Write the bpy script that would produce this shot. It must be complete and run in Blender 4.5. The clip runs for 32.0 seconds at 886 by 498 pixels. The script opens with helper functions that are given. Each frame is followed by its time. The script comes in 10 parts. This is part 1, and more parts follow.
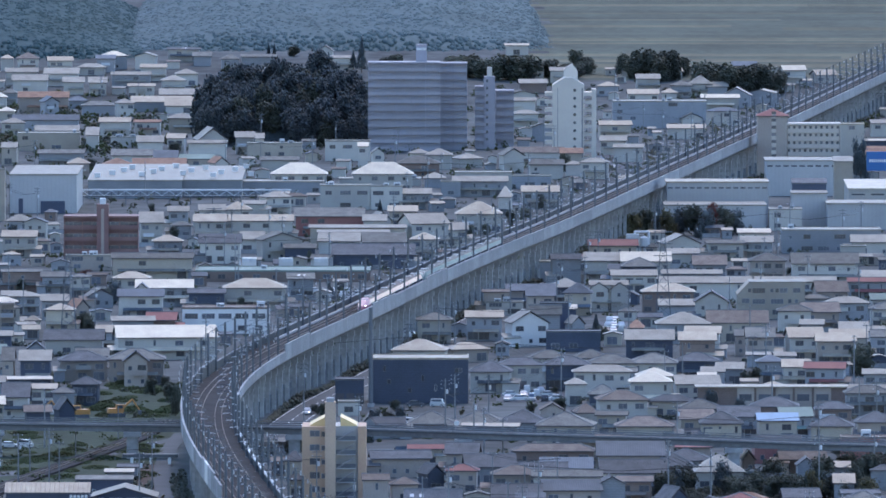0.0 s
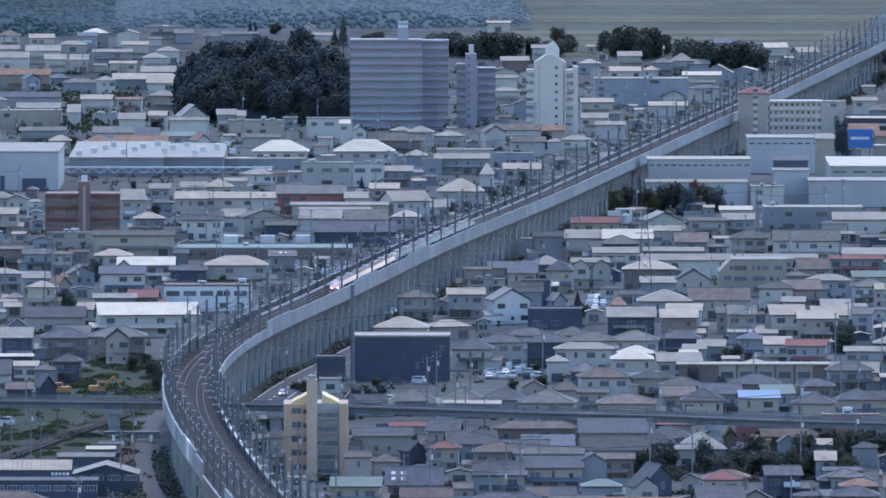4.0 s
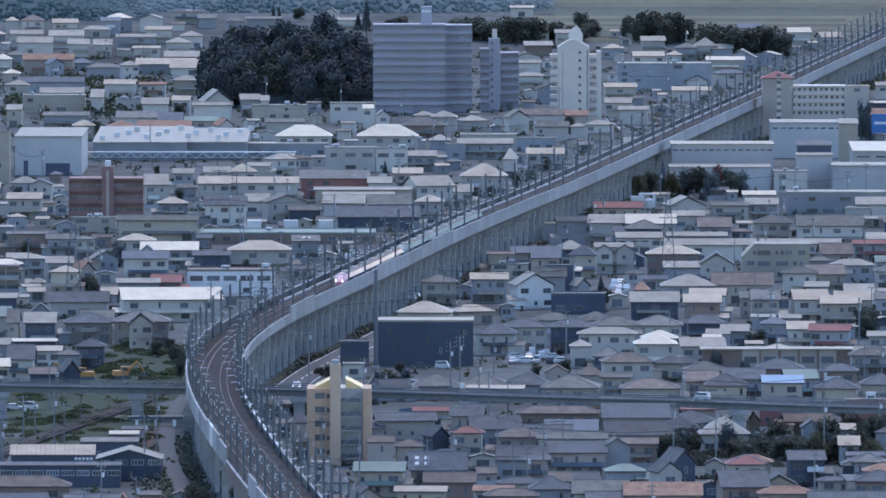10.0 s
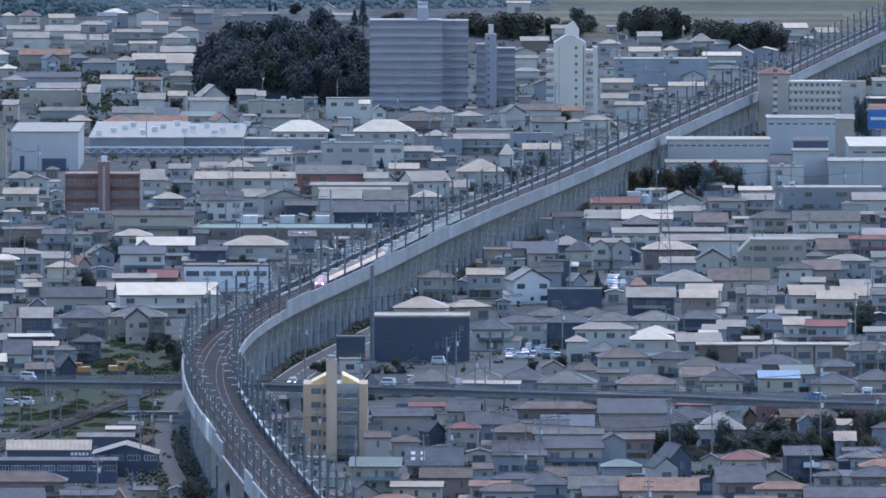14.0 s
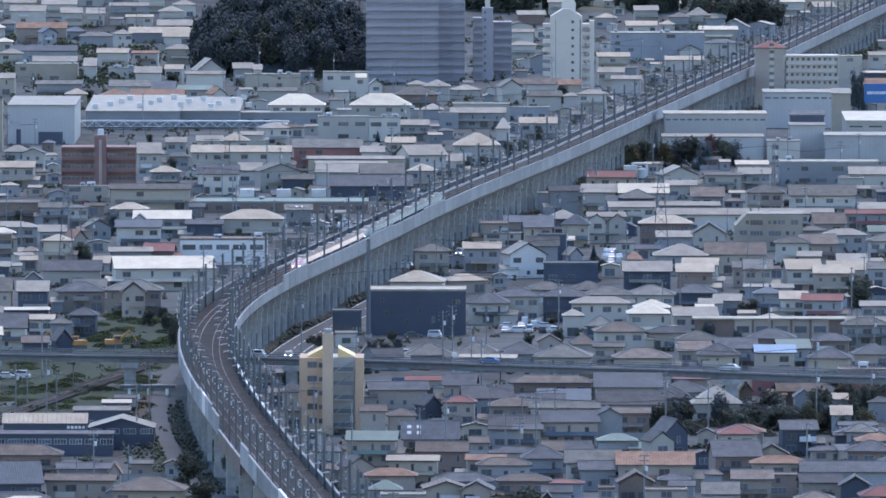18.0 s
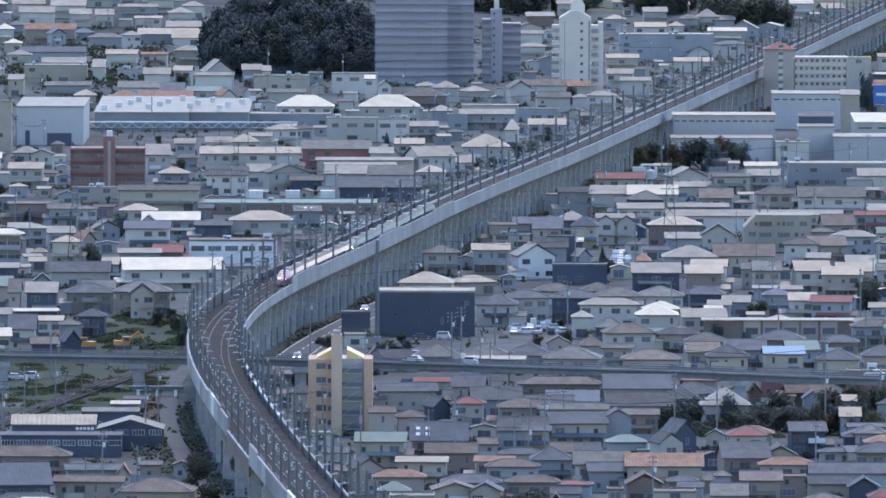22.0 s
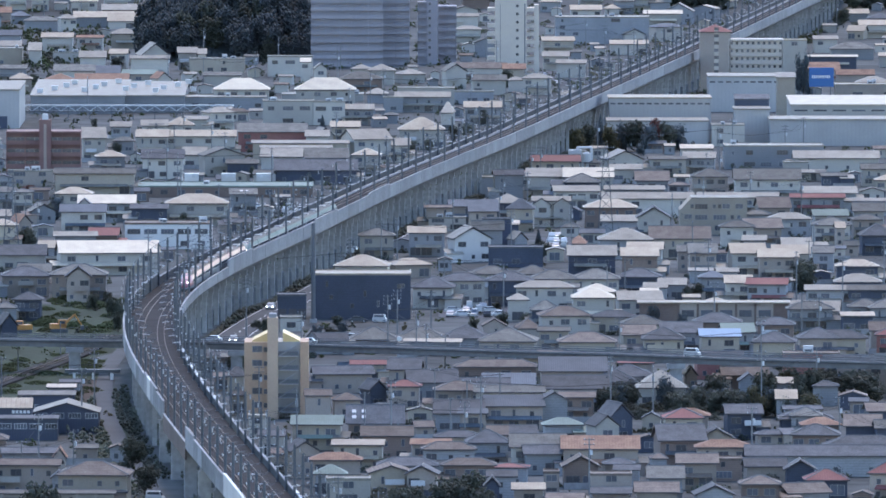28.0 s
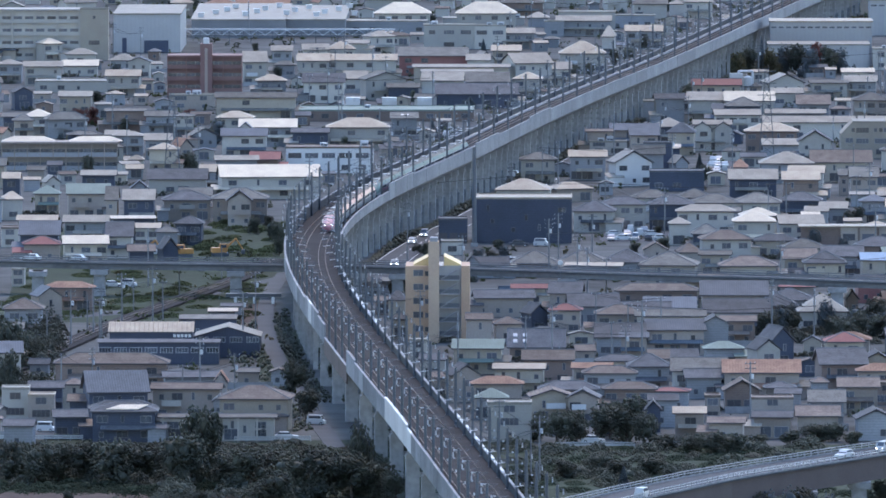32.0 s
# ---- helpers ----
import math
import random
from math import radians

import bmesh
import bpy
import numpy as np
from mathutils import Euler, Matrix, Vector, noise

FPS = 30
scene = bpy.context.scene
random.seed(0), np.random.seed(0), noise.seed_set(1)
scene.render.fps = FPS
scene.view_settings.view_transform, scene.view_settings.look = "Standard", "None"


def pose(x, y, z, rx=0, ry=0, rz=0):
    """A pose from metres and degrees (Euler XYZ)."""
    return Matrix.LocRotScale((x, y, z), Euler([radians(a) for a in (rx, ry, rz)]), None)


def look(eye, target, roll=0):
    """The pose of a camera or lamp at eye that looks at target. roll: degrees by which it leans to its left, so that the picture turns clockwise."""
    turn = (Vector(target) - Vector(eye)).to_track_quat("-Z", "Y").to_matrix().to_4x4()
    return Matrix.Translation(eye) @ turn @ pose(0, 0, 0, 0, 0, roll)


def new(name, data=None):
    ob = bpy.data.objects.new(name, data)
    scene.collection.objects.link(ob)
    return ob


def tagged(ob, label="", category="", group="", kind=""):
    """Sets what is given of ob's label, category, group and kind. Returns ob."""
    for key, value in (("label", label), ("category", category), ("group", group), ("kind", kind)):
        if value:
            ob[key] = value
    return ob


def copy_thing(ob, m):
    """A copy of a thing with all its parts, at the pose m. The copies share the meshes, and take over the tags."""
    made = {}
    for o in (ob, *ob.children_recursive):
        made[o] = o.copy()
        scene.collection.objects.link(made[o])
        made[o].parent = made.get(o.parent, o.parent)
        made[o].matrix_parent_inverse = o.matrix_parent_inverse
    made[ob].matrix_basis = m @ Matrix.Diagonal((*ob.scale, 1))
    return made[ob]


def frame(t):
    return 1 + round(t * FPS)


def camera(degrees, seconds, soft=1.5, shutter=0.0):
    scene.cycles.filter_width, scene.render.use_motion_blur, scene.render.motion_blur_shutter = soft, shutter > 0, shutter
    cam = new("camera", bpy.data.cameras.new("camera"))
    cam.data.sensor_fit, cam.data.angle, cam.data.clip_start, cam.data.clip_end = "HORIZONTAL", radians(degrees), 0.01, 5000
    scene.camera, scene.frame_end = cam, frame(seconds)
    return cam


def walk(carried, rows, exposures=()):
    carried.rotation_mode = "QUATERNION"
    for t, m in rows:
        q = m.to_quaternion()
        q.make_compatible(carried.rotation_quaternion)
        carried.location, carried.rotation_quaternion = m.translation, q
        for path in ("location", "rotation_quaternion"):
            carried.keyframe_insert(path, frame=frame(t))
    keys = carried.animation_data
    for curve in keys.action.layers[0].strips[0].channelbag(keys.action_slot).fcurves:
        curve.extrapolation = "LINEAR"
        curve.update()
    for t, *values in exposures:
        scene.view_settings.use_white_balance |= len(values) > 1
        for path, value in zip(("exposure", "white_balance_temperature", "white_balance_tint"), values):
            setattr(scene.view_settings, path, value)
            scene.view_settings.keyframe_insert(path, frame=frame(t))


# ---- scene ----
# A town on a plain, seen from a hill through a long lens: a railway viaduct with a slow train.
EYE = (0.0, 0.0, 166.0)
cam = camera(4.381, 32.0, soft=1.7)
ROWS = [
    (0.0, 0.0000, -2.7977, -0.009),
    (0.5, -0.0050, -2.8234, -0.007),
    (1.0, 0.0050, -2.8576, 0.015),
    (1.5, 0.0501, -2.8289, 0.025),
    (2.0, 0.0372, -2.7962, 0.039),
    (2.5, -0.0362, -2.8054, 0.018),
    (3.0, -0.1084, -2.8312, 0.009),
    (3.5, -0.1041, -2.8576, 0.006),
    (4.0, -0.0904, -2.9096, 0.002),
    (4.5, -0.0636, -2.9204, 0.003),
    (6.5, -0.0249, -2.9632, -0.008),
    (7.0, -0.0007, -2.9646, -0.005),
    (7.5, 0.0036, -2.9682, -0.009),
    (8.0, 0.0064, -2.9718, -0.009),
    (8.5, 0.0207, -2.9817, 0.012),
    (9.0, 0.0195, -2.9873, 0.010),
    (9.5, 0.0157, -2.9861, 0.012),
    (10.0, 0.0250, -2.9846, -0.007),
    (10.5, 0.0164, -2.9817, -0.022),
    (11.0, 0.0198, -2.9847, -0.035),
    (11.5, 0.0220, -2.9897, -0.034),
    (12.0, 0.0250, -2.9945, -0.036),
    (12.5, 0.0205, -2.9919, -0.025),
    (13.0, 0.0079, -2.9945, -0.028),
    (13.5, 0.0078, -3.0024, -0.007),
    (14.0, 0.0079, -3.0074, 0.016),
    (14.5, 0.0167, -3.0172, 0.037),
    (15.0, 0.0352, -3.0808, 0.048),
    (15.5, 0.0507, -3.1621, 0.048),
    (17.5, 0.0038, -3.1371, 0.060),
    (18.0, -0.0068, -3.1370, 0.078),
    (18.5, 0.0031, -3.1371, 0.078),
    (19.0, 0.0038, -3.1371, 0.070),
    (19.5, -0.0005, -3.1371, 0.074),
    (20.0, 0.0160, -3.1305, 0.085),
    (20.5, 0.0311, -3.1248, 0.085),
    (21.0, 0.0295, -3.1242, 0.085),
    (21.5, 0.0360, -3.1284, 0.100),
    (22.0, 0.0383, -3.1304, 0.100),
    (22.5, -0.0048, -3.1327, 0.092),
    (23.0, -0.0048, -3.1456, 0.066),
    (23.5, -0.0005, -3.1541, 0.077),
    (24.0, -0.0047, -3.1590, 0.082),
    (24.5, -0.0168, -3.1327, 0.118),
    (25.0, -0.0700, -3.0740, 0.161),
    (25.5, -0.1390, -3.0211, 0.165),
    (27.5, -0.3370, -3.0885, 0.111),
    (28.0, -0.2817, -3.2149, 0.051),
    (28.5, -0.1653, -3.2898, 0.021),
    (29.0, 0.0086, -3.3305, 0.009),
    (29.5, 0.1270, -3.3213, -0.009),
    (30.0, 0.2526, -3.3591, -0.037),
    (30.5, 0.4491, -3.3899, -0.023),
    (31.0, 0.5343, -3.4481, -0.027),
    (31.5, 0.5392, -3.5367, -0.008),
    (32.0, 0.5121, -3.5917, -0.021),
]
walk(cam, [(t, pose(*EYE, 90 + pitch, -roll, yaw)) for t, yaw, pitch, roll in ROWS],
     exposures=[(0.0, 0.96, 5250, 16), (9.0, 0.88, 5300, 16), (13.0, 0.94, 5400, 16), (19.0, 1.08, 5550, 16), (25.0, 1.17, 5600, 16), (32.0, 1.07, 5600, 16)])

# ---- daylight: high thin cloud, the sun beyond the town ----
SUN_UP, SUN_AZ = 54.0, 9.0     # degrees; azimuth from +y towards +x
world = bpy.data.worlds.new("sky")
scene.world = world
world.use_nodes = True
wn = world.node_tree
sky = wn.nodes.new("ShaderNodeTexSky")
sky.sky_type, sky.sun_disc = "NISHITA", False
sky.sun_elevation, sky.sun_rotation = radians(SUN_UP), radians(SUN_AZ)
sky.air_density, sky.dust_density = 1.4, 0.5
wn.nodes["Background"].inputs["Strength"].default_value = 0.15
wn.links.new(sky.outputs["Color"], wn.nodes["Background"].inputs["Color"])
sun = new("sun", bpy.data.lights.new("sun", "SUN"))
sun.data.energy, sun.data.angle, sun.data.color = 1.2, radians(14), (1.0, 0.77, 0.51)
_az, _el = radians(SUN_AZ), radians(SUN_UP)
sun.matrix_world = look((math.sin(_az) * math.cos(_el) * 100, math.cos(_az) * math.cos(_el) * 100, math.sin(_el) * 100), (0, 0, 0))


# ---- materials ----
def material(name, colour, rough=0.8, metal=0.0, vary=0.25, grain=3.0, coarse=0.15, bump=0.0, lines=None, spec=0.5, hue=0.02, per_object=0.12, leaf=0.0):
    """A procedural surface. grain and coarse: noise scales per metre. lines: (axis, per metre, depth) for seams or courses.
    leaf: the share of light that passes through, as in thin leaves."""
    m = bpy.data.materials.new(name)
    m.use_nodes = True
    n, l = m.node_tree.nodes, m.node_tree.links
    b = n["Principled BSDF"]
    b.inputs["Roughness"].default_value = rough
    b.inputs["Metallic"].default_value = metal
    b.inputs["Specular IOR Level"].default_value = spec
    geo = n.new("ShaderNodeNewGeometry")
    info = n.new("ShaderNodeObjectInfo")
    fine, big = n.new("ShaderNodeTexNoise"), n.new("ShaderNodeTexNoise")
    for node, scale in ((fine, grain), (big, coarse)):
        node.inputs["Scale"].default_value = scale
        node.inputs["Detail"].default_value = 4
        l.new(geo.outputs["Position"], node.inputs["Vector"])
    total = n.new("ShaderNodeMath")
    total.operation = "ADD"
    l.new(fine.outputs["Fac"], total.inputs[0])
    l.new(big.outputs["Fac"], total.inputs[1])
    rng = n.new("ShaderNodeMapRange")
    rng.inputs["From Min"].default_value, rng.inputs["From Max"].default_value = 0.6, 1.4
    rng.inputs["To Min"].default_value, rng.inputs["To Max"].default_value = 1 - vary, 1 + vary
    l.new(total.outputs[0], rng.inputs["Value"])
    rand = n.new("ShaderNodeMapRange")
    rand.inputs["To Min"].default_value, rand.inputs["To Max"].default_value = 1 - per_object, 1 + per_object
    l.new(info.outputs["Random"], rand.inputs["Value"])
    mul = n.new("ShaderNodeMath")
    mul.operation = "MULTIPLY"
    l.new(rng.outputs[0], mul.inputs[0])
    l.new(rand.outputs[0], mul.inputs[1])
    value = mul.outputs[0]
    height = fine.outputs["Fac"]
    if lines:
        axis, per, depth = lines
        co = n.new("ShaderNodeTexCoord")
        wave = n.new("ShaderNodeTexWave")
        wave.wave_type, wave.bands_direction = "BANDS", axis
        wave.inputs["Scale"].default_value = per * 0.314
        wave.inputs["Distortion"].default_value = 0.15
        l.new(co.outputs["Object"], wave.inputs["Vector"])
        wr = n.new("ShaderNodeMapRange")
        wr.inputs["From Max"].default_value = 0.35
        wr.inputs["To Min"].default_value, wr.inputs["To Max"].default_value = 1 - depth, 1.0
        l.new(wave.outputs["Fac"], wr.inputs["Value"])
        mul2 = n.new("ShaderNodeMath")
        mul2.operation = "MULTIPLY"
        l.new(value, mul2.inputs[0])
        l.new(wr.outputs[0], mul2.inputs[1])
        value = mul2.outputs[0]
        height = wave.outputs["Fac"]
    hsv = n.new("ShaderNodeHueSaturation")
    hsv.inputs["Color"].default_value = (*colour, 1)
    l.new(value, hsv.inputs["Value"])
    hr = n.new("ShaderNodeMapRange")
    hr.inputs["To Min"].default_value, hr.inputs["To Max"].default_value = 0.5 - hue, 0.5 + hue
    l.new(big.outputs["Fac"], hr.inputs["Value"])
    l.new(hr.outputs[0], hsv.inputs["Hue"])
    l.new(hsv.outputs["Color"], b.inputs["Base Color"])
    if leaf:
        thin, both = n.new("ShaderNodeBsdfTranslucent"), n.new("ShaderNodeMixShader")
        both.inputs["Fac"].default_value = leaf
        l.new(hsv.outputs["Color"], thin.inputs["Color"])
        l.new(b.outputs["BSDF"], both.inputs[1])
        l.new(thin.outputs["BSDF"], both.inputs[2])
        l.new(both.outputs["Shader"], n["Material Output"].inputs["Surface"])
    if bump:
        bn = n.new("ShaderNodeBump")
        bn.inputs["Strength"].default_value, bn.inputs["Distance"].default_value = bump, 0.05
        l.new(height, bn.inputs["Height"])
        l.new(bn.outputs["Normal"], b.inputs["Normal"])
    return m


# Tones are drawn together, darks raised, whites lowered: haze imitated in the base colours.
ROOF = {
    "G": material("grey_tile", (0.18, 0.172, 0.152), 0.75, per_object=0.25, spec=0.12, bump=0.5, lines=("Z", 5.0, 0.25), vary=0.42, coarse=0.45),
    "D": material("dark_tile", (0.115, 0.117, 0.122), 0.75, per_object=0.25, spec=0.12, bump=0.5, lines=("Z", 5.0, 0.25), vary=0.42, coarse=0.45),
    "N": material("blue_grey_roof", (0.12, 0.136, 0.155), 0.7, per_object=0.25, spec=0.15, bump=0.22, lines=("X", 2.2, 0.25), vary=0.35, coarse=0.3),
    "B": material("brown_roof", (0.19, 0.155, 0.13), 0.75, per_object=0.25, spec=0.12, bump=0.5, lines=("Z", 4.0, 0.25), vary=0.42, coarse=0.45),
    "R": material("red_roof", (0.225, 0.095, 0.088), 0.7, spec=0.15, bump=0.22, lines=("X", 2.2, 0.12), vary=0.3),
    "O": material("orange_roof", (0.27, 0.165, 0.115), 0.75, spec=0.12, bump=0.22, lines=("X", 1.8, 0.1), vary=0.42, coarse=0.45),
    "T": material("beige_metal_roof", (0.345, 0.295, 0.225), 0.55, spec=0.15, bump=0.22, lines=("X", 2.2, 0.12), vary=0.30, coarse=0.3),
    "S": material("silver_metal_roof", (0.275, 0.255, 0.215), 0.6, spec=0.12, bump=0.22, lines=("X", 2.0, 0.12), vary=0.32, coarse=0.3),
    "W": material("white_metal_roof", (0.56, 0.49, 0.375), 0.55, bump=0.22, lines=("X", 2.0, 0.1), vary=0.24, coarse=0.3, spec=0.15),
    "L": material("light_blue_roof", (0.25, 0.34, 0.44), 0.6, spec=0.12, bump=0.22, lines=("X", 2.2, 0.15), vary=0.15),
    "E": material("green_grey_roof", (0.205, 0.25, 0.215), 0.7, spec=0.15, bump=0.22, lines=("X", 2.2, 0.12), vary=0.25),
}
WALL = {
    "w": material("white_render", (0.43, 0.405, 0.36), 0.85, vary=0.14, per_object=0.22),
    "c": material("cream_render", (0.375, 0.33, 0.265), 0.85, vary=0.16, per_object=0.22),
    "g": material("grey_cladding", (0.27, 0.275, 0.285), 0.8, vary=0.2, per_object=0.22, lines=("Z", 2.0, 0.15)),
    "b": material("brown_cladding", (0.2, 0.15, 0.125), 0.8, per_object=0.25, vary=0.25, lines=("Z", 2.5, 0.2)),
    "k": material("dark_cladding", (0.07, 0.08, 0.11), 0.7, spec=0.3, vary=0.25, lines=("Z", 2.5, 0.2)),
    "t": material("tan_render", (0.32, 0.275, 0.235), 0.85, vary=0.18, per_object=0.22),
    "p": material("white_painted_wall", (0.62, 0.61, 0.59), 0.8, vary=0.1),
    "r": material("brick_red_tile", (0.28, 0.13, 0.11), 0.7, vary=0.25, lines=("Z", 6.0, 0.15)),
}
GLASS = material("window_glass", (0.075, 0.085, 0.105), 0.2, vary=0.3, per_object=0.5, spec=1.0)
SASH = material("window_sash", (0.24, 0.235, 0.23), 0.5, vary=0.1, per_object=0.5)
ALU = material("window_alu", (0.55, 0.56, 0.57), 0.45, vary=0.1)
CONC = material("pale_concrete", (0.3, 0.3, 0.3), 0.85, spec=0.2, vary=0.25, grain=1.2, coarse=0.08, lines=("Y", 0.35, 0.12))
PIERC = material("grey_concrete", (0.31, 0.31, 0.31), 0.9, spec=0.15, vary=0.3, grain=1.0)
STEEL = material("dull_steel", (0.11, 0.12, 0.135), 0.55, metal=0.4, vary=0.2)
POLE = material("pole_concrete", (0.22, 0.22, 0.22), 0.85, vary=0.2)
BALLAST = material("ballast", (0.045, 0.042, 0.042), 0.95, spec=0.05, vary=0.4, grain=6.0)
RAIL = material("rail_steel", (0.2, 0.165, 0.14), 0.6, metal=0.3, spec=0.3, vary=0.2)
WIRE = material("wire", (0.045, 0.047, 0.05), 0.8, spec=0.1, vary=0.1)
ASPHALT = material("asphalt", (0.08, 0.083, 0.09), 0.85, spec=0.15, vary=0.25)
PAINT = material("road_paint", (0.7, 0.7, 0.68), 0.7, vary=0.15)
LEAF = material("foliage", (0.11, 0.122, 0.095), 0.6, spec=0.5, vary=0.5, grain=0.8, coarse=0.05, hue=0.05, per_object=0.3, leaf=0.55)
LEAF_DARK = material("conifer_foliage", (0.115, 0.138, 0.148), 0.6, spec=0.5, vary=0.4, grain=0.6, coarse=0.04, hue=0.03, per_object=0.2, leaf=0.55)
LEAF_YELLOW = material("yellowing_foliage", (0.15, 0.14, 0.075), 0.6, spec=0.5, vary=0.45, grain=0.8, coarse=0.06, hue=0.05, per_object=0.2, leaf=0.55)
LEAF_RED = material("autumn_foliage", (0.16, 0.06, 0.05), 0.6, spec=0.5, vary=0.4, grain=0.8, leaf=0.55)
BARK = material("bark", (0.09, 0.075, 0.06), 0.95, vary=0.3)
GRASS = material("grass", (0.042, 0.052, 0.034), 0.95, spec=0.1, vary=0.45, grain=0.4, coarse=0.03, hue=0.05)
GRASS_TALL = material("tall_grass", (0.085, 0.1, 0.05), 0.95, spec=0.1, vary=0.45, grain=0.5, coarse=0.04, hue=0.05, leaf=0.3)
SOIL = material("bare_soil", (0.085, 0.066, 0.056), 0.95, spec=0.1, vary=0.3, grain=0.6)
TRIM = material("dark_trim", (0.085, 0.08, 0.085), 0.7, vary=0.2)
RIDGE = material("ridge_tile", (0.165, 0.165, 0.165), 0.8, spec=0.15, vary=0.2)


# ---- mesh helpers ----
class Shape:
    """Collects boxes and polygons into one mesh, with a material for each."""

    def __init__(self):
        self.v, self.f, self.mi, self.mats = [], [], [], []

    def slot(self, m):
        if m not in self.mats:
            self.mats.append(m)
        return self.mats.index(m)

    def poly(self, pts, m):
        k = len(self.v)
        self.v += [tuple(p) for p in pts]
        self.f.append(tuple(range(k, k + len(pts))))
        self.mi.append(self.slot(m))

    def faces(self, pts, faces, m):
        k, s = len(self.v), self.slot(m)
        self.v += [tuple(p) for p in pts]
        for f in faces:
            self.f.append(tuple(k + i for i in f))
            self.mi.append(s)

    def box(self, x0, x1, y0, y1, z0, z1, m):
        p = [(x0, y0, z0), (x1, y0, z0), (x1, y1, z0), (x0, y1, z0), (x0, y0, z1), (x1, y0, z1), (x1, y1, z1), (x0, y1, z1)]
        self.faces(p, [(3, 2, 1, 0), (4, 5, 6, 7), (0, 1, 5, 4), (1, 2, 6, 5), (2, 3, 7, 6), (3, 0, 4, 7)], m)

    def tube(self, a, b, r0, r1, m, n=6):
        a, b = Vector(a), Vector(b)
        q = (b - a).to_track_quat("Z", "Y")
        ring = [(math.cos(2 * math.pi * i / n), math.sin(2 * math.pi * i / n)) for i in range(n)]
        p = [a + q @ Vector((c * r0, s * r0, 0)) for c, s in ring] + [b + q @ Vector((c * r1, s * r1, 0)) for c, s in ring]
        self.faces(p, [(i, (i + 1) % n, n + (i + 1) % n, n + i) for i in range(n)] + [tuple(range(n - 1, -1, -1)), tuple(range(n, 2 * n))], m)

    def mesh(self, name, smooth=False):
        me = bpy.data.meshes.new(name)
        me.from_pydata(self.v, [], self.f)
        for m in self.mats:
            me.materials.append(m)
        me.polygons.foreach_set("material_index", self.mi)
        if smooth:
            me.polygons.foreach_set("use_smooth", [True] * len(self.f))
        me.update()
        return me


def part(name, shape, parent, label="", at=None):
    """Links a shape or a mesh as one part under its thing."""
    ob = new(name, shape.mesh(name) if isinstance(shape, Shape) else shape)
    ob.parent = parent
    if at:
        ob.matrix_basis = at
    if label:
        ob["label"] = label
    return ob


def thing(name, m, label, category, group="", kind=""):
    ob = new(name)
    ob.matrix_basis = m
    ob.empty_display_size = 0.5
    return tagged(ob, label, category, group, kind)


def structure(name, shape, label, category=""):
    return tagged(new(name, shape.mesh(name) if isinstance(shape, Shape) else shape), label, category or name, kind="structure")


def ground_z(y):
    return max(0.0, (y - 4550) * 0.077)


# windows: a few shared meshes, face towards -y, standing 3 cm proud of the wall
def window_mesh(w, h, panes, sash=None):
    """One window: an outer frame with its sash bars, the panes set back in it."""
    s = Shape()
    t, out, back = 0.07, -0.09, -0.02
    xs = [-w / 2 - t, -w / 2]
    for i in range(1, panes):
        xs += [-w / 2 + w * i / panes - 0.03, -w / 2 + w * i / panes + 0.03]
    xs += [w / 2, w / 2 + t]
    zs = [-t, 0, h, h + t]
    n = len(xs)
    front = [(x, out, z) for z in zs for x in xs]
    rim = [(xs[0], 0, zs[0]), (xs[-1], 0, zs[0]), (xs[-1], 0, zs[3]), (xs[0], 0, zs[3])]
    pts, frame_f, glass_f = front + rim, [], []
    k = len(front)
    for j in range(3):
        for i in range(n - 1):
            a, b, c, d = j * n + i, j * n + i + 1, (j + 1) * n + i + 1, (j + 1) * n + i
            if j == 1 and i % 2 == 1:
                q = len(pts)
                pts += [(front[m][0], back, front[m][2]) for m in (a, b, c, d)]
                frame_f += [(a, b, q + 1, q), (b, c, q + 2, q + 1), (c, d, q + 3, q + 2), (d, a, q, q + 3)]
                glass_f.append((q, q + 1, q + 2, q + 3))
            else:
                frame_f.append((a, b, c, d))
    edge = [list(range(n)), [n - 1, 2 * n - 1, 3 * n - 1, 4 * n - 1], list(range(4 * n - 1, 3 * n - 1, -1)), [3 * n, 2 * n, n, 0]]
    for e, (r0, r1) in zip(edge, ((0, 1), (1, 2), (2, 3), (3, 0))):
        frame_f.append(tuple([k + r0, k + r1] + e[::-1]))
    s.faces(pts, frame_f + glass_f, sash or SASH)
    s.slot(GLASS)
    for i in range(len(glass_f)):
        s.mi[len(frame_f) + i] = 1
    return s.mesh("window")


WINDOWS = {"wide": window_mesh(1.9, 1.15, 2), "small": window_mesh(0.75, 0.9, 1), "door": window_mesh(2.5, 1.9, 2), "slim": window_mesh(0.5, 1.3, 1), "strip": window_mesh(3.2, 1.2, 4), "pale": window_mesh(2.3, 0.95, 4, ALU)}

ROOF_WORDS = {"G": "grey tiled", "D": "dark tiled", "N": "blue-grey metal", "B": "brown", "R": "red metal", "O": "orange-red", "T": "beige metal", "S": "silver metal", "W": "bright white metal", "L": "light blue metal", "E": "grey-green metal"}
WALL_WORDS = {"w": "white", "p": "bright white", "c": "cream", "g": "grey clad", "b": "brown clad", "k": "dark clad", "t": "tan", "r": "brick-red"}
ROOF_SHAPE = {"h": "hipped", "r": "gabled", "f": "gabled", "b": "flat"}


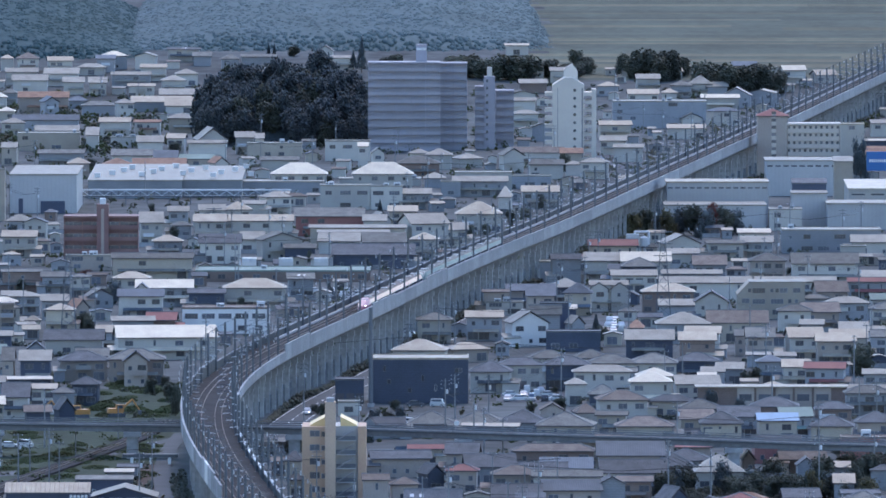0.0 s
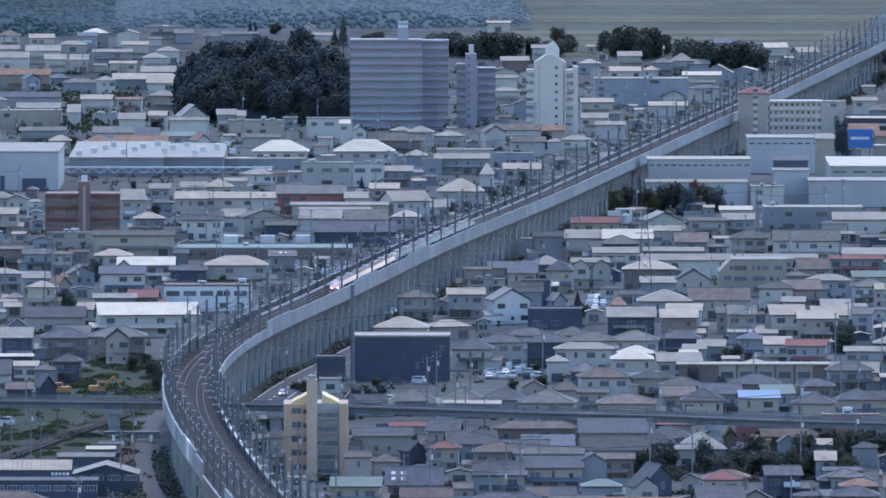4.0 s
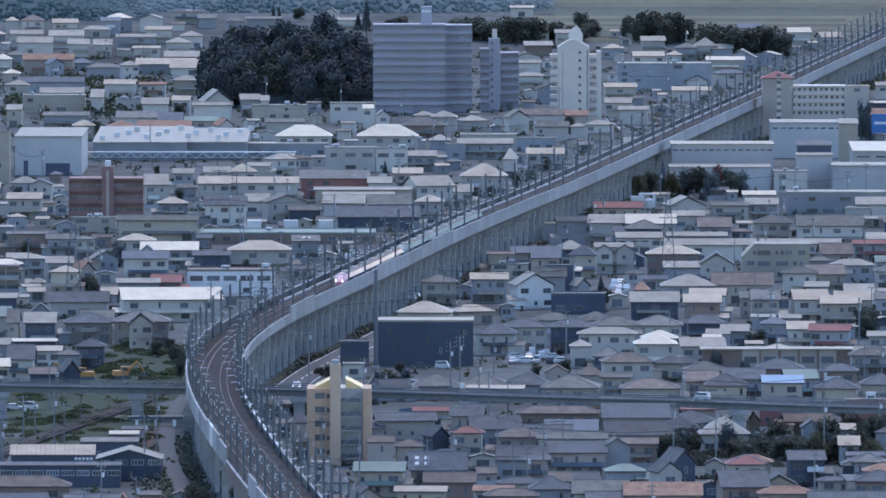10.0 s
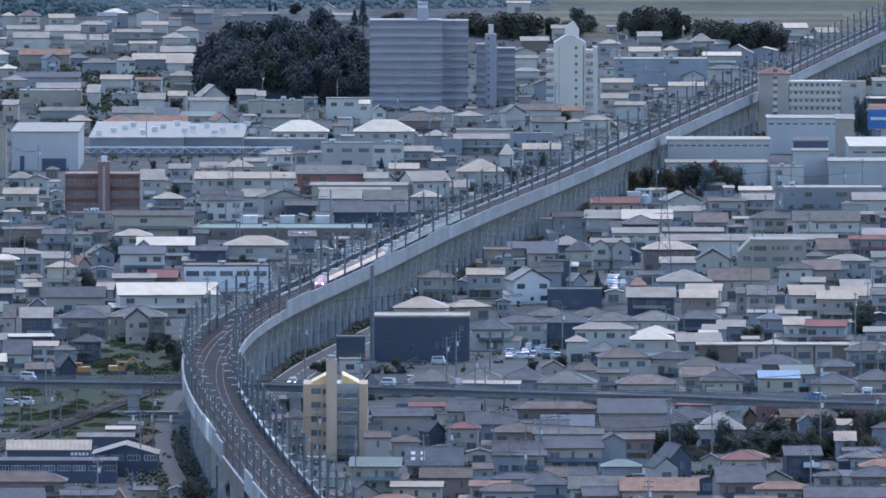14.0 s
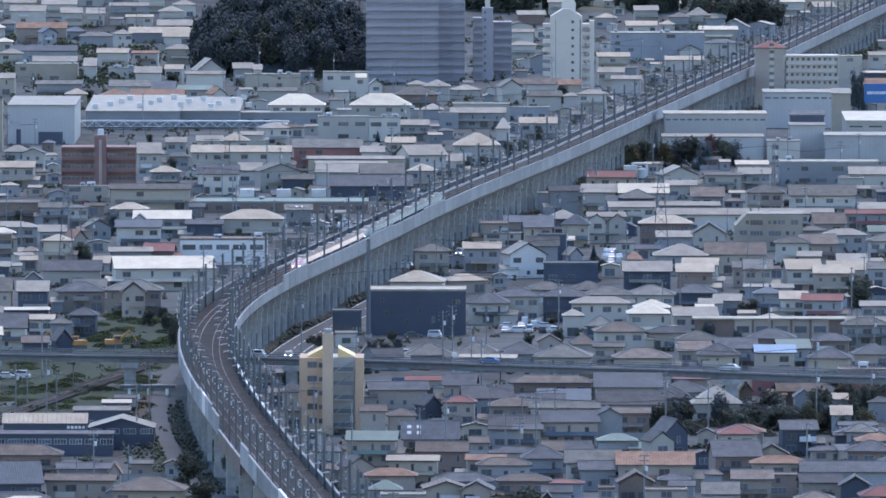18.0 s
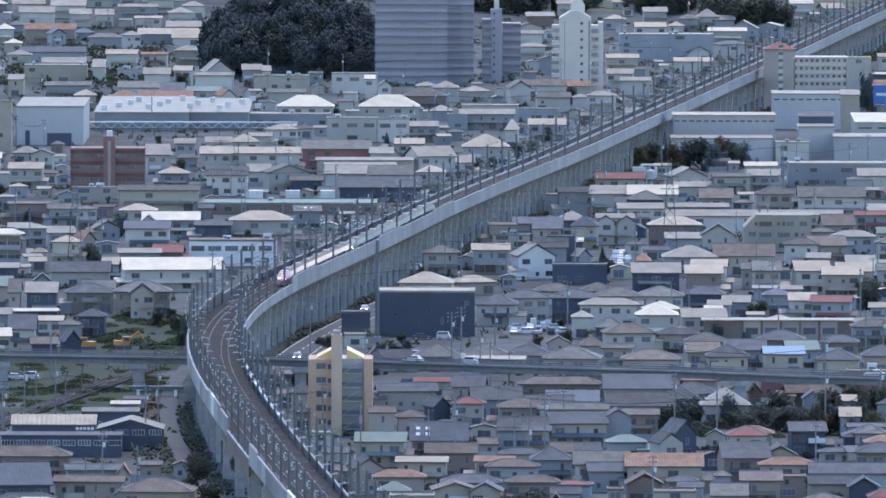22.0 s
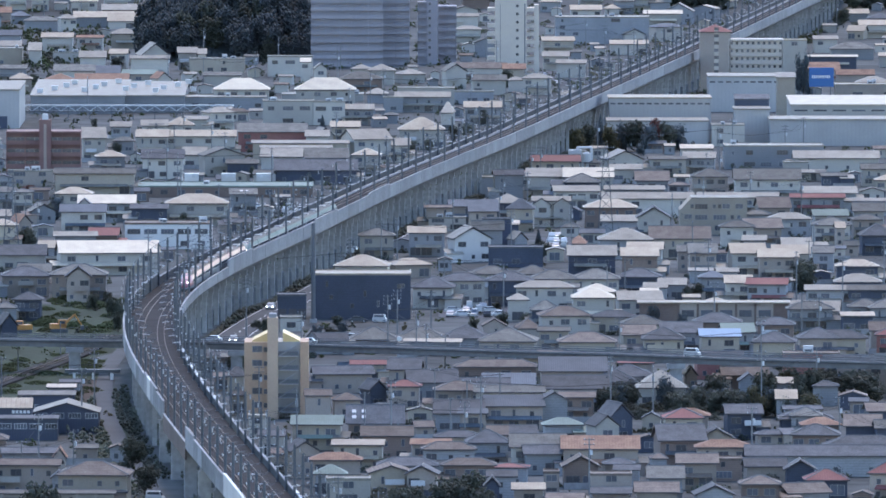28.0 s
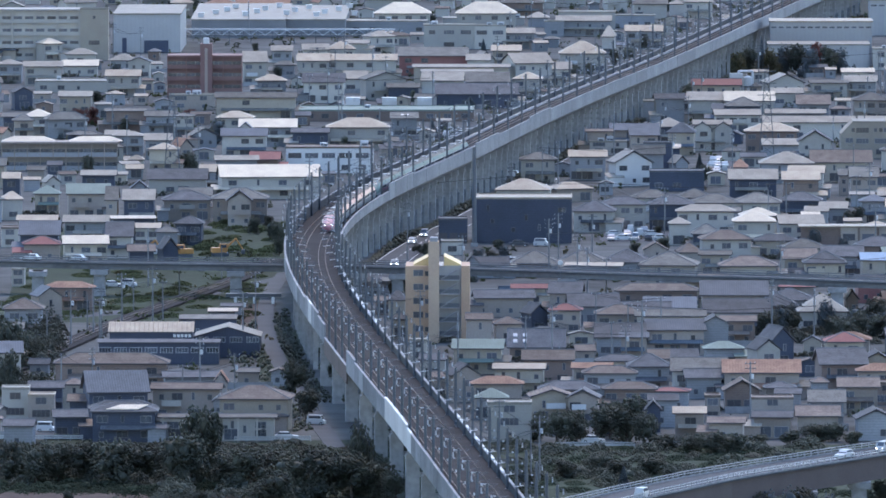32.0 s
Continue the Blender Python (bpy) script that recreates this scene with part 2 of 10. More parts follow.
def slab_roof(s, x0, x1, y0, y1, ze, zr, kind, m, t=0.24):
    """A closed roof body over the rectangle, eaves at ze, ridge at zr."""
    xm, ym = (x0 + x1) / 2, (y0 + y1) / 2
    first = len(s.f)

    def edge(n):
        for i in range(first + n, len(s.f)):
            s.mi[i] = s.slot(TRIM)

    if kind == "h":
        run = min((y1 - y0) / 2, (x1 - x0) / 2 - 0.3)
        a, b = (x0 + run, ym, zr), (x1 - run, ym, zr)
        p = [(x0, y0, ze), (x1, y0, ze), (x1, y1, ze), (x0, y1, ze), a, b]
        p += [(x, y, z - t) for x, y, z in p[:4]]
        s.faces(p, [(0, 1, 5, 4), (1, 2, 5), (2, 3, 4, 5), (3, 0, 4), (0, 6, 7, 1), (1, 7, 8, 2), (2, 8, 9, 3), (3, 9, 6, 0), (6, 9, 8, 7)], m)
        edge(4)
    elif kind == "r":
        p = [(x0, y0, ze), (x1, y0, ze), (x1, ym, zr), (x0, ym, zr), (x0, y1, ze), (x1, y1, ze)]
        p += [(x, y, z - t) for x, y, z in p]
        s.faces(p, [(0, 1, 2, 3), (3, 2, 5, 4), (0, 6, 7, 1), (4, 5, 11, 10), (0, 3, 9, 6), (3, 4, 10, 9), (1, 7, 8, 2), (2, 8, 11, 5), (6, 9, 8, 7), (9, 10, 11, 8)], m)
        edge(2)
    else:
        p = [(x0, y0, ze), (x0, y1, ze), (xm, y1, zr), (xm, y0, zr), (x1, y0, ze), (x1, y1, ze)]
        p += [(x, y, z - t) for x, y, z in p]
        s.faces(p, [(0, 3, 2, 1), (3, 4, 5, 2), (0, 1, 7, 6), (4, 10, 11, 5), (0, 6, 9, 3), (3, 9, 10, 4), (1, 2, 8, 7), (2, 5, 11, 8), (6, 7, 8, 9), (9, 8, 11, 10)], m)
        edge(2)


def ridge_caps(s, x0, x1, y0, y1, ze, zr, kind, m):
    xm, ym, r = (x0 + x1) / 2, (y0 + y1) / 2, 0.13
    if kind == "h":
        run = min((y1 - y0) / 2, (x1 - x0) / 2 - 0.3)
        a, b = (x0 + run, ym, zr), (x1 - run, ym, zr)
        for p, q in ((a, b), (a, (x0, y0, ze)), (b, (x1, y0, ze)), (a, (x0, y1, ze)), (b, (x1, y1, ze))):
            s.tube(p, q, r, r, m, 4)
    elif kind == "r":
        s.tube((x0, ym, zr), (x1, ym, zr), r, r, m, 4)
    else:
        s.tube((xm, y0, zr), (xm, y1, zr), r, r, m, 4)


HOUSES = 0


def hedge_mesh(n, seed):
    """A clipped garden hedge n metres long, made of small clumps."""
    rng = random.Random(seed)
    s = Shape()
    for i in range(n * 14):
        q = rng.uniform(0.18, 0.32)
        clump(s, rng.uniform(-n / 2, n / 2), rng.uniform(-0.35, 0.35), rng.uniform(0.1, 1.25) * (0.8 + 0.2 * math.sin(i)), q, q, rng, LEAF)
    return s.mesh("hedge", True)


def wall_mesh(n):
    s = Shape()
    s.box(-n / 2, n / 2, -0.06, 0.06, -0.2, 1.2, PIERC)
    s.box(-n / 2 - 0.03, n / 2 + 0.03, -0.09, 0.09, 1.2, 1.27, CONC)
    return s.mesh("garden_wall")


OCT = [(0, 0, 1), (1, 0, 0), (0, 1, 0), (-1, 0, 0), (0, -1, 0), (0, 0, -1)]
OCTF = [(0, 1, 2), (0, 2, 3), (0, 3, 4), (0, 4, 1), (5, 2, 1), (5, 3, 2), (5, 4, 3), (5, 1, 4)]


def clump(s, x, y, z, r, rz, rng, m):
    a = rng.uniform(0, 6.28)
    c, si = math.cos(a), math.sin(a)
    p = []
    for ox, oy, oz in OCT:
        j = rng.uniform(0.65, 1.25)
        p.append((x + (ox * c - oy * si) * r * j, y + (ox * si + oy * c) * r * j, z + oz * rz * j))
    s.faces(p, OCTF, m)


HEDGES = [hedge_mesh(n, n) for n in (4, 6, 9)]
GARDEN_WALLS = [wall_mesh(n) for n in (6, 9)]

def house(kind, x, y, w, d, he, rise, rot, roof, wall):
    """A house: x, y the middle of its front, w by d metres, eaves at he, the ridge rise above them."""
    global HOUSES
    HOUSES += 1
    rng = random.Random(HOUSES)
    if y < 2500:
        # near houses: more dark tile, brown and blue-grey sheet, partly to paint in cloud shade
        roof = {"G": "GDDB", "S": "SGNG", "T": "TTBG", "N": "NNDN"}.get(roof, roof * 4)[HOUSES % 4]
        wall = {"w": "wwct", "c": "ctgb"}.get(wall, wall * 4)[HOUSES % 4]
    a = radians(rot)
    cx, cy = x - math.sin(a) * d / 2, y + math.cos(a) * d / 2
    over = 0.55 if w > 6 else 0.35
    storeys = "one-storey" if he < 4.2 else "two-storey"
    label = f"{WALL_WORDS[wall]} {storeys} house with {ROOF_WORDS[roof]} {ROOF_SHAPE[kind]} roof"
    name, cat = ("warehouse", "warehouse") if w > 13.5 and roof in "SWTLNE" else ("shed", "shed") if he < 3.6 and w < 7.5 else ("bungalow", "house") if he < 4.2 else ("house", "house")
    ob = thing(name, pose(cx, cy, ground_z(y), 0, 0, rot), label.replace("house", name), cat, name + "s of the town")
    hw, hd = w / 2 - over, d / 2 - over
    zt = he
    s = Shape()
    m = WALL[wall]
    s.box(-hw, hw, -hd, hd, 0, zt, m)
    if kind == "r":
        top = he + rise * (hd / (d / 2)) - 0.2
        for xx in (-hw, hw):
            s.faces([(xx - 0.06, -hd, zt), (xx + 0.06, -hd, zt), (xx + 0.06, 0, top), (xx - 0.06, 0, top), (xx - 0.06, hd, zt), (xx + 0.06, hd, zt)], [(0, 3, 4), (1, 5, 2), (0, 1, 2, 3), (3, 2, 5, 4)], m)
    elif kind == "f":
        top = he + rise * (hw / (w / 2)) - 0.2
        for yy in (-hd, hd):
            s.faces([(-hw, yy - 0.06, zt), (-hw, yy + 0.06, zt), (0, yy + 0.06, top), (0, yy - 0.06, top), (hw, yy - 0.06, zt), (hw, yy + 0.06, zt)], [(0, 4, 3), (1, 2, 5), (0, 3, 2, 1), (3, 4, 5, 2)], m)
    part("wall", s, ob)
    s = Shape()
    slab_roof(s, -w / 2, w / 2, -d / 2, d / 2, he + 0.05, he + rise, kind, ROOF[roof])
    rf = part("roof", s, ob)
    if roof in "GDBR" and y < 3300:
        s = Shape()
        ridge_caps(s, -w / 2, w / 2, -d / 2, d / 2, he + 0.05, he + rise, kind, RIDGE)
        part("ridge_cap", s, rf)
    # windows, storey by storey, with a lower eave between storeys on some fronts
    floors = [0.9] if he < 4.2 else [0.9, he - 2.0]
    for fi, z in enumerate(floors):
        n = max(1, min(4, int(w / 3.2)))
        for i in range(n):
            if rng.random() < (0.12 if y < 3800 else 0.8):
                continue
            style = rng.choice(("wide", "wide", "small", "slim")) if fi else rng.choice(("door", "wide", "small"))
            wx = -hw + (i + 0.5) * 2 * hw / n + rng.uniform(-0.35, 0.35)
            if hw < 1.6:
                style = "small"
            part("window", WINDOWS[style], ob, at=pose(wx, -hd, z if style != "door" else 0.35))
    if abs(rot) > 5 and he > 4.2:
        side = 1 if rot > 0 else -1
        for z in floors:
            part("window", WINDOWS["small"], ob, at=pose(side * hw, rng.uniform(-hd / 2, hd / 2), z, 0, 0, 90 * side))
    if he >= 5 and kind in "hr" and w > 6 and rng.random() < 0.66:
        x0 = -hw + rng.uniform(-0.3, hw * 0.4)
        x1 = hw - rng.uniform(-0.3, hw * 0.4)
        deep = rng.uniform(1.2, 2.2)
        s = Shape()
        s.faces([(x0, -hd - deep, 2.45), (x1, -hd - deep, 2.45), (x1, -hd, 3.05), (x0, -hd, 3.05), (x0, -hd - deep, 2.3), (x1, -hd - deep, 2.3), (x1, -hd, 2.9), (x0, -hd, 2.9)],
                [(0, 1, 2, 3), (0, 4, 5, 1), (1, 5, 6, 2), (3, 7, 4, 0), (4, 7, 6, 5)], ROOF[roof])
        part("lower_eave", s, ob)
    elif he >= 5 and w > 6 and rng.random() < 0.45:
        x0 = rng.uniform(-hw, 0)
        s = Shape()
        s.box(x0, x0 + min(3.6, hw), -hd - 1.2, -hd, 2.75, 2.9, m)
        s.box(x0, x0 + min(3.6, hw), -hd - 1.2, -hd - 1.1, 2.9, 3.9, rng.choice((m, ALU, WALL["w"])))
        part("balcony", s, ob)
    if w > 6.5 and y < 3700 and rng.random() < 0.5:
        # a lower wing with a lean-to roof
        side, ww, wd, wh = rng.choice((-1, 1)), rng.uniform(2.4, 4.0), rng.uniform(3.0, 5.0), rng.uniform(2.3, 2.7)
        x0 = side * hw - (ww if side < 0 else -0.0) + (ww * 0.4 if side < 0 else -ww * 0.4)
        s = Shape()
        s.box(x0, x0 + ww, -hd - wd * 0.4, -hd + wd * 0.6, 0, wh, rng.choice((m, m, WALL["t"], WALL["g"])))
        rm = ROOF[rng.choice((roof, roof, "S", "B", "G"))]
        s.faces([(x0 - 0.3, -hd - wd * 0.4 - 0.4, wh), (x0 + ww + 0.3, -hd - wd * 0.4 - 0.4, wh), (x0 + ww + 0.3, -hd + wd * 0.6, wh + 0.9), (x0 - 0.3, -hd + wd * 0.6, wh + 0.9),
                 (x0 - 0.3, -hd - wd * 0.4 - 0.4, wh - 0.12), (x0 + ww + 0.3, -hd - wd * 0.4 - 0.4, wh - 0.12), (x0 + ww + 0.3, -hd + wd * 0.6, wh + 0.78), (x0 - 0.3, -hd + wd * 0.6, wh + 0.78)],
                [(0, 1, 2, 3), (0, 4, 5, 1), (1, 5, 6, 2), (2, 6, 7, 3), (3, 7, 4, 0), (4, 7, 6, 5)], rm)
        part("wing", s, ob)
    if y < 3500 and rng.random() < 0.34:
        gx, gy = x + math.sin(a) * 2.4 + rng.uniform(-w / 3, w / 3), y - math.cos(a) * 2.4
        if rng.random() < 0.6:
            g = tagged(new("hedge", HEDGES[rng.randint(0, 2)]), "clipped dark green garden hedge before a house", "hedge", "garden hedges")
        else:
            g = tagged(new("garden_wall", GARDEN_WALLS[rng.randint(0, 1)]), "grey block garden wall before a house", "wall", "garden walls")
        g.matrix_basis = pose(gx, gy, ground_z(y), 0, 0, rot)
    if y > 2320 and rng.random() < 0.03 and roof in "GDNBRE" and kind == "r" and w > 7:
        k2 = rise / (d / 2)
        for sx in (-0.9, 0.4):
            s = Shape()
            s.faces([(sx, -d * 0.3, he + rise * 0.4 + 0.12), (sx + 0.8, -d * 0.3, he + rise * 0.4 + 0.12), (sx + 0.8, -d * 0.3 + 0.9, he + rise * 0.4 + 0.12 + 0.9 * k2), (sx, -d * 0.3 + 0.9, he + rise * 0.4 + 0.12 + 0.9 * k2)], [(0, 1, 2, 3)], ALU)
            part("skylight", s, rf)
    return ob


def block(x, y, w, d, h, floors, rot, roof, wall, name="building", label="", windows=True):
    """A flat-roofed building: wall, parapet, roof sheet, windows, roof plant."""
    global HOUSES
    HOUSES += 1
    rng = random.Random(HOUSES)
    a = radians(rot)
    cx, cy = x - math.sin(a) * d / 2, y + math.cos(a) * d / 2
    ob = thing(name, pose(cx, cy, ground_z(y), 0, 0, rot), label or f"{WALL_WORDS[wall]} flat-roofed building of {floors} storeys in the town", "building", "flat-roofed buildings")
    s = Shape()
    s.box(-w / 2, w / 2, -d / 2, d / 2, 0, h - 0.3, WALL[wall])
    part("wall", s, ob)
    s = Shape()
    s.box(-w / 2 - 0.1, w / 2 + 0.1, -d / 2 - 0.1, d / 2 + 0.1, h - 0.3, h - 0.05, ROOF[roof])
    for x0, x1, y0, y1 in ((-w / 2 - 0.1, w / 2 + 0.1, -d / 2 - 0.1, -d / 2 + 0.15), (-w / 2 - 0.1, w / 2 + 0.1, d / 2 - 0.15, d / 2 + 0.1), (-w / 2 - 0.1, -w / 2 + 0.15, -d / 2 + 0.15, d / 2 - 0.15), (w / 2 - 0.15, w / 2 + 0.1, -d / 2 + 0.15, d / 2 - 0.15)):
        s.box(x0, x1, y0, y1, h - 0.05, h + 0.15, ROOF[roof])
    part("roof", s, ob)
    fh = h / floors
    n = max(1, min(12, int(w / 4.5)))
    for f in range(floors if windows else 0):
        for i in range(n):
            if rng.random() < (0.15 if y < 3800 else 0.75):
                continue
            part("window", WINDOWS[rng.choice(("wide", "wide", "strip", "small")) if w / n > 4 else "wide"], ob,
                 at=pose(-w / 2 + (i + 0.5) * w / n, -d / 2, f * fh + min(0.9, fh * 0.3)))
    for i in range(rng.randint(0, 3) if w > 9 else 0):
        s = Shape()
        px, py, pw = rng.uniform(-w / 2 + 1.5, w / 2 - 1.5), rng.uniform(-d / 4, d / 4), rng.uniform(0.5, 1.1)
        s.box(px - pw, px + pw, py - 0.6, py + 0.6, h - 0.05, h + rng.uniform(0.7, 1.4), ALU)
        s.box(px - pw * 0.7, px + pw * 0.7, py - 0.65, py - 0.6, h + 0.1, h + 0.55, STEEL)
        part("roof_unit", s, ob)
    return ob


# ---- ground ----
def make_ground():
    xs = [-9000, -1500, -700, -350] + list(range(-300, 301, 30)) + [350, 700, 1500, 9000]
    ys = [-3000, 0, 900, 1500, 1700] + list(range(1800, 4551, 50)) + [4600, 4700, 4800, 4900, 4960, 5200, 8000, 20000]
    s = Shape()
    pts = []
    for yy in ys:
        for xx in xs:
            z = (yy - 4550) * 0.077 if 4550 < yy <= 4960 else (31.6 if yy > 4960 else 0.0)
            pts.append((xx, yy, z - 0.02))
    n = len(xs)
    s.faces(pts, [(j * n + i, j * n + i + 1, (j + 1) * n + i + 1, (j + 1) * n + i) for j in range(len(ys) - 1) for i in range(n - 1)], GROUND)
    return structure("ground", s, "ground of the plain, grey yards and grass between the houses")


GROUND = material("town_ground", (0.085, 0.087, 0.084), 0.95, spec=0.1, vary=0.6, grain=0.12, coarse=0.02, hue=0.06)
make_ground()


# ---- far hills and fields ----
def far_wood(name, x0, x1, y, depth, zmax, seed, m, label, n=26, bumps=1.0, skew=0.0):
    """A wooded hill: a smooth body under a rough cover of many crown clumps."""
    rng = random.Random(seed)
    s = Shape()

    def top(f):
        return zmax * max(0.02, math.sin(math.pi * min(1, max(0, f)) ** (1 + skew))) ** 0.45 * (0.93 + 0.07 * math.sin(f * 17 + seed))

    def rise(q):
        return q ** 0.7

    k, r = 24, 6
    pts = []
    for i in range(k + 1):
        for j in range(r + 1):
            yy = y + depth * j / r
            pts.append((x0 + (x1 - x0) * i / k, yy, ground_z(y) - 1 + top(i / k) * rise(j / r)))
    s.faces(pts, [(i * (r + 1) + j, (i + 1) * (r + 1) + j, (i + 1) * (r + 1) + j + 1, i * (r + 1) + j + 1) for i in range(k) for j in range(r)], m)
    for i in range(int((x1 - x0) * n / 10)):
        f, q = rng.random(), rng.random()
        g = rng.uniform(0.7, 1.8) * bumps
        lump(s, x0 + (x1 - x0) * f, y + q * depth, ground_z(y) - 1 + top(f) * rise(q) - g * 0.72, g, rng, m)
    return tagged(new(name, s.mesh(name, True)), label, "wooded hill", kind="stuff")


def lump(s, x, y, z, r, rng, m):
    """A rough low ball, for the dense inside of a crown."""
    n, k = 7, 4
    pts = [(x, y, z - r)]
    for j in range(1, k):
        t = math.pi * j / k
        for i in range(n):
            q = r * rng.uniform(0.65, 1.15)
            pts.append((x + q * math.sin(t) * math.cos(6.283 * i / n), y + q * math.sin(t) * math.sin(6.283 * i / n), z - q * math.cos(t)))
    pts.append((x, y, z + r))
    f = [(0, 1 + (i + 1) % n, 1 + i) for i in range(n)]
    for j in range(k - 2):
        f += [(1 + j * n + i, 1 + j * n + (i + 1) % n, 1 + (j + 1) * n + (i + 1) % n, 1 + (j + 1) * n + i) for i in range(n)]
    e = len(pts) - 1
    f += [(e, e - n + i, e - n + (i + 1) % n) for i in range(n)]
    s.faces(pts, f, m)


def crown_mesh(seed, m, conifer=False, far=False):
    """A crown about 1 m in radius, from 0 to 2 m high, uneven and with gaps; coarser where it stands far off."""
    rng = random.Random(seed)
    s = Shape()
    lobes = [(rng.uniform(-0.5, 0.5), rng.uniform(-0.5, 0.5), rng.uniform(0.15, 1.55), rng.uniform(0.38, 0.62)) for _ in range(13)]
    for lx, ly, lz, lr in lobes if not conifer else []:
        lump(s, lx, ly, lz, lr * 0.5, rng, m)
    for i in range(560 if far else 900):
        if conifer:
            z = rng.random() ** 0.8 * 2.0
            r = (1 - z / 2.05) * 0.8 * rng.random() ** 0.4
            a = rng.uniform(0, 6.28)
            x, y = r * math.cos(a), r * math.sin(a)
        else:
            lx, ly, lz, lr = rng.choice(lobes)
            d = Vector((rng.gauss(0, 1), rng.gauss(0, 1), rng.gauss(0, 1))).normalized() * lr * rng.uniform(0.6, 1.05)
            x, y, z = lx + d.x, ly + d.y, lz + d.z
        q = rng.uniform(0.07, 0.13) if far else rng.uniform(0.04, 0.085)
        clump(s, x, y, z, q, q, rng, m)
    return s.mesh("crown", True)


def trunk_mesh(seed):
    rng = random.Random(seed)
    s = Shape()
    s.tube((0, 0, -0.4), (0, 0, 1.2), 0.075, 0.04, BARK, 7)
    for i in range(5):
        a = rng.uniform(0, 6.28)
        z = rng.uniform(0.2, 0.9)
        s.tube((0, 0, z), (0.55 * math.cos(a), 0.55 * math.sin(a), z + rng.uniform(0.35, 0.7)), 0.035, 0.012, BARK, 5)
    return s.mesh("trunk")


CROWNS = {"leaf": [crown_mesh(i, LEAF) for i in range(4)], "conifer": [crown_mesh(10 + i, LEAF_DARK, True) for i in range(2)], "red": [crown_mesh(20, LEAF_RED)], "dark": [crown_mesh(30 + i, LEAF_DARK) for i in range(2)],
          "yellow": [crown_mesh(40 + i, LEAF_YELLOW) for i in range(2)], "wood": [crown_mesh(50 + i, LEAF_DARK, far=True) for i in range(3)], "far": [crown_mesh(60 + i, LEAF, far=True) for i in range(3)]}
TRUNKS = [trunk_mesh(i) for i in range(3)]
TREES = 0


def tree(x, y, h, r, kind="leaf", lift=0.0):
    """A tree h metres high with a crown r metres in radius."""
    global TREES
    TREES += 1
    words = {"leaf": "leafy green tree among the houses", "conifer": "tall dark green conifer above the houses", "red": "tree with dark red autumn leaves", "dark": "dense dark green tree", "yellow": "leafy tree turning yellow", "far": "dark tree at the edge of the fields"}[kind]
    ob = thing("tree", pose(x, y, ground_z(y) + lift, 0, 0, TREES * 77 % 360), words, "tree", "trees of the town")
    base = h * (0.1 if kind == "conifer" else 0.06)
    up = (h - base) / 2
    c = part("crown", CROWNS[kind][TREES % len(CROWNS[kind])], ob)
    c.matrix_basis = Matrix.Translation((0, 0, base)) @ Matrix.Diagonal((r, r, up, 1))
    t = part("trunk", TRUNKS[TREES % 3], ob)
    t.matrix_basis = Matrix.Translation((0, 0, base)) @ Matrix.Diagonal((r, r, up, 1))
    t.location.z = base
    return ob


# ---- the railway viaduct ----
# the middle of the deck: y and x
LINE = [(1500, 14.0), (1800, -8.3), (1900, -15.2), (1985, -20.7), (2060, -27.2), (2140, -33.0), (2263, -41.9), (2355, -47.6), (2415, -50.0), (2465, -50.9),
        (2518, -50.8), (2581, -48.6), (2653, -42.3), (2723, -34.7), (2814, -23.3), (2962, -9.1), (3135, 10.6), (3273, 28.9), (3583, 63.6), (4049, 116.1), (4520, 167.2), (4990, 219.0)]
_ly = np.array([p[0] for p in LINE], float)
_lx = np.array([p[1] for p in LINE], float)


def _smooth_line():
    yy = np.arange(1500.0, 4991.0, 10.0)
    xx = np.interp(yy, _ly, _lx)
    for _ in range(3):
        pad = np.concatenate([2 * xx[0] - xx[6:0:-1], xx, 2 * xx[-1] - xx[-2:-8:-1]])
        xx = np.convolve(pad, np.ones(13) / 13, "valid")
    return yy, xx


LY, LX = _smooth_line()
LS = np.concatenate([[0], np.cumsum(np.hypot(np.diff(LY), np.diff(LX)))])
DECK, TOP, TOP_RIGHT = 11.3, 14.3, 14.0


def on_line(y, off=0.0):
    """The place off metres to the right of the line at y, and its heading in degrees."""
    x = float(np.interp(y, LY, LX))
    g = (float(np.interp(y + 5, LY, LX)) - float(np.interp(y - 5, LY, LX))) / 10
    q = math.hypot(1, g)
    return x + off / q, y - off * g / q, -math.degrees(math.atan(g))


def ribbon(s, y0, y1, step, profile, m, closed=True):
    """Sweeps a cross-section of (offset, height) points along the line."""
    ys = list(np.arange(y0, y1, step)) + [y1]
    pts = []
    for yy in ys:
        for off, z in profile:
            x, y, _ = on_line(yy, off)
            pts.append((x, y, z))
    n = len(profile)
    faces = []
    for j in range(len(ys) - 1):
        for i in range(n if closed else n - 1):
            i2 = (i + 1) % n
            faces.append((j * n + i, j * n + i2, (j + 1) * n + i2, (j + 1) * n + i))
    if closed:
        faces += [tuple(range(n - 1, -1, -1)), tuple(range((len(ys) - 1) * n, len(ys) * n))]
    s.faces(pts, faces, m)


def rect(a, b, z0, z1):
    return [(a, z0), (b, z0), (b, z1), (a, z1)]


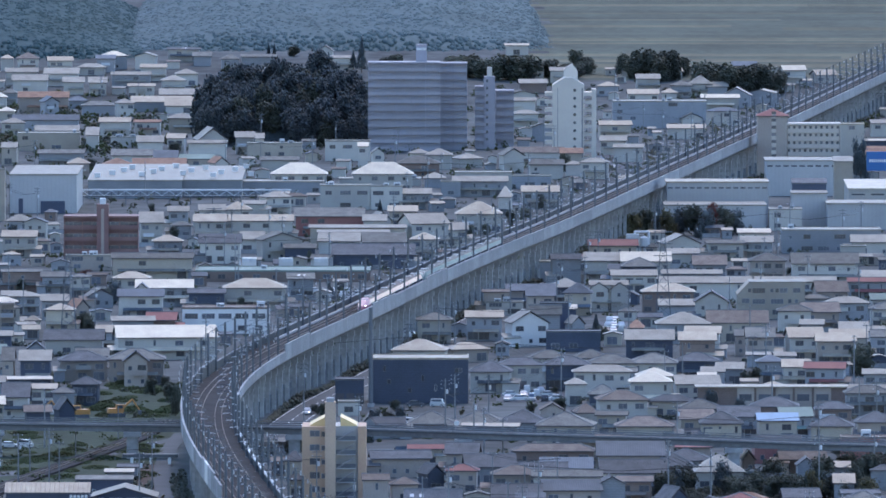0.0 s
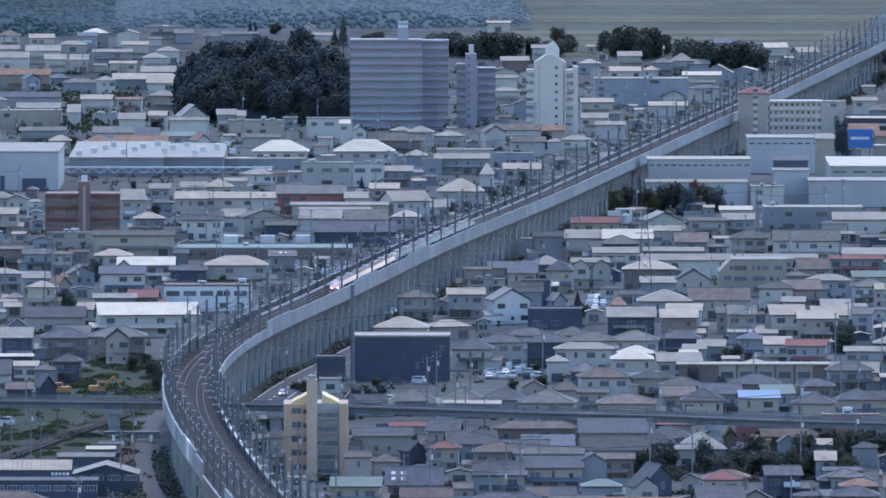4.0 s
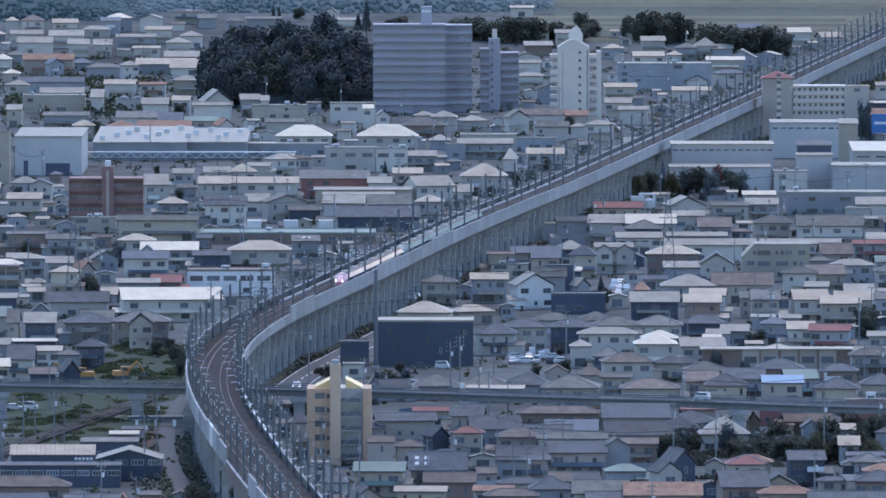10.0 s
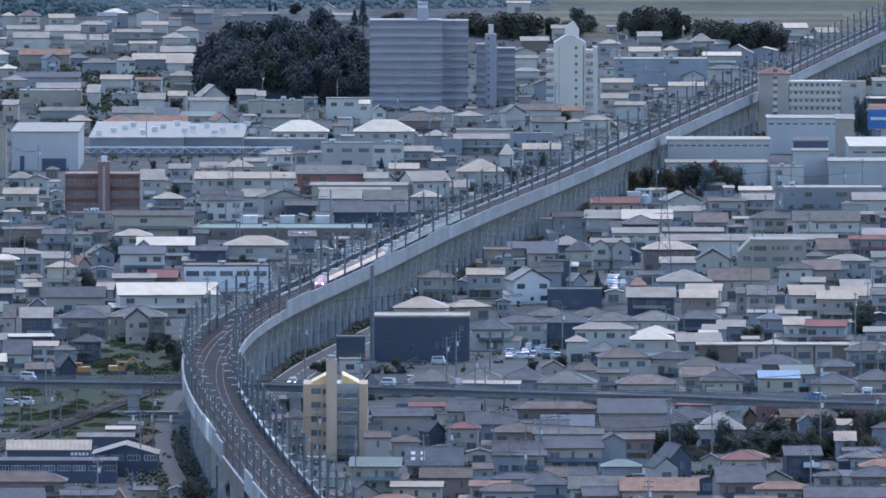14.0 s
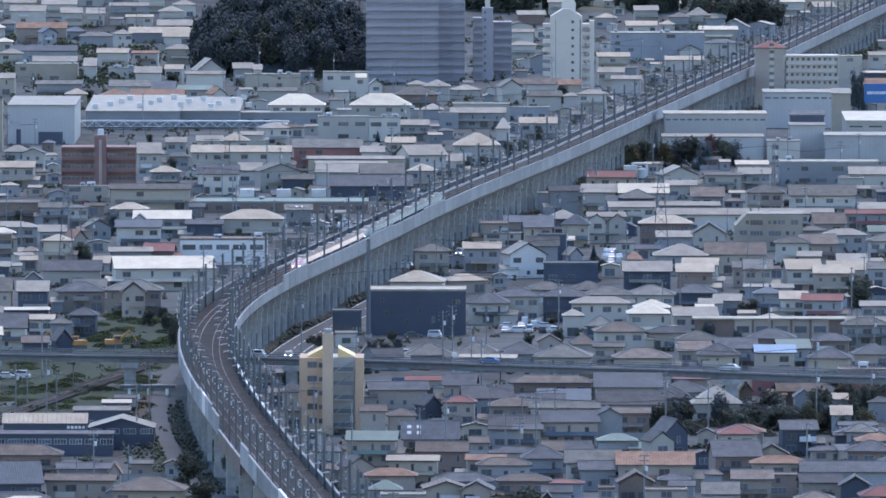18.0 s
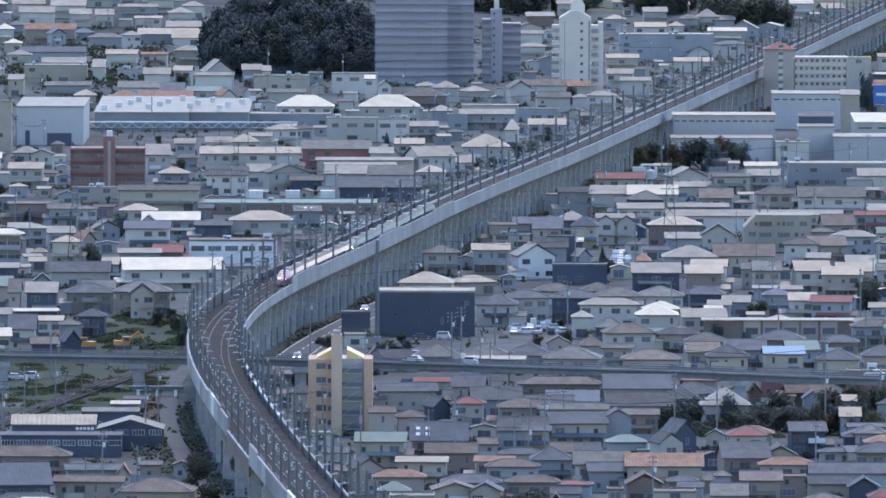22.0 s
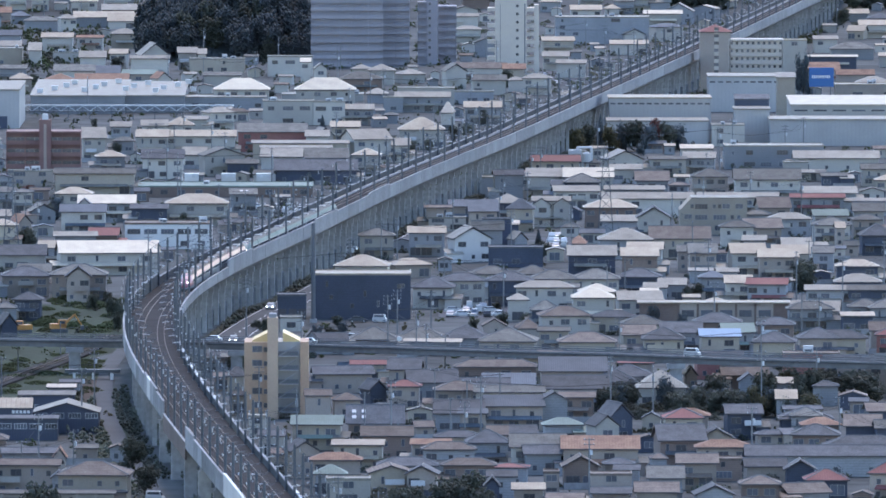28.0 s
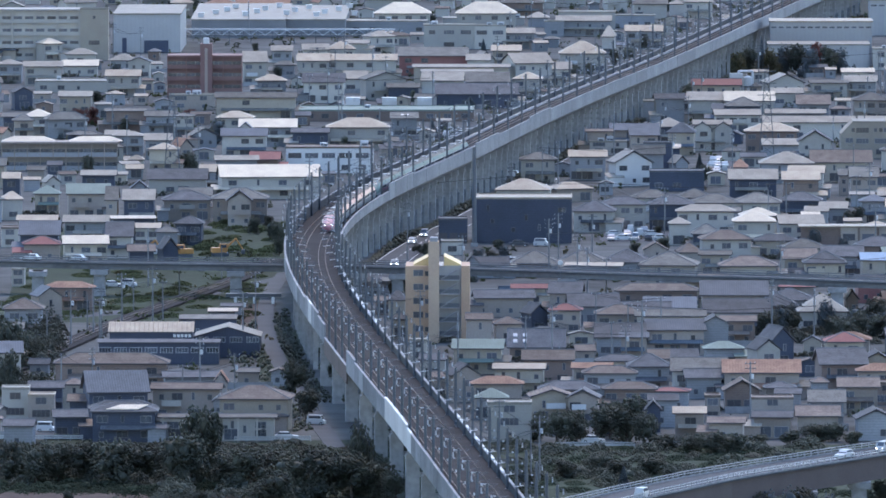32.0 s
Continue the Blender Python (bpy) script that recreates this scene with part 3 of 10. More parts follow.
viaduct = thing("railway_viaduct", pose(0, 0, 0), "pale concrete railway viaduct curving through the town", "viaduct", kind="structure")
s = Shape()
ribbon(s, 1500, 4985, 15, [(-5.7, DECK - 0.35), (-3.6, DECK - 1.9), (3.6, DECK - 1.9), (5.7, DECK - 0.35), (5.7, DECK), (-5.7, DECK)], PIERC)
part("deck", s, viaduct)
s = Shape()
ribbon(s, 1500, 4985, 15, rect(-5.4, 5.4, DECK + 0.02, DECK + 0.35), BALLAST)
part("ballast", s, viaduct, "brown ballast track bed")
for off in (-2.87, -1.43, 1.43, 2.87):
    s = Shape()
    ribbon(s, 1500, 4985, 15, rect(off - 0.05, off + 0.05, DECK + 0.35, DECK + 0.55), RAIL)
    part("rail", s, viaduct, "rusty steel rail")
s = Shape()
ribbon(s, 2720, 4985, 15, rect(-5.2, -4.3, DECK + 0.3, DECK + 0.75), PIERC)
part("cable_trough", s, viaduct, "pale concrete cable trough")
BROWN_BEAM = material("brown_steel_beam", (0.085, 0.066, 0.064), 0.75, vary=0.2)
# a darker, more uneven concrete for the near left parapet
DARK_CONC = material("dark_concrete", (0.25, 0.255, 0.26), 0.9, spec=0.15, vary=0.35, grain=1.0, coarse=0.1, per_object=0.3)
T_PANEL = material("white_panel", (0.55, 0.55, 0.54), 0.6, vary=0.15)
ABSORB_SHADE = material("absorbing_panel", (0.06, 0.062, 0.06), 0.9, vary=0.2)
# parapet panels, a little uneven in height and tone
_rng = random.Random(5)
y = 1500.0
while y < 4980:
    ln = 12.5 if y < 2700 else 25.0 if y < 3400 else 75.0
    for side in (-1, 1):
        tall = ((TOP if y < 2600 else 13.4) if side < 0 else (TOP_RIGHT if y > 2645 else 12.9)) + (0.5 if (side > 0 and (2640 < y < 2700 or 2805 < y < 2860 or 2930 < y < 3000)) or (side < 0 and (1930 < y < 2000 or 2080 < y < 2120 or 2200 < y < 2260)) else 0.0) + _rng.uniform(-0.03, 0.03)
        steel = side < 0 and 2100 < y < 2180
        if steel:
            tall = DECK + 0.6
        s = Shape()
        a, b = (5.45, 5.75) if side > 0 else (-5.75, -5.45)
        ribbon(s, y, min(4985, y + ln - 0.2), 12.5, [(a, DECK - (2.6 if steel else 0.4)), (b, DECK - (2.6 if steel else 0.4)), (b, tall), (a, tall)],
               BROWN_BEAM if steel else T_PANEL if side < 0 and (2225 < y < 2250 or 1920 < y < 1990) else DARK_CONC if side < 0 and y < 2560 else CONC)
        part("girder" if steel else "parapet", s, viaduct, "dark brown steel girder" if steel else "")
        # left: sound-absorbing panel; right: dark sheet standing in for the wall's shade
        if (side < 0 and y > 2400) or (side > 0 and y < 2440):
            s = Shape()
            o = b if side < 0 else a - 0.12
            ribbon(s, y, min(4985, y + ln - 0.2), 12.5, rect(o, o + 0.12, DECK + 0.05, tall - 0.1), ABSORB_SHADE)
            part("absorbing_panel", s, viaduct, "dark panel, sound-absorbing on the left, painted shade on the right")
        dash = side > 0 and (1860 < y < 1985 or 2195 < y < 2385)
        s = Shape()
        ribbon(s, y, min(4985, y + ln - (4.0 if dash else 0.2)), 12.5, rect(a - 0.06, b + 0.06, tall, tall + (0.25 if dash else 0.1)), PAINT if dash or (side < 0 and (1920 < y < 1990 or 2225 < y < 2250)) else CONC)
        part("coping", s, viaduct)
    y += ln


def pier_mesh(w, h):
    s = Shape()
    for sx in (-3.4, 3.4):
        s.box(sx - w / 2, sx + w / 2, -w / 2, w / 2, -0.5, h - 1.3, PIERC)
    s.box(-4.2, 4.2, -w / 2 - 0.15, w / 2 + 0.15, h - 1.3, h, PIERC)
    s.box(-3.4 + w / 2, 3.4 - w / 2, -w * 0.35, w * 0.35, h * 0.45, h * 0.45 + 0.8, PIERC)
    return s.mesh("pier")


PIER, BIGPIER = pier_mesh(0.9, DECK - 1.85), pier_mesh(2.3, DECK - 1.85)
y = 1520.0
while y < 4960:
    x, yy, rz = on_line(y)
    near = y < 2250
    part("pier", BIGPIER if near else PIER, viaduct, at=pose(x, yy, ground_z(yy), 0, 0, rz))
    y += 44.0 if near else 14.0 if y < 3600 else 22.0


# catenary masts
def mast_shapes():
    """The pole with its foot, and the cantilever with its brackets, rods and pale insulators."""
    s = Shape()
    s.tube((0, 0, -1.5), (0, 0, 8.8), 0.24, 0.2, STEEL, 8)
    s.box(-0.32, 0.32, -0.32, 0.32, -1.5, -0.9, PIERC)
    c = Shape()
    c.tube((0, 0, 3.2), (0, 0, 8.3), 0.27, 0.25, STEEL, 8)
    c.tube((-0.2, 0, 6.6), (-3.2, 0, 6.9), 0.05, 0.05, STEEL, 5)
    c.tube((-0.2, 0, 5.4), (-3.4, 0, 5.7), 0.05, 0.05, STEEL, 5)
    c.tube((-0.2, 0, 5.4), (-3.0, 0, 6.8), 0.04, 0.04, STEEL, 5)
    c.tube((0.1, 0, 8.0), (0.9, 0, 8.2), 0.05, 0.05, STEEL, 5)
    for z in (6.7, 5.5):
        c.tube((-0.5, 0, z), (-0.8, 0, z + 0.03), 0.13, 0.13, ALU, 6)
    c.tube((0.9, 0, 8.2), (0.9, 0, 7.4), 0.09, 0.09, ALU, 6)
    c.tube((-3.3, 0, 5.7), (-3.3, 0, 4.9), 0.05, 0.05, STEEL, 5)
    c.tube((-3.3, 0, 4.95), (-1.9, 0, 5.1), 0.07, 0.07, ALU, 5)
    c.tube((-0.9, 0, 3.4), (0.35, 0, 3.5), 0.06, 0.06, STEEL, 5)
    c.tube((-0.95, 0, 3.25), (-0.95, 0, 3.65), 0.12, 0.12, ALU, 6)
    return s.mesh("catenary_mast"), c.mesh("cantilever")


MAST, CANTILEVER = mast_shapes()
y = 1560.0
while y < 4950:
    for off, turn in ((5.15, 0), (-5.15, 180)):
        x, yy, rz = on_line(y + (4 if turn else 0), off)
        ob = tagged(new("catenary_mast", MAST), "dark steel catenary mast on the viaduct's edge", "mast", "catenary masts")
        ob.matrix_basis = pose(x, yy, DECK + 1.3, 0, 0, rz + turn)
        part("cantilever", CANTILEVER, ob, "thin steel cantilever with pale insulators")
    y += 22.0 if y < 2700 else 33.0
s = Shape()
for off, z in ((-2.15, DECK + 6.9), (2.15, DECK + 6.9), (-2.15, DECK + 7.9), (2.15, DECK + 7.9), (6.0, DECK + 9.4), (-6.0, DECK + 9.4)):
    ribbon(s, 1560, 4900, 33, rect(off - 0.025, off + 0.025, z, z + 0.04), WIRE)
tagged(new("overhead_wires", s.mesh("overhead_wires")), "thin dark overhead wires above the tracks", "wires", kind="stuff")


# ---- the train: seven red cars coupled to ten green ones ----
CAR = 18.9
T_RED = material("train_red", (0.34, 0.11, 0.13), 0.3, vary=0.08, spec=0.7)
T_WHITE = material("train_white", (0.32, 0.32, 0.31), 0.5, vary=0.1, spec=0.3)
T_GREEN = material("train_green", (0.1, 0.165, 0.16), 0.5, vary=0.08, spec=0.3)
T_PINK = material("train_pink", (0.6, 0.12, 0.3), 0.3, vary=0.05)
T_ROOF_R = material("train_roof_rose", (0.2, 0.175, 0.155), 0.8, spec=0.1, vary=0.15)
T_ROOF_G = material("train_roof_grey_green", (0.185, 0.185, 0.17), 0.8, spec=0.1, vary=0.15)
LAMP = material("headlight", (0.9, 0.9, 0.85), 0.2, vary=0.02)
_b = LAMP.node_tree.nodes["Principled BSDF"]
_b.inputs["Emission Color"].default_value, _b.inputs["Emission Strength"].default_value = (1, 0.97, 0.88, 1), 6.0

SECTION = [(-1.6, 0.35), (-1.67, 1.2), (-1.6, 2.3), (-1.25, 3.1), (-0.6, 3.5), (0.6, 3.5), (1.25, 3.1), (1.6, 2.3), (1.67, 1.2), (1.6, 0.35)]


def car_body(nose, top, roofm):
    """A car along y, its front (towards -y) drawn out to a low nose where nose is set."""
    s = Shape()
    half = CAR / 2 - 0.15
    if nose:
        sts = [(-half, 0.12, 0.28), (-half + 0.5, 0.4, 0.42), (-half + 1.6, 0.68, 0.55), (-half + 3.2, 0.86, 0.7), (-half + 5.0, 0.97, 0.88), (-half + 6.5, 1, 1), (half, 1, 1)]
    else:
        sts = [(-half, 1, 1), (half, 1, 1)]
    n = len(SECTION)
    pts = [(x * wx, y, 0.35 + (z - 0.35) * hz) for y, wx, hz in sts for x, z in SECTION]
    for i in range(n - 1):
        m = T_WHITE if i in (0, 1, 7, 8) else top if i in (2, 6) else roofm
        tip = len(sts) - 2 if nose else 0
        s.faces(pts, [(j * n + i + 1, j * n + i, (j + 1) * n + i, (j + 1) * n + i + 1) for j in range(tip)], T_WHITE if i in (0, 8) else top)
        s.faces(pts, [(j * n + i + 1, j * n + i, (j + 1) * n + i, (j + 1) * n + i + 1) for j in range(tip, len(sts) - 1)], m)
    s.faces(pts[:n], [tuple(range(n))], top)
    s.faces(pts[-n:], [tuple(range(n - 1, -1, -1))], T_WHITE)
    s.faces(pts, [((len(sts) - 1) * n, 0, n - 1, len(sts) * n - 1)], STEEL)
    return s.mesh("body")


def make_car(kind, nose, back=False):
    red = kind == "red"
    words = ("red and white" if red else "green and white") + (" leading high-speed train car with a long nose" if nose else " high-speed train car")
    ob = thing("train_car", pose(0, 0, 0), words, "train car", "cars of the train")
    flip = pose(0, 0, 0, 0, 0, 180) if back else None
    half = CAR / 2
    body = part("body", car_body(nose, T_RED if red else T_GREEN, T_ROOF_R if red else T_ROOF_G), ob, at=flip)
    y0 = -half + (7.0 if nose else 1.2)
    for side in (-1, 1):
        s = Shape()
        s.box(side * 1.655 - 0.03, side * 1.655 + 0.03, y0, half - 1.2, 1.65, 2.15, GLASS)
        part("window_band", s, body)
        s = Shape()
        s.box(side * 1.675 - 0.02, side * 1.675 + 0.02, y0, half - 0.4, 1.2, 1.32, T_PINK if not red else STEEL)
        part("stripe", s, body)
    s = Shape()
    s.box(-0.7, 0.7, 1.0, 4.5, 3.45, 3.75, T_WHITE)
    part("roof_unit", s, body)
    for yy in (-half + 3.0, half - 3.0):
        s = Shape()
        s.box(-1.3, 1.3, yy - 1.5, yy + 1.5, 0.05, 0.55, STEEL)
        for wy in (-1.0, 1.0):
            for wx in (-0.72, 0.72):
                s.tube((wx - 0.06, yy + wy, 0.43), (wx + 0.06, yy + wy, 0.43), 0.43, 0.43, RAIL, 10)
        part("bogie", s, ob)
    if nose:
        s = Shape()
        s.faces([(-0.75, -half + 3.6, 2.55), (0.75, -half + 3.6, 2.55), (0.95, -half + 5.6, 3.3), (-0.95, -half + 5.6, 3.3)], [(0, 1, 2, 3)], GLASS)
        part("windscreen", s, body)
        for sx in (-1, 1):
            s = Shape()
            s.box(sx * 0.62 - 0.2, sx * 0.62 + 0.2, -half + 1.35, -half + 1.75, 1.55, 1.85, LAMP)
            part("headlight", s, body, "bright white headlight")
    return ob


TRAIN = [make_car("red", True)]
_mid_r = make_car("red", False)
TRAIN += [_mid_r] + [copy_thing(_mid_r, pose(0, 0, 0)) for _ in range(4)] + [make_car("red", True, back=True)]
TRAIN += [make_car("green", True)]
_mid_g = make_car("green", False)
TRAIN += [_mid_g] + [copy_thing(_mid_g, pose(0, 0, 0)) for _ in range(7)] + [make_car("green", True, back=True)]

# where the train's nose stands: seconds and y
NOSE = [(0, 2830), (4, 2816), (9, 2784), (13, 2749), (19, 2689), (23, 2649), (28, 2584), (32, 2508)]


def train_motion():
    tt = np.array([p[0] for p in NOSE], float)
    ss = np.interp([p[1] for p in NOSE], LY, LS)
    fit = np.polyfit(tt, ss, 3)
    for i, car in enumerate(TRAIN):
        rows = []
        for t in range(0, 33, 2):
            arc = float(np.polyval(fit, t)) + CAR * (i + 0.5)
            x, y, rz = on_line(float(np.interp(arc, LS, LY)), 2.15)
            rows.append((float(t), pose(x, y, DECK + 0.52, 0, 0, rz)))
        walk(car, rows)


# ---- landmark buildings ----
def slab_apartment(x, y, w, d, h, floors, rot, wallm, railm, label, piers=6, windows=True, deep=0.9, pane="door"):
    """An apartment block with open galleries: floor bands, recessed dark walls, end piers."""
    a = radians(rot)
    ob = thing("apartment_building", pose(x - math.sin(a) * d / 2, y + math.cos(a) * d / 2, ground_z(y), 0, 0, rot), label, "apartment building")
    s = Shape()
    s.box(-w / 2, w / 2, -d / 2 + deep, d / 2, 0, h, wallm)
    part("wall", s, ob)
    fh = h / floors
    for f in range(floors):
        s = Shape()
        s.box(-w / 2, w / 2, -d / 2, -d / 2 + deep, f * fh - 0.0, f * fh + 0.18, wallm)
        s.box(-w / 2, w / 2, -d / 2, -d / 2 + 0.12, f * fh + 0.18, f * fh + 1.25, railm)
        part("balcony", s, ob)
        for i in range(piers * 2 if windows else 0):
            part("window", WINDOWS[pane], ob, at=pose(-w / 2 + (i + 0.5) * w / (piers * 2), -d / 2 + deep, f * fh + (0.2 if pane == "door" else 1.35)))
    for i in range(piers + 1):
        s = Shape()
        xx = -w / 2 + i * w / piers
        s.box(xx - 0.12, xx + 0.12, -d / 2 - 0.03, -d / 2 + deep - 0.02, 0, h, wallm)
        part("divider", s, ob)
    s = Shape()
    s.box(-w / 2 - 0.15, w / 2 + 0.15, -d / 2 - 0.15, d / 2 + 0.15, h, h + 0.5, wallm)
    part("roof", s, ob)
    return ob


PLUM = material("plum_tile_wall", (0.315, 0.305, 0.335), 0.75, vary=0.15, lines=("Z", 6.0, 0.1))
PLUM_RAIL = material("plum_rail", (0.31, 0.3, 0.325), 0.75, vary=0.12)
OFFWHITE = material("offwhite_tile_wall", (0.56, 0.51, 0.44), 0.8, vary=0.1)
BEIGE = material("beige_tile_wall", (0.5, 0.455, 0.4), 0.8, vary=0.12)
SAND = material("sand_render", (0.47, 0.355, 0.255), 0.8, vary=0.12)
YELLOW = material("ochre_render", (0.42, 0.29, 0.195), 0.8, vary=0.14)
YELLOW_ROOF = material("yellow_gable", (0.72, 0.56, 0.26), 0.6, vary=0.08)
BRICK = material("brick_apartment_wall", (0.2, 0.12, 0.11), 0.75, vary=0.2, lines=("Z", 6.0, 0.12))
BLUE_SIGN = material("sign_blue", (0.04, 0.12, 0.32), 0.5, vary=0.08)
NAVY = material("navy_cladding", (0.065, 0.075, 0.11), 0.65, vary=0.2, lines=("X", 2.0, 0.15))
DUCT = material("light_blue_cladding", (0.41, 0.405, 0.395), 0.6, vary=0.1, lines=("X", 0.8, 0.04))

# the dark apartment block with its stair towers
_ap = slab_apartment(-13.8, 4109.9, 25.3, 13, 31.1, 11, 0, PLUM, PLUM_RAIL, "tall plum-grey apartment block with long balconies", piers=5, windows=False, deep=0.8)
s = Shape()
s.box(4.2, 8.0, -2, 4, 31.1, 37.7, PLUM)
for i in range(5):
    s.box(4.4 + i * 0.7, 4.9 + i * 0.7, -2.1, -2, 35.7, 36.5, PAINT)
part("rooftop_tower", s, _ap)
slab_apartment(3.6, 4119.9, 9.6, 14, 30.5, 11, 0, PLUM, PLUM_RAIL, "tall plum-brown apartment wing with short balconies", piers=2, windows=False, deep=0.8)
slab_apartment(22.0, 4139.9, 6.4, 12, 20.0, 7, 0, PLUM, PLUM_RAIL, "plum-brown apartment block with dark balconies", piers=2, windows=False)
_ap = thing("stair_tower", pose(16.5, 4129.9, 0), "plum-grey stair tower beside the apartment block", "building")
s = Shape()
s.box(-2.0, 2.0, 0, 7, 0, 25.8, PLUM)
part("wall", s, _ap)
s = Shape()
s.box(-0.8, 1.0, 1, 4, 25.8, 29.1, OFFWHITE)
part("lift_house", s, _ap)
for f in range(9):
    part("window", WINDOWS["small"], _ap, at=pose(-0.8, 0, 3 + f * 2.6))
slab_apartment(13.1, 4129.9, 3.2, 10, 21.8, 8, 0, PLUM, PLUM_RAIL, "narrow plum-grey apartment wing with short balconies", piers=1, windows=False)


def white_tower(x, y, w, d, h):
    ob = thing("tower_building", pose(x, y + d / 2, 0), "slender off-white tower block with gabled top and round windows", "tower block")
    s = Shape()
    s.box(-w / 2, w / 2, -d / 2, d / 2, 0, h, OFFWHITE)
    s.faces([(-w / 2, -d / 2, h), (w / 2, -d / 2, h), (w * 0.12, -d / 2, h + 2.6), (-w * 0.12, -d / 2, h + 2.6), (-w / 2, d / 2, h), (w / 2, d / 2, h), (w * 0.12, d / 2, h + 2.6), (-w * 0.12, d / 2, h + 2.6)],
            [(0, 1, 2, 3), (5, 4, 7, 6), (0, 3, 7, 4), (1, 5, 6, 2), (3, 2, 6, 7)], OFFWHITE)
    part("wall", s, ob)
    s = Shape()
    s.faces([(-w * 0.14, 0, h + 1), (w * 0.3, 0, h + 1), (w * 0.3, 0, h + 4.5), (w * 0.12, 0, h + 7.2), (-w * 0.14, 0, h + 5.4), (-w * 0.14, 5, h + 1), (w * 0.3, 5, h + 1), (w * 0.3, 5, h + 4.5), (w * 0.12, 5, h + 7.2), (-w * 0.14, 5, h + 5.4)],
            [(0, 1, 2, 3, 4), (9, 8, 7, 6, 5), (1, 6, 7, 2), (2, 7, 8, 3), (3, 8, 9, 4), (4, 9, 5, 0)], OFFWHITE)
    part("rooftop_tower", s, ob)
    for f in range(8):
        s = Shape()
        s.tube((w * 0.2, -d / 2 - 0.05, h - 1.8 - f * 2.82), (w * 0.2, -d / 2 + 0.1, h - 1.8 - f * 2.82), 0.55, 0.55, GLASS, 14)
        part("round_window", s, ob)
    s = Shape()
    s.box(w / 2 - 0.9, w / 2 - 0.5, -d / 2 - 0.04, -d / 2 + 0.05, 1, h - 1, GLASS)
    s.box(-w / 2 + 1.7, -w / 2 + 1.85, -d / 2 - 0.04, -d / 2 + 0.05, 1, h - 1, STEEL)
    part("glazed_strip", s, ob)
    for f in range(9):
        for side, yy in ((-1, 2.0), (1, 1.0)):
            s = Shape()
            x0 = side * w / 2
            s.box(min(x0, x0 + side * 2.6), max(x0, x0 + side * 2.6), -d / 2 + yy, d / 2 - 1, f * 2.82, f * 2.82 + 1.2, OFFWHITE)
            part("balcony", s, ob)
    s = Shape()
    s.box(w / 2 + 2.6, w / 2 + 4.2, -d / 2 + 1, d / 2 - 1, 0, h - 1.5, OFFWHITE)
    part("end_wall", s, ob)


white_tower(43.6, 4027.2, 11.0, 12, 26.3)

# apartment block behind the white works
slab_apartment(124.0, 3875.9, 18.2, 11, 18.2, 7, 0, BEIGE, BEIGE, "beige apartment block with rows of balconies", piers=5, deep=0.6, pane="small")
block(136.9, 3875.9, 8.3, 10, 18.5, 7, 0, "T", "w", "stair_wing", "beige end wing of the apartment block, shaded by a tree")
_ap = thing("apartment_tower", pose(110.4, 3875.9, 0), "grey-brown apartment tower with a white window strip and red roof", "apartment building")
s = Shape()
s.box(-5.1, 5.1, 0, 11, 0, 21.2, WALL["t"])
part("wall", s, _ap)
for f in range(9):
    s = Shape()
    s.box(-0.4, 1.1, -0.12, 0, 1.2 + f * 2.4, 2.5 + f * 2.4, OFFWHITE)
    part("white_panel", s, _ap)
    s = Shape()
    s.box(-0.4, 1.1, -0.05, 0, 2.5 + f * 2.4, 3.5 + f * 2.4, GLASS)
    part("window", s, _ap)
s = Shape()
slab_roof(s, -5.5, 5.5, -0.4, 11.4, 21.2, 23.4, "h", ROOF["R"])
part("roof", s, _ap, "dull red hipped roof")

# the brick-red apartment house with its tall stair tower
_ap = slab_apartment(-97.7, 3303.9, 21.1, 12, 13.5, 4, 0, BRICK, BRICK, "brick-red apartment house with a tall stair tower", piers=4)
s = Shape()
s.box(-1.2, 2.2, -7.2, -3, 0, 17.4, BRICK)
s.box(0.1, 0.9, -7.35, -7.2, 0, 16.1, WALL["t"])
s.box(-0.3, 1.3, -6.6, -4, 17.4, 19.0, ALU)
part("stair_tower", s, _ap)


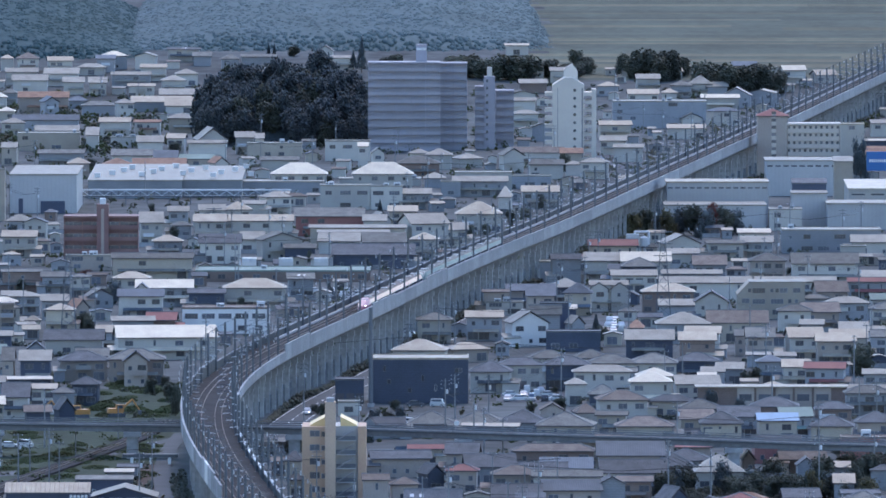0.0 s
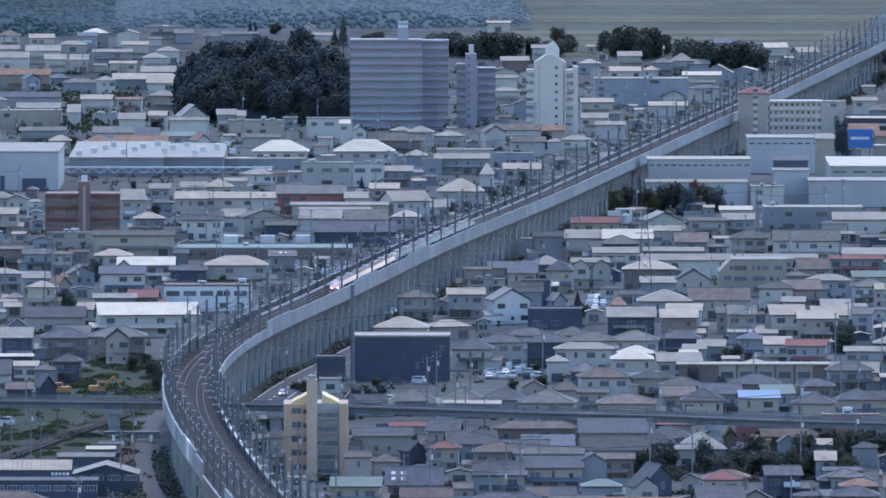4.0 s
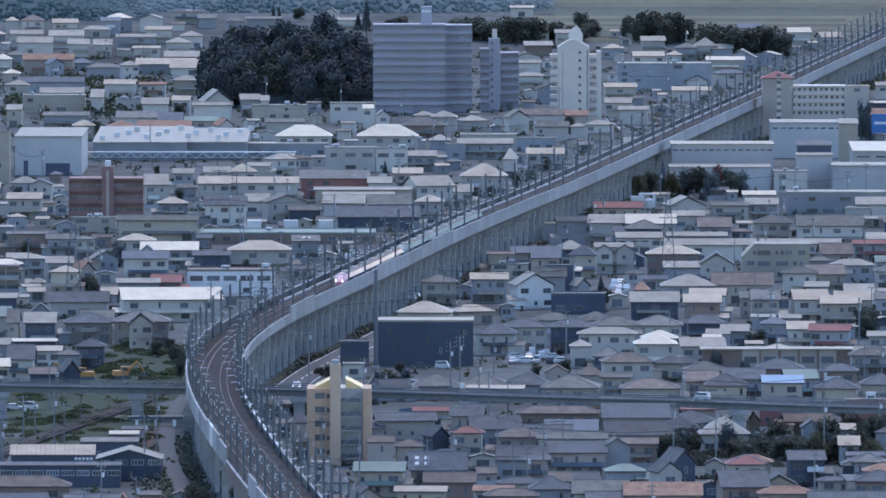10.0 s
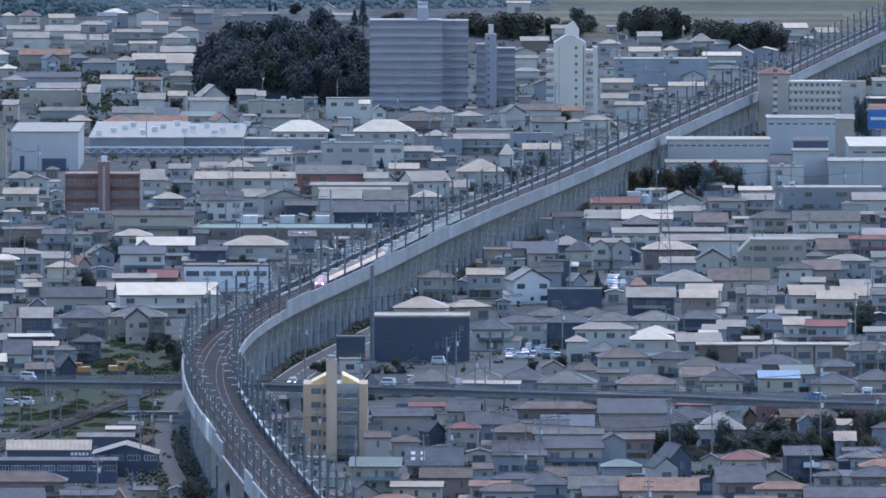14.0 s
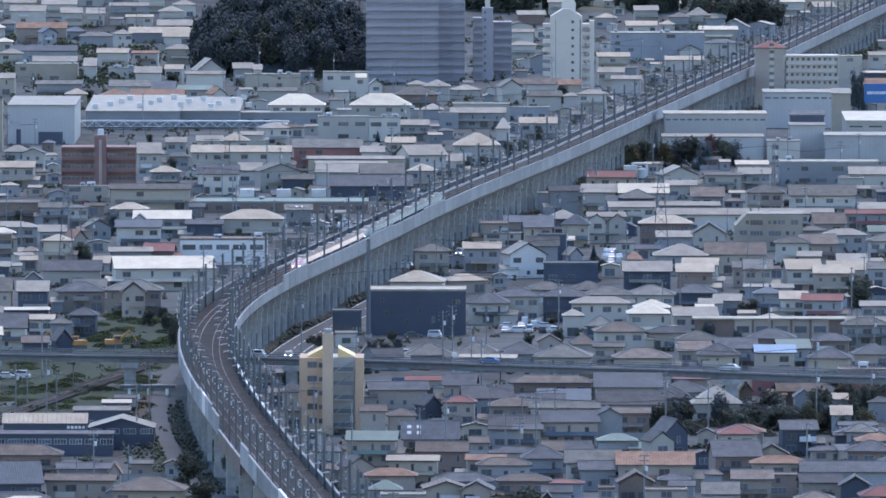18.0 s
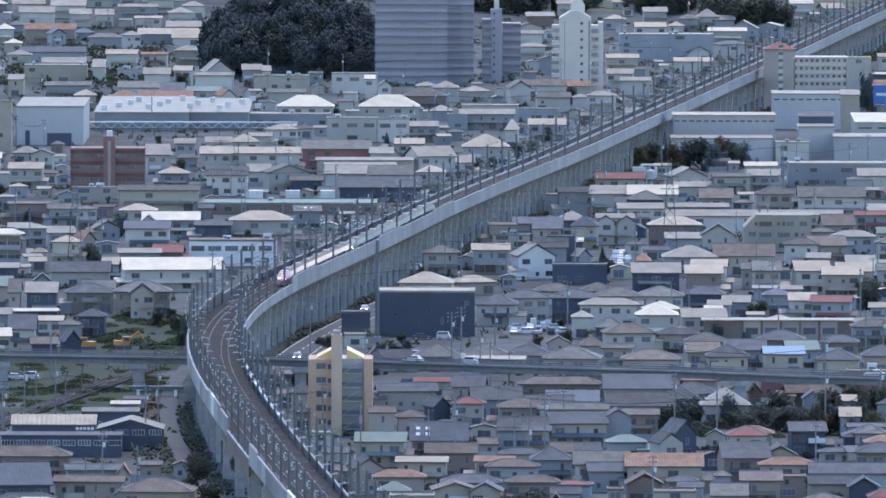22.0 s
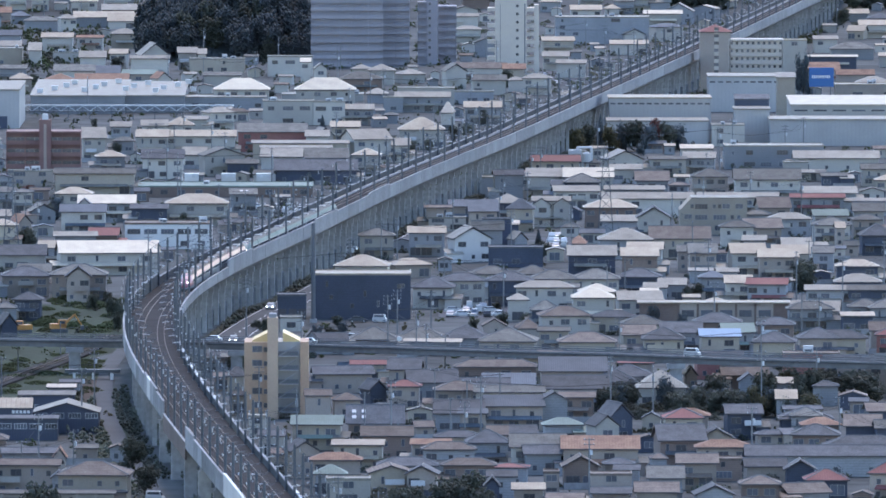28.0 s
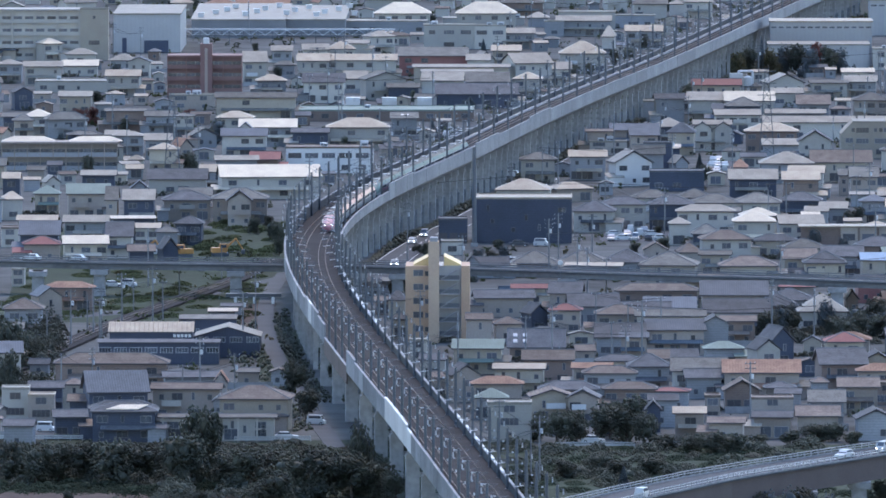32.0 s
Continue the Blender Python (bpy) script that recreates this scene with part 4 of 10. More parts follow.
def ochre_apartment(x, y, w, h):
    """Eight storeys, a lift shaft in front, open steel stairs beside it and yellow gables."""
    d, fh = 14.0, 2.83
    ob = thing("apartment_building", pose(x, y + d / 2, 0), "ochre apartment house with yellow gables and an open steel stair", "apartment building")
    s = Shape()
    s.box(-w / 2, -w / 2 + w * 0.385, -d / 2, d / 2, 0, h, YELLOW)
    s.box(w / 2 - w * 0.13, w / 2, -d / 2 + 1.0, d / 2, 0, h, YELLOW)
    part("wall", s, ob)
    s = Shape()
    s.box(-w / 2 + w * 0.385, w / 2 - w * 0.13, -d / 2 + 1.9, d / 2, 0, h, DUCT)
    part("stairwell_wall", s, ob)
    s = Shape()
    s.box(-w / 2 + w * 0.36, -w / 2 + w * 0.525, -d / 2 - 2.2, -d / 2 + 1.8, 0, h + 5.1, SAND)
    s.box(-w / 2 + w * 0.385, -w / 2 + w * 0.5, -d / 2 - 1.8, -d / 2 + 1.4, h + 5.1, h + 5.9, WALL["g"])
    part("lift_shaft", s, ob)
    for x0, x1, p in ((-w / 2 + w * 0.12, -w / 2 + w * 0.37, 1), (-w / 2 + w * 0.6, -w / 2 + w * 0.86, 0)):
        s = Shape()
        z0, z1 = (h + 0.2, h + 1.9) if p else (h + 1.9, h + 0.2)
        s.faces([(x0, -d / 2 + 1.9, h), (x1, -d / 2 + 1.9, h), (x1, -d / 2 + 1.9, z1), (x0, -d / 2 + 1.9, z0), (x0, d / 2 - 1, h), (x1, d / 2 - 1, h), (x1, d / 2 - 1, z1), (x0, d / 2 - 1, z0)],
                [(0, 1, 2, 3), (5, 4, 7, 6), (3, 2, 6, 7), (0, 3, 7, 4), (1, 5, 6, 2)], YELLOW_ROOF)
        part("gable", s, ob, "pale yellow gable roof")
    for f in range(6):
        z = h - 1.95 - f * fh
        part("window", WINDOWS["wide"], ob, at=pose(-w / 2 + w * 0.2, -d / 2, z))
        part("window", WINDOWS["small"], ob, at=pose(-w / 2 + w * 0.335, -d / 2, z))
        s = Shape()
        s.box(-w / 2 + w * 0.53, w / 2 - w * 0.16, -d / 2 + 0.3, -d / 2 + 1.9, z - 1.0, z - 0.85, ALU)
        s.box(-w / 2 + w * 0.53, w / 2 - w * 0.16, -d / 2 + 0.3, -d / 2 + 0.36, z - 0.85, z + 0.05, STEEL)
        part("landing", s, ob)
        s = Shape()
        xa, xb = (-w / 2 + w * 0.55, w / 2 - w * 0.2)
        s.faces([(xa, -d / 2 + 0.2, z - 0.9), (xb, -d / 2 + 0.2, z + 1.0), (xb, -d / 2 + 0.2, z + 1.25), (xa, -d / 2 + 0.2, z - 0.65), (xa, -d / 2 + 1.2, z - 0.9), (xb, -d / 2 + 1.2, z + 1.0), (xb, -d / 2 + 1.2, z + 1.25), (xa, -d / 2 + 1.2, z - 0.65)],
                [(0, 1, 2, 3), (5, 4, 7, 6), (3, 2, 6, 7), (1, 0, 4, 5)], WALL["g"])
        part("stair_flight", s, ob)
    return ob


ochre_apartment(-22.1, 2342.1, 13.0, 15.5)

# the dark box of a shop and the works of the town
_shop = block(-5.3, 2666.9, 22.2, 16, 10.4, 2, 0, "T", "k", "shop_building", "dark navy shop building with a pale flat roof", windows=False)
for i, (_x, _z) in enumerate(((-8.2, 7.4), (-7.2, 4.6), (-2.4, 2.6), (3.6, 2.9), (8.4, 7.2), (9.3, 7.2), (0.6, 5.2))):
    part("window", WINDOWS["small" if i % 3 else "slim"], _shop, at=pose(_x, -8, _z))


_cp = block(-21.6, 2666.0, 6.6, 9, 5.6, 1, 0, "D", "k", "annex", "dark flat-roofed annex beside the shop", windows=False)
# thin dark sheets imitate the shade inside three doorways
for _x in (-2.2, 0.2, 2.4):
    s = Shape()
    s.box(_x - 0.9, _x + 0.9, -4.56, -4.5, 0, 2.4, TRIM)
    part("door", s, _cp, "dark sheet painted in as the dark of an open doorway")


def works(x, y, w, d, h, wallm, roofm, label, strip=0, rise=1.2):
    ob = thing("factory_building", pose(x, y + d / 2, ground_z(y)), label, "factory")
    s = Shape()
    s.box(-w / 2, w / 2, -d / 2, d / 2, 0, h, wallm)
    part("wall", s, ob)
    s = Shape()
    s.faces([(-w / 2 - 0.3, -d / 2 - 0.3, h), (w / 2 + 0.3, -d / 2 - 0.3, h), (w / 2 + 0.3, d / 2 + 0.3, h + rise), (-w / 2 - 0.3, d / 2 + 0.3, h + rise),
             (-w / 2 - 0.3, -d / 2 - 0.3, h - 0.4), (w / 2 + 0.3, -d / 2 - 0.3, h - 0.4), (w / 2 + 0.3, d / 2 + 0.3, h + rise - 0.4), (-w / 2 - 0.3, d / 2 + 0.3, h + rise - 0.4)],
            [(0, 1, 2, 3), (0, 4, 5, 1), (1, 5, 6, 2), (3, 7, 4, 0), (2, 6, 7, 3)], roofm)
    part("roof", s, ob)
    for i in range(strip):
        s = Shape()
        xx = -w / 2 + (i + 0.5) * w / strip
        s.box(xx - w / strip * 0.34, xx + w / strip * 0.34, -d / 2 - 0.05, -d / 2, h - (2.2 if h > 7 else 3.2), h - (1.7 if h > 7 else 1.2), GLASS)
        part("window", s, ob)
    return ob


_hall = works(-125.3, 3627.9, 20.9, 60, 12.3, DUCT, ROOF["S"], "large light blue-grey factory hall with a flat pale roof", 0, 0.3)
works(-99.4, 3731.4, 30.2, 95, 6.0, WALL["g"], ROOF["S"], "long light blue-grey factory hall")
works(-75.2, 3739.6, 20.1, 80, 5.7, WALL["g"], ROOF["S"], "low light blue factory hall")
works(83.9, 3537.4, 31.1, 18, 13.8, DUCT, ROOF["T"], "large pale blue hall with a bright roof edge", 14, 0.1)
works(82.7, 3516.0, 30.6, 16, 7.7, DUCT, ROOF["S"], "low pale annex before the large hall", 0, 0.2)
works(116.3, 3747.8, 23.4, 20, 11.7, DUCT, ROOF["S"], "pale blue works building with small windows", 9, 0.2)
block(104.0, 3512.0, 10.0, 12, 6.5, 2, 0, "S", "w")
works(127.7, 3690.9, 5.8, 10, 13.7, WALL["c"], ROOF["S"], "narrow cream tower of the works")
works(111.8, 3530.1, 10.7, 14, 10.7, DUCT, ROOF["S"], "tall pale blue box of the works", 0, 0.2)
works(112.2, 3544.8, 10.4, 6, 13.1, NAVY, ROOF["D"], "dark louvred cooling plant on the works")
works(139.1, 3515.5, 44.6, 18, 8.2, DUCT, ROOF["S"], "long pale blue works hall", 0, 0.2)
works(145.0, 3620.2, 36.2, 40, 8.1, WALL["w"], ROOF["W"], "white hall with a bright roof", 6)

# navy sheets on the wall stand in for the shade inside open doors
for x0, x1, h1 in ((-0.9, 6.7, 3.8), (-7.8, -6.4, 4.6)):
    s = Shape()
    s.box(x0, x1, -30.2, -29.9, 0, h1, NAVY)
    part("door", s, _hall, "navy sheet painted in as the dark of an open loading door")
for i in range(16):
    _u = thing("rooftop_unit", pose(-111.8 + i * 3.3 + (i * i % 3), 3731.4 + 12 + (i * 17 % 61), 6.0 + 0.1 + (12 + i * 17 % 61) * 0.0126), "small grey ventilator on the factory roof", "roof unit", "rooftop ventilators")
    s = Shape()
    s.box(-0.9, 0.9, -0.9, 0.9, 0, 1.2, ALU)
    part("case", s, _u)
    s = Shape()
    s.box(-1.1, 1.1, -1.1, 1.1, 1.2, 1.4, ALU)
    part("cap", s, _u)

# pipe gallery on trestles
_g = thing("pipe_gallery", pose(-81.7, 3690.9, 0), "long grey pipe gallery on trestles", "pipe gallery")
s = Shape()
s.box(-33.3, 33.3, -1, 1, 4.3, 4.7, ALU)
s.box(-33.3, 33.3, -1, 1, 2.3, 2.7, STEEL)
part("beam", s, _g)
for i in range(30):
    s = Shape()
    xx = -33.3 + i * 2.3
    s.box(xx - 0.12, xx + 0.12, -1, 1, 0 if i % 3 == 0 else 2.7, 4.3, STEEL)
    part("post", s, _g)
    s = Shape()
    z0, z1 = (2.7, 4.3) if i % 2 else (4.3, 2.7)
    s.tube((xx, -1, z0), (xx + 2.3, -1, z1), 0.1, 0.1, ALU, 4)
    part("brace", s, _g)

# the blue sign board, with pale bars for its lettering
_g = thing("sign_board", pose(141.6, 3760.2, 0), "large blue advertising board with white lettering on a roof", "sign")
s = Shape()
s.box(-4.0, 4.0, -0.3, 0.3, 7.7, 13.9, BLUE_SIGN)
part("board", s, _g)
for i in range(9):
    s = Shape()
    s.box(-3.1 + i * 0.68, -2.62 + i * 0.68, -0.34, -0.3, 10.5, 11.4, PAINT)
    part("letter_bar", s, _g)
for xx in (-3, 0, 3):
    s = Shape()
    s.tube((xx, 0, 0), (xx, 0, 7.7), 0.15, 0.15, STEEL)
    part("post", s, _g)

# the white gabled house and the dark house beside it are drawn larger than their neighbours
house("f", 22.0, 2896.2, 10.2, 10, 5.9, 3.1, 12, "S", "p")
house("r", 25.8, 2918.5, 8.5, 6, 6.8, 2.3, 0, "G", "g")
block(32.4, 2874.2, 13.5, 9, 5.0, 1, 0, "D", "k")
block(28.3, 2933.6, 7.4, 7, 8.9, 3, 0, "D", "k")
# white building with a slanted end
_sb = thing("building", pose(85.7, 3029.2, 0), "pale three-storey building with one upper corner cut off at a slant", "building", "flat-roofed buildings")
s = Shape()
_p = [(-8.85, 0), (8.85, 0), (8.85, 9.5), (-5.9, 9.5), (-8.85, 6.4)]
s.faces([(x, -7, z) for x, z in _p] + [(x, 7, z) for x, z in _p], [(0, 1, 2, 3, 4), (9, 8, 7, 6, 5)] + [(i + 5, (i + 1) % 5 + 5, (i + 1) % 5, i) for i in range(5)], WALL["c"])
part("wall", s, _sb)
s = Shape()
s.box(-5.8, 9.0, -7.15, 7.15, 9.5, 9.75, ROOF["S"])
part("roof", s, _sb)
for _x, _z, _k in ((-6.6, 4.2, "wide"), (-3.2, 4.0, "strip"), (1.6, 4.0, "strip"), (4.9, 4.2, "small"), (6.6, 4.2, "small"), (-5.6, 7.0, "small"), (-3.2, 6.8, "strip"), (0.2, 7.0, "small"), (1.6, 7.0, "small"), (3.3, 6.9, "wide"), (6.7, 6.9, "wide"), (2.0, 1.2, "strip"), (5.9, 1.2, "strip")):
    part("window", WINDOWS[_k], _sb, at=pose(_x, -7, _z))
# long dark station-like halls
def navy_hall(x, y, w, d, he, rise, kind, label, panes, z, sheet="S"):
    """A dark clad hall with a ribbed sheet roof and a row of pale-framed windows."""
    ob = thing("factory_building", pose(x, y + d / 2, 0), label, "factory", "dark halls by the old track")
    s = Shape()
    s.box(-w / 2 + 0.3, w / 2 - 0.3, -d / 2 + 0.3, d / 2 - 0.3, 0, he, NAVY)
    if kind == "f":
        s.faces([(-w / 2 + 0.3, -d / 2 + 0.31, he), (w / 2 - 0.3, -d / 2 + 0.31, he), (0, -d / 2 + 0.31, he + rise * 0.92), (-w / 2 + 0.3, d / 2 - 0.31, he), (w / 2 - 0.3, d / 2 - 0.31, he), (0, d / 2 - 0.31, he + rise * 0.92)], [(0, 1, 2), (4, 3, 5)], NAVY)
    part("wall", s, ob)
    s = Shape()
    slab_roof(s, -w / 2, w / 2, -d / 2, d / 2, he + 0.05, he + rise, kind, ROOF[sheet])
    rf = part("roof", s, ob)
    n = int(w / 0.9) if kind == "r" and rise > 1 else 0
    for i in range(n):
        s = Shape()
        xx = -w / 2 + (i + 0.5) * w / n
        s.faces([(xx - 0.09, -d / 2 - 0.02, he + 0.06), (xx + 0.09, -d / 2 - 0.02, he + 0.06), (xx + 0.09, 0, he + rise + 0.02), (xx - 0.09, 0, he + rise + 0.02),
                 (xx - 0.05, -d / 2 - 0.02, he + 0.2), (xx + 0.05, -d / 2 - 0.02, he + 0.2), (xx + 0.05, 0, he + rise + 0.15), (xx - 0.05, 0, he + rise + 0.15)],
                [(4, 5, 6, 7), (0, 1, 5, 4), (1, 2, 6, 5), (3, 0, 4, 7)], ROOF[sheet])
        part("roof_rib", s, rf)
    for i in range(panes):
        part("window", WINDOWS["pale"], ob, at=pose(-w / 2 + (i + 0.5) * w / panes, -d / 2 + 0.3, z))
    return ob


_nh = navy_hall(-78.4, 2289.0, 17.0, 10, 5.8, 1.75, "r", "dark navy hall with a pale ribbed sheet roof", 0, 0, "T")
for i in range(5):
    s = Shape()
    s.box(4.4 + i * 0.75, 4.95 + i * 0.75, -4.76, -4.7, 4.75, 5.35, PAINT)
    part("letter_bar", s, _nh, "pale painted lettering")
navy_hall(-76.6, 2281.0, 24.3, 7.6, 4.3, 0.5, "r", "low navy wing with a row of white-framed windows", 8, 2.3, "D")
navy_hall(-63.5, 2299.0, 13.4, 14, 4.2, 2.0, "f", "dark navy hall with a low pale gable and high windows", 4, 3.1)
navy_hall(-68.3, 2330.0, 11.8, 7, 5.6, 0.7, "r", "dark navy shed with a grey sheet roof", 2, 2.6, "G")
# low apartment row with balconies, and the office with window bands
slab_apartment(-124.9, 2964.3, 29.6, 9, 6.9, 2, 0, WALL["t"], WALL["g"], "two-storey tan apartment row with balconies and white roofs", piers=9)
slab_apartment(-158.2, 3574.6, 27.9, 14, 15.3, 4, 0, WALL["w"], WALL["w"], "four-storey pale office building with long window bands", piers=4)
_lb = thing("community_hall", pose(75.3, 2646.2, 0), "long low brown and tan hall with wide dark windows", "building")
s = Shape()
s.box(-17.0, 17.0, 0, 8, 0, 4.9, WALL["b"])
part("wall", s, _lb)
s = Shape()
s.box(-17.6, 17.6, -0.8, 8.4, 4.9, 5.2, ROOF["T"])
part("roof", s, _lb)
for i in range(5):
    s = Shape()
    s.box(-8.0 + i * 4.4, -4.1 + i * 4.4, -0.25, 0, 0, 4.8, WALL["t"])
    part("wall_panel", s, _lb, "tan wall panel")
    s = Shape()
    s.box(-7.5 + i * 4.4, -4.7 + i * 4.4, -0.32, -0.25, 1.9, 3.4, GLASS)
    part("window", s, _lb)


# ---- the houses and flat-roofed buildings of the town ----
# far houses are coloured lighter and near ones darker, imitating haze and cloud shade
house("r", -67.1, 2393.1, 6.3, 6.0, 2.8, 0.61, 0, "W", "g")
house("r", -65.8, 2411.6, 4.7, 6.0, 2.6, 0.50, 0, "G", "g")
house("h", -167.4, 4670.0, 9.6, 9.6, 5.5, 2.35, 3, "B", "w")
house("h", -175.9, 4674.5, 5.7, 7.0, 5, 1.48, 3, "T", "w")
house("r", -105.6, 4708.1, 13.8, 6.0, 5, 0.82, -3, "D", "w")
house("r", -97.6, 4692.1, 8.0, 8.1, 4, 1.70, 0, "G", "g")
house("r", -154.2, 4666.2, 10.7, 8.0, 5, 1.69, 5, "T", "w")
house("r", -168.3, 4625.0, 13.5, 7.9, 5, 1.67, 3, "S", "w")
house("r", -164.0, 4594.6, 14.6, 10.8, 5, 2.27, 0, "S", "w")
house("r", -152.3, 4618.9, 14.4, 10.9, 5, 2.29, 0, "S", "w")
house("r", -146.4, 4588.6, 9.0, 9.8, 5, 2.06, 2, "S", "w")
house("r", -136.8, 4586.6, 7.8, 10.8, 5, 2.27, 2, "S", "w")
house("r", -124.4, 4614.9, 16.4, 6.0, 5, 1.25, 0, "S", "g")
house("r", -119.2, 4574.6, 11.2, 6.0, 5, 1.01, 0, "T", "w")
house("h", -106.9, 4594.6, 10.3, 9.8, 5, 2.07, 3, "S", "w")
house("h", -102.1, 4618.9, 9.5, 8.9, 5, 1.87, 5, "S", "w")
house("r", -103.8, 4562.6, 16.7, 10.7, 3, 2.25, 0, "S", "b")
house("r", -108.0, 4481.8, 26.2, 10.5, 4, 2.21, 0, "T", "g")
house("r", -100.3, 4467.2, 14.6, 13.0, 3, 3.03, 0, "T", "w")
house("r", -154.5, 4474.8, 20.1, 10.5, 6, 2.21, 0, "O", "t")
house("f", -149.9, 4440.3, 6.4, 9.5, 5.5, 2.17, 15, "N", "g")
house("h", -132.4, 4445.8, 13.7, 7.6, 4, 1.59, 0, "G", "g")
house("h", -170.7, 4550.8, 6.7, 6.7, 5, 1.65, -3, "G", "g")
house("r", -146.6, 4269.7, 25.0, 9.1, 5, 1.91, 0, "N", "g")
house("r", -108.6, 4247.7, 10.4, 6.0, 5, 0.92, -4, "O", "w")
house("h", -85.8, 4672.5, 8.0, 8.0, 5, 1.92, 3, "G", "g")
house("r", -74.4, 4671.7, 14.8, 6.0, 6, 1.04, 0, "G", "g")
house("r", -70.4, 4636.1, 7.9, 11.9, 4, 2.51, 0, "G", "w")
house("h", -71.2, 4578.6, 6.7, 6.7, 5, 1.44, 0, "S", "w")
house("f", -47.9, 4701.8, 6.9, 7.6, 5, 2.52, -3, "G", "w")
house("r", -40.3, 4676.6, 10.3, 6.0, 5, 1.04, 0, "S", "w")
house("r", 30.2, 4732.2, 10.2, 6.0, 4, 0.83, 0, "T", "w")
house("r", 45.6, 4629.1, 6.3, 7.0, 5, 1.46, 0, "S", "w")
house("r", 30.2, 4466.2, 12.0, 6.0, 5, 1.20, 5, "S", "w")
house("r", 35.9, 4593.6, 11.7, 7.9, 4, 1.65, 5, "S", "b")
house("f", 31.3, 4553.7, 11.1, 12.0, 4, 1.78, 5, "G", "w")
house("h", 30.8, 4331.4, 10.6, 6.5, 5, 1.36, 0, "S", "w")
house("h", 65.1, 4583.5, 8.9, 7.9, 4, 1.65, -4, "T", "g")
house("r", 81.6, 4600.7, 10.1, 8.9, 5, 1.86, 3, "S", "w")
house("r", 78.6, 4539.9, 12.8, 8.7, 5, 1.83, 2, "T", "w")
house("r", 107.7, 4496.6, 15.4, 6.7, 5, 1.41, 0, "W", "w")
house("h", 101.9, 4582.6, 9.8, 9.8, 5, 3.18, 0, "S", "w")
house("r", 108.6, 4581.5, 8.9, 8.8, 4, 1.85, 0, "S", "g")
house("f", 114.4, 4521.2, 12.1, 12.0, 5, 3.31, -4, "S", "g")
house("h", 94.0, 4576.6, 8.9, 8.8, 5, 1.85, -3, "G", "g")
house("h", 89.0, 4550.8, 6.7, 6.7, 5, 1.65, 0, "T", "w")
house("f", 92.8, 4313.0, 8.4, 9.3, 4, 2.10, 5, "G", "w")
house("r", 63.0, 4220.6, 12.4, 7.2, 5, 1.51, 5, "T", "c")
block(80.8, 4318.5, 34.8, 20.9, 10.1, 4, 0, "S", "g")
house("r", 88.6, 4214.5, 14.4, 7.2, 4, 1.50, 0, "T", "w")
house("h", -157.6, 4242.3, 9.3, 8.1, 5, 1.70, 2, "S", "w")
house("r", -139.9, 4193.2, 16.4, 8.9, 4, 1.87, 0, "S", "w")
block(-140.1, 4109.9, 22.1, 13.2, 6.4, 2, 0, "S", "c")
house("r", -149.7, 3990.3, 5.8, 8.4, 6, 1.77, -3, "S", "c")
house("r", -130.9, 3966.9, 16.4, 6.0, 5, 1.23, 0, "G", "g")
house("r", -124.3, 4100.0, 5.0, 13.0, 6, 2.74, 0, "S", "w")
house("r", -106.7, 3972.5, 14.9, 10.1, 4, 2.11, 0, "G", "w")
house("r", -94.8, 3953.6, 8.7, 11.7, 4, 2.45, 0, "N", "g")
block(-113.8, 4139.9, 10.3, 7.0, 3.8, 1, 0, "S", "w")
house("r", -102.9, 4064.7, 9.9, 10.3, 5, 2.17, 0, "S", "w")
house("h", -122.2, 3882.9, 8.0, 8.0, 5, 1.91, 3, "T", "t")
house("h", -108.9, 3873.8, 10.4, 9.8, 5, 2.06, 3, "O", "t")
house("r", -95.2, 3879.7, 18.5, 13.0, 4, 2.75, 0, "O", "w")
house("f", -80.5, 4059.4, 10.6, 12.0, 6, 4.36, 12, "S", "w")
house("r", -81.6, 4004.3, 14.1, 6.0, 7, 1.05, 0, "S", "w")
house("r", -69.8, 4079.6, 7.4, 9.5, 6, 2.00, 2, "S", "w")
house("r", -64.5, 4069.5, 3.6, 8.6, 6, 1.81, 2, "S", "w")
block(-59.0, 4051.2, 19.2, 11.5, 5.1, 2, 0, "S", "c")
house("r", -83.5, 3919.8, 12.4, 7.4, 5, 1.56, -4, "E", "t")
house("f", -73.6, 3858.8, 5.2, 8.7, 6, 2.26, 20, "O", "w")
house("r", -55.5, 3934.8, 13.4, 6.0, 4, 1.22, 0, "G", "w")
house("h", -47.0, 3774.5, 18.8, 13.0, 6, 3.58, 0, "W", "w")
house("h", -19.7, 3774.5, 20.3, 13.0, 6, 3.76, 0, "W", "w")
block(-33.2, 4022.5, 15.7, 9.4, 7.1, 2, 0, "S", "w")
house("r", -27.5, 3975.0, 3.9, 6.7, 7, 1.41, 0, "W", "w")
house("f", -22.2, 3966.9, 4.8, 6.0, 5, 1.94, 5, "S", "w")
house("h", -8.3, 3966.9, 7.4, 6.7, 5, 1.41, 0, "S", "w")
house("h", -1.7, 3952.7, 9.6, 9.6, 5, 2.11, -3, "S", "w")
house("h", -8.3, 3882.9, 15.2, 11.5, 5, 2.41, 0, "G", "b")
block(-54.2, 3760.2, 30.6, 18.4, 4.2, 1, 0, "S", "g")
block(-30.8, 3651.3, 16.0, 9.6, 7.7, 2, 0, "S", "w")
block(-17.9, 3651.3, 10.2, 7.0, 7.5, 2, 0, "S", "w")
block(-20.8, 3823.6, 27.0, 16.2, 2.4, 1, 0, "S", "w")
block(-78.7, 3781.1, 26.7, 16.0, 5.5, 1, 0, "S", "g")
block(13.1, 3760.2, 18.5, 11.1, 7.2, 2, 0, "S", "w")
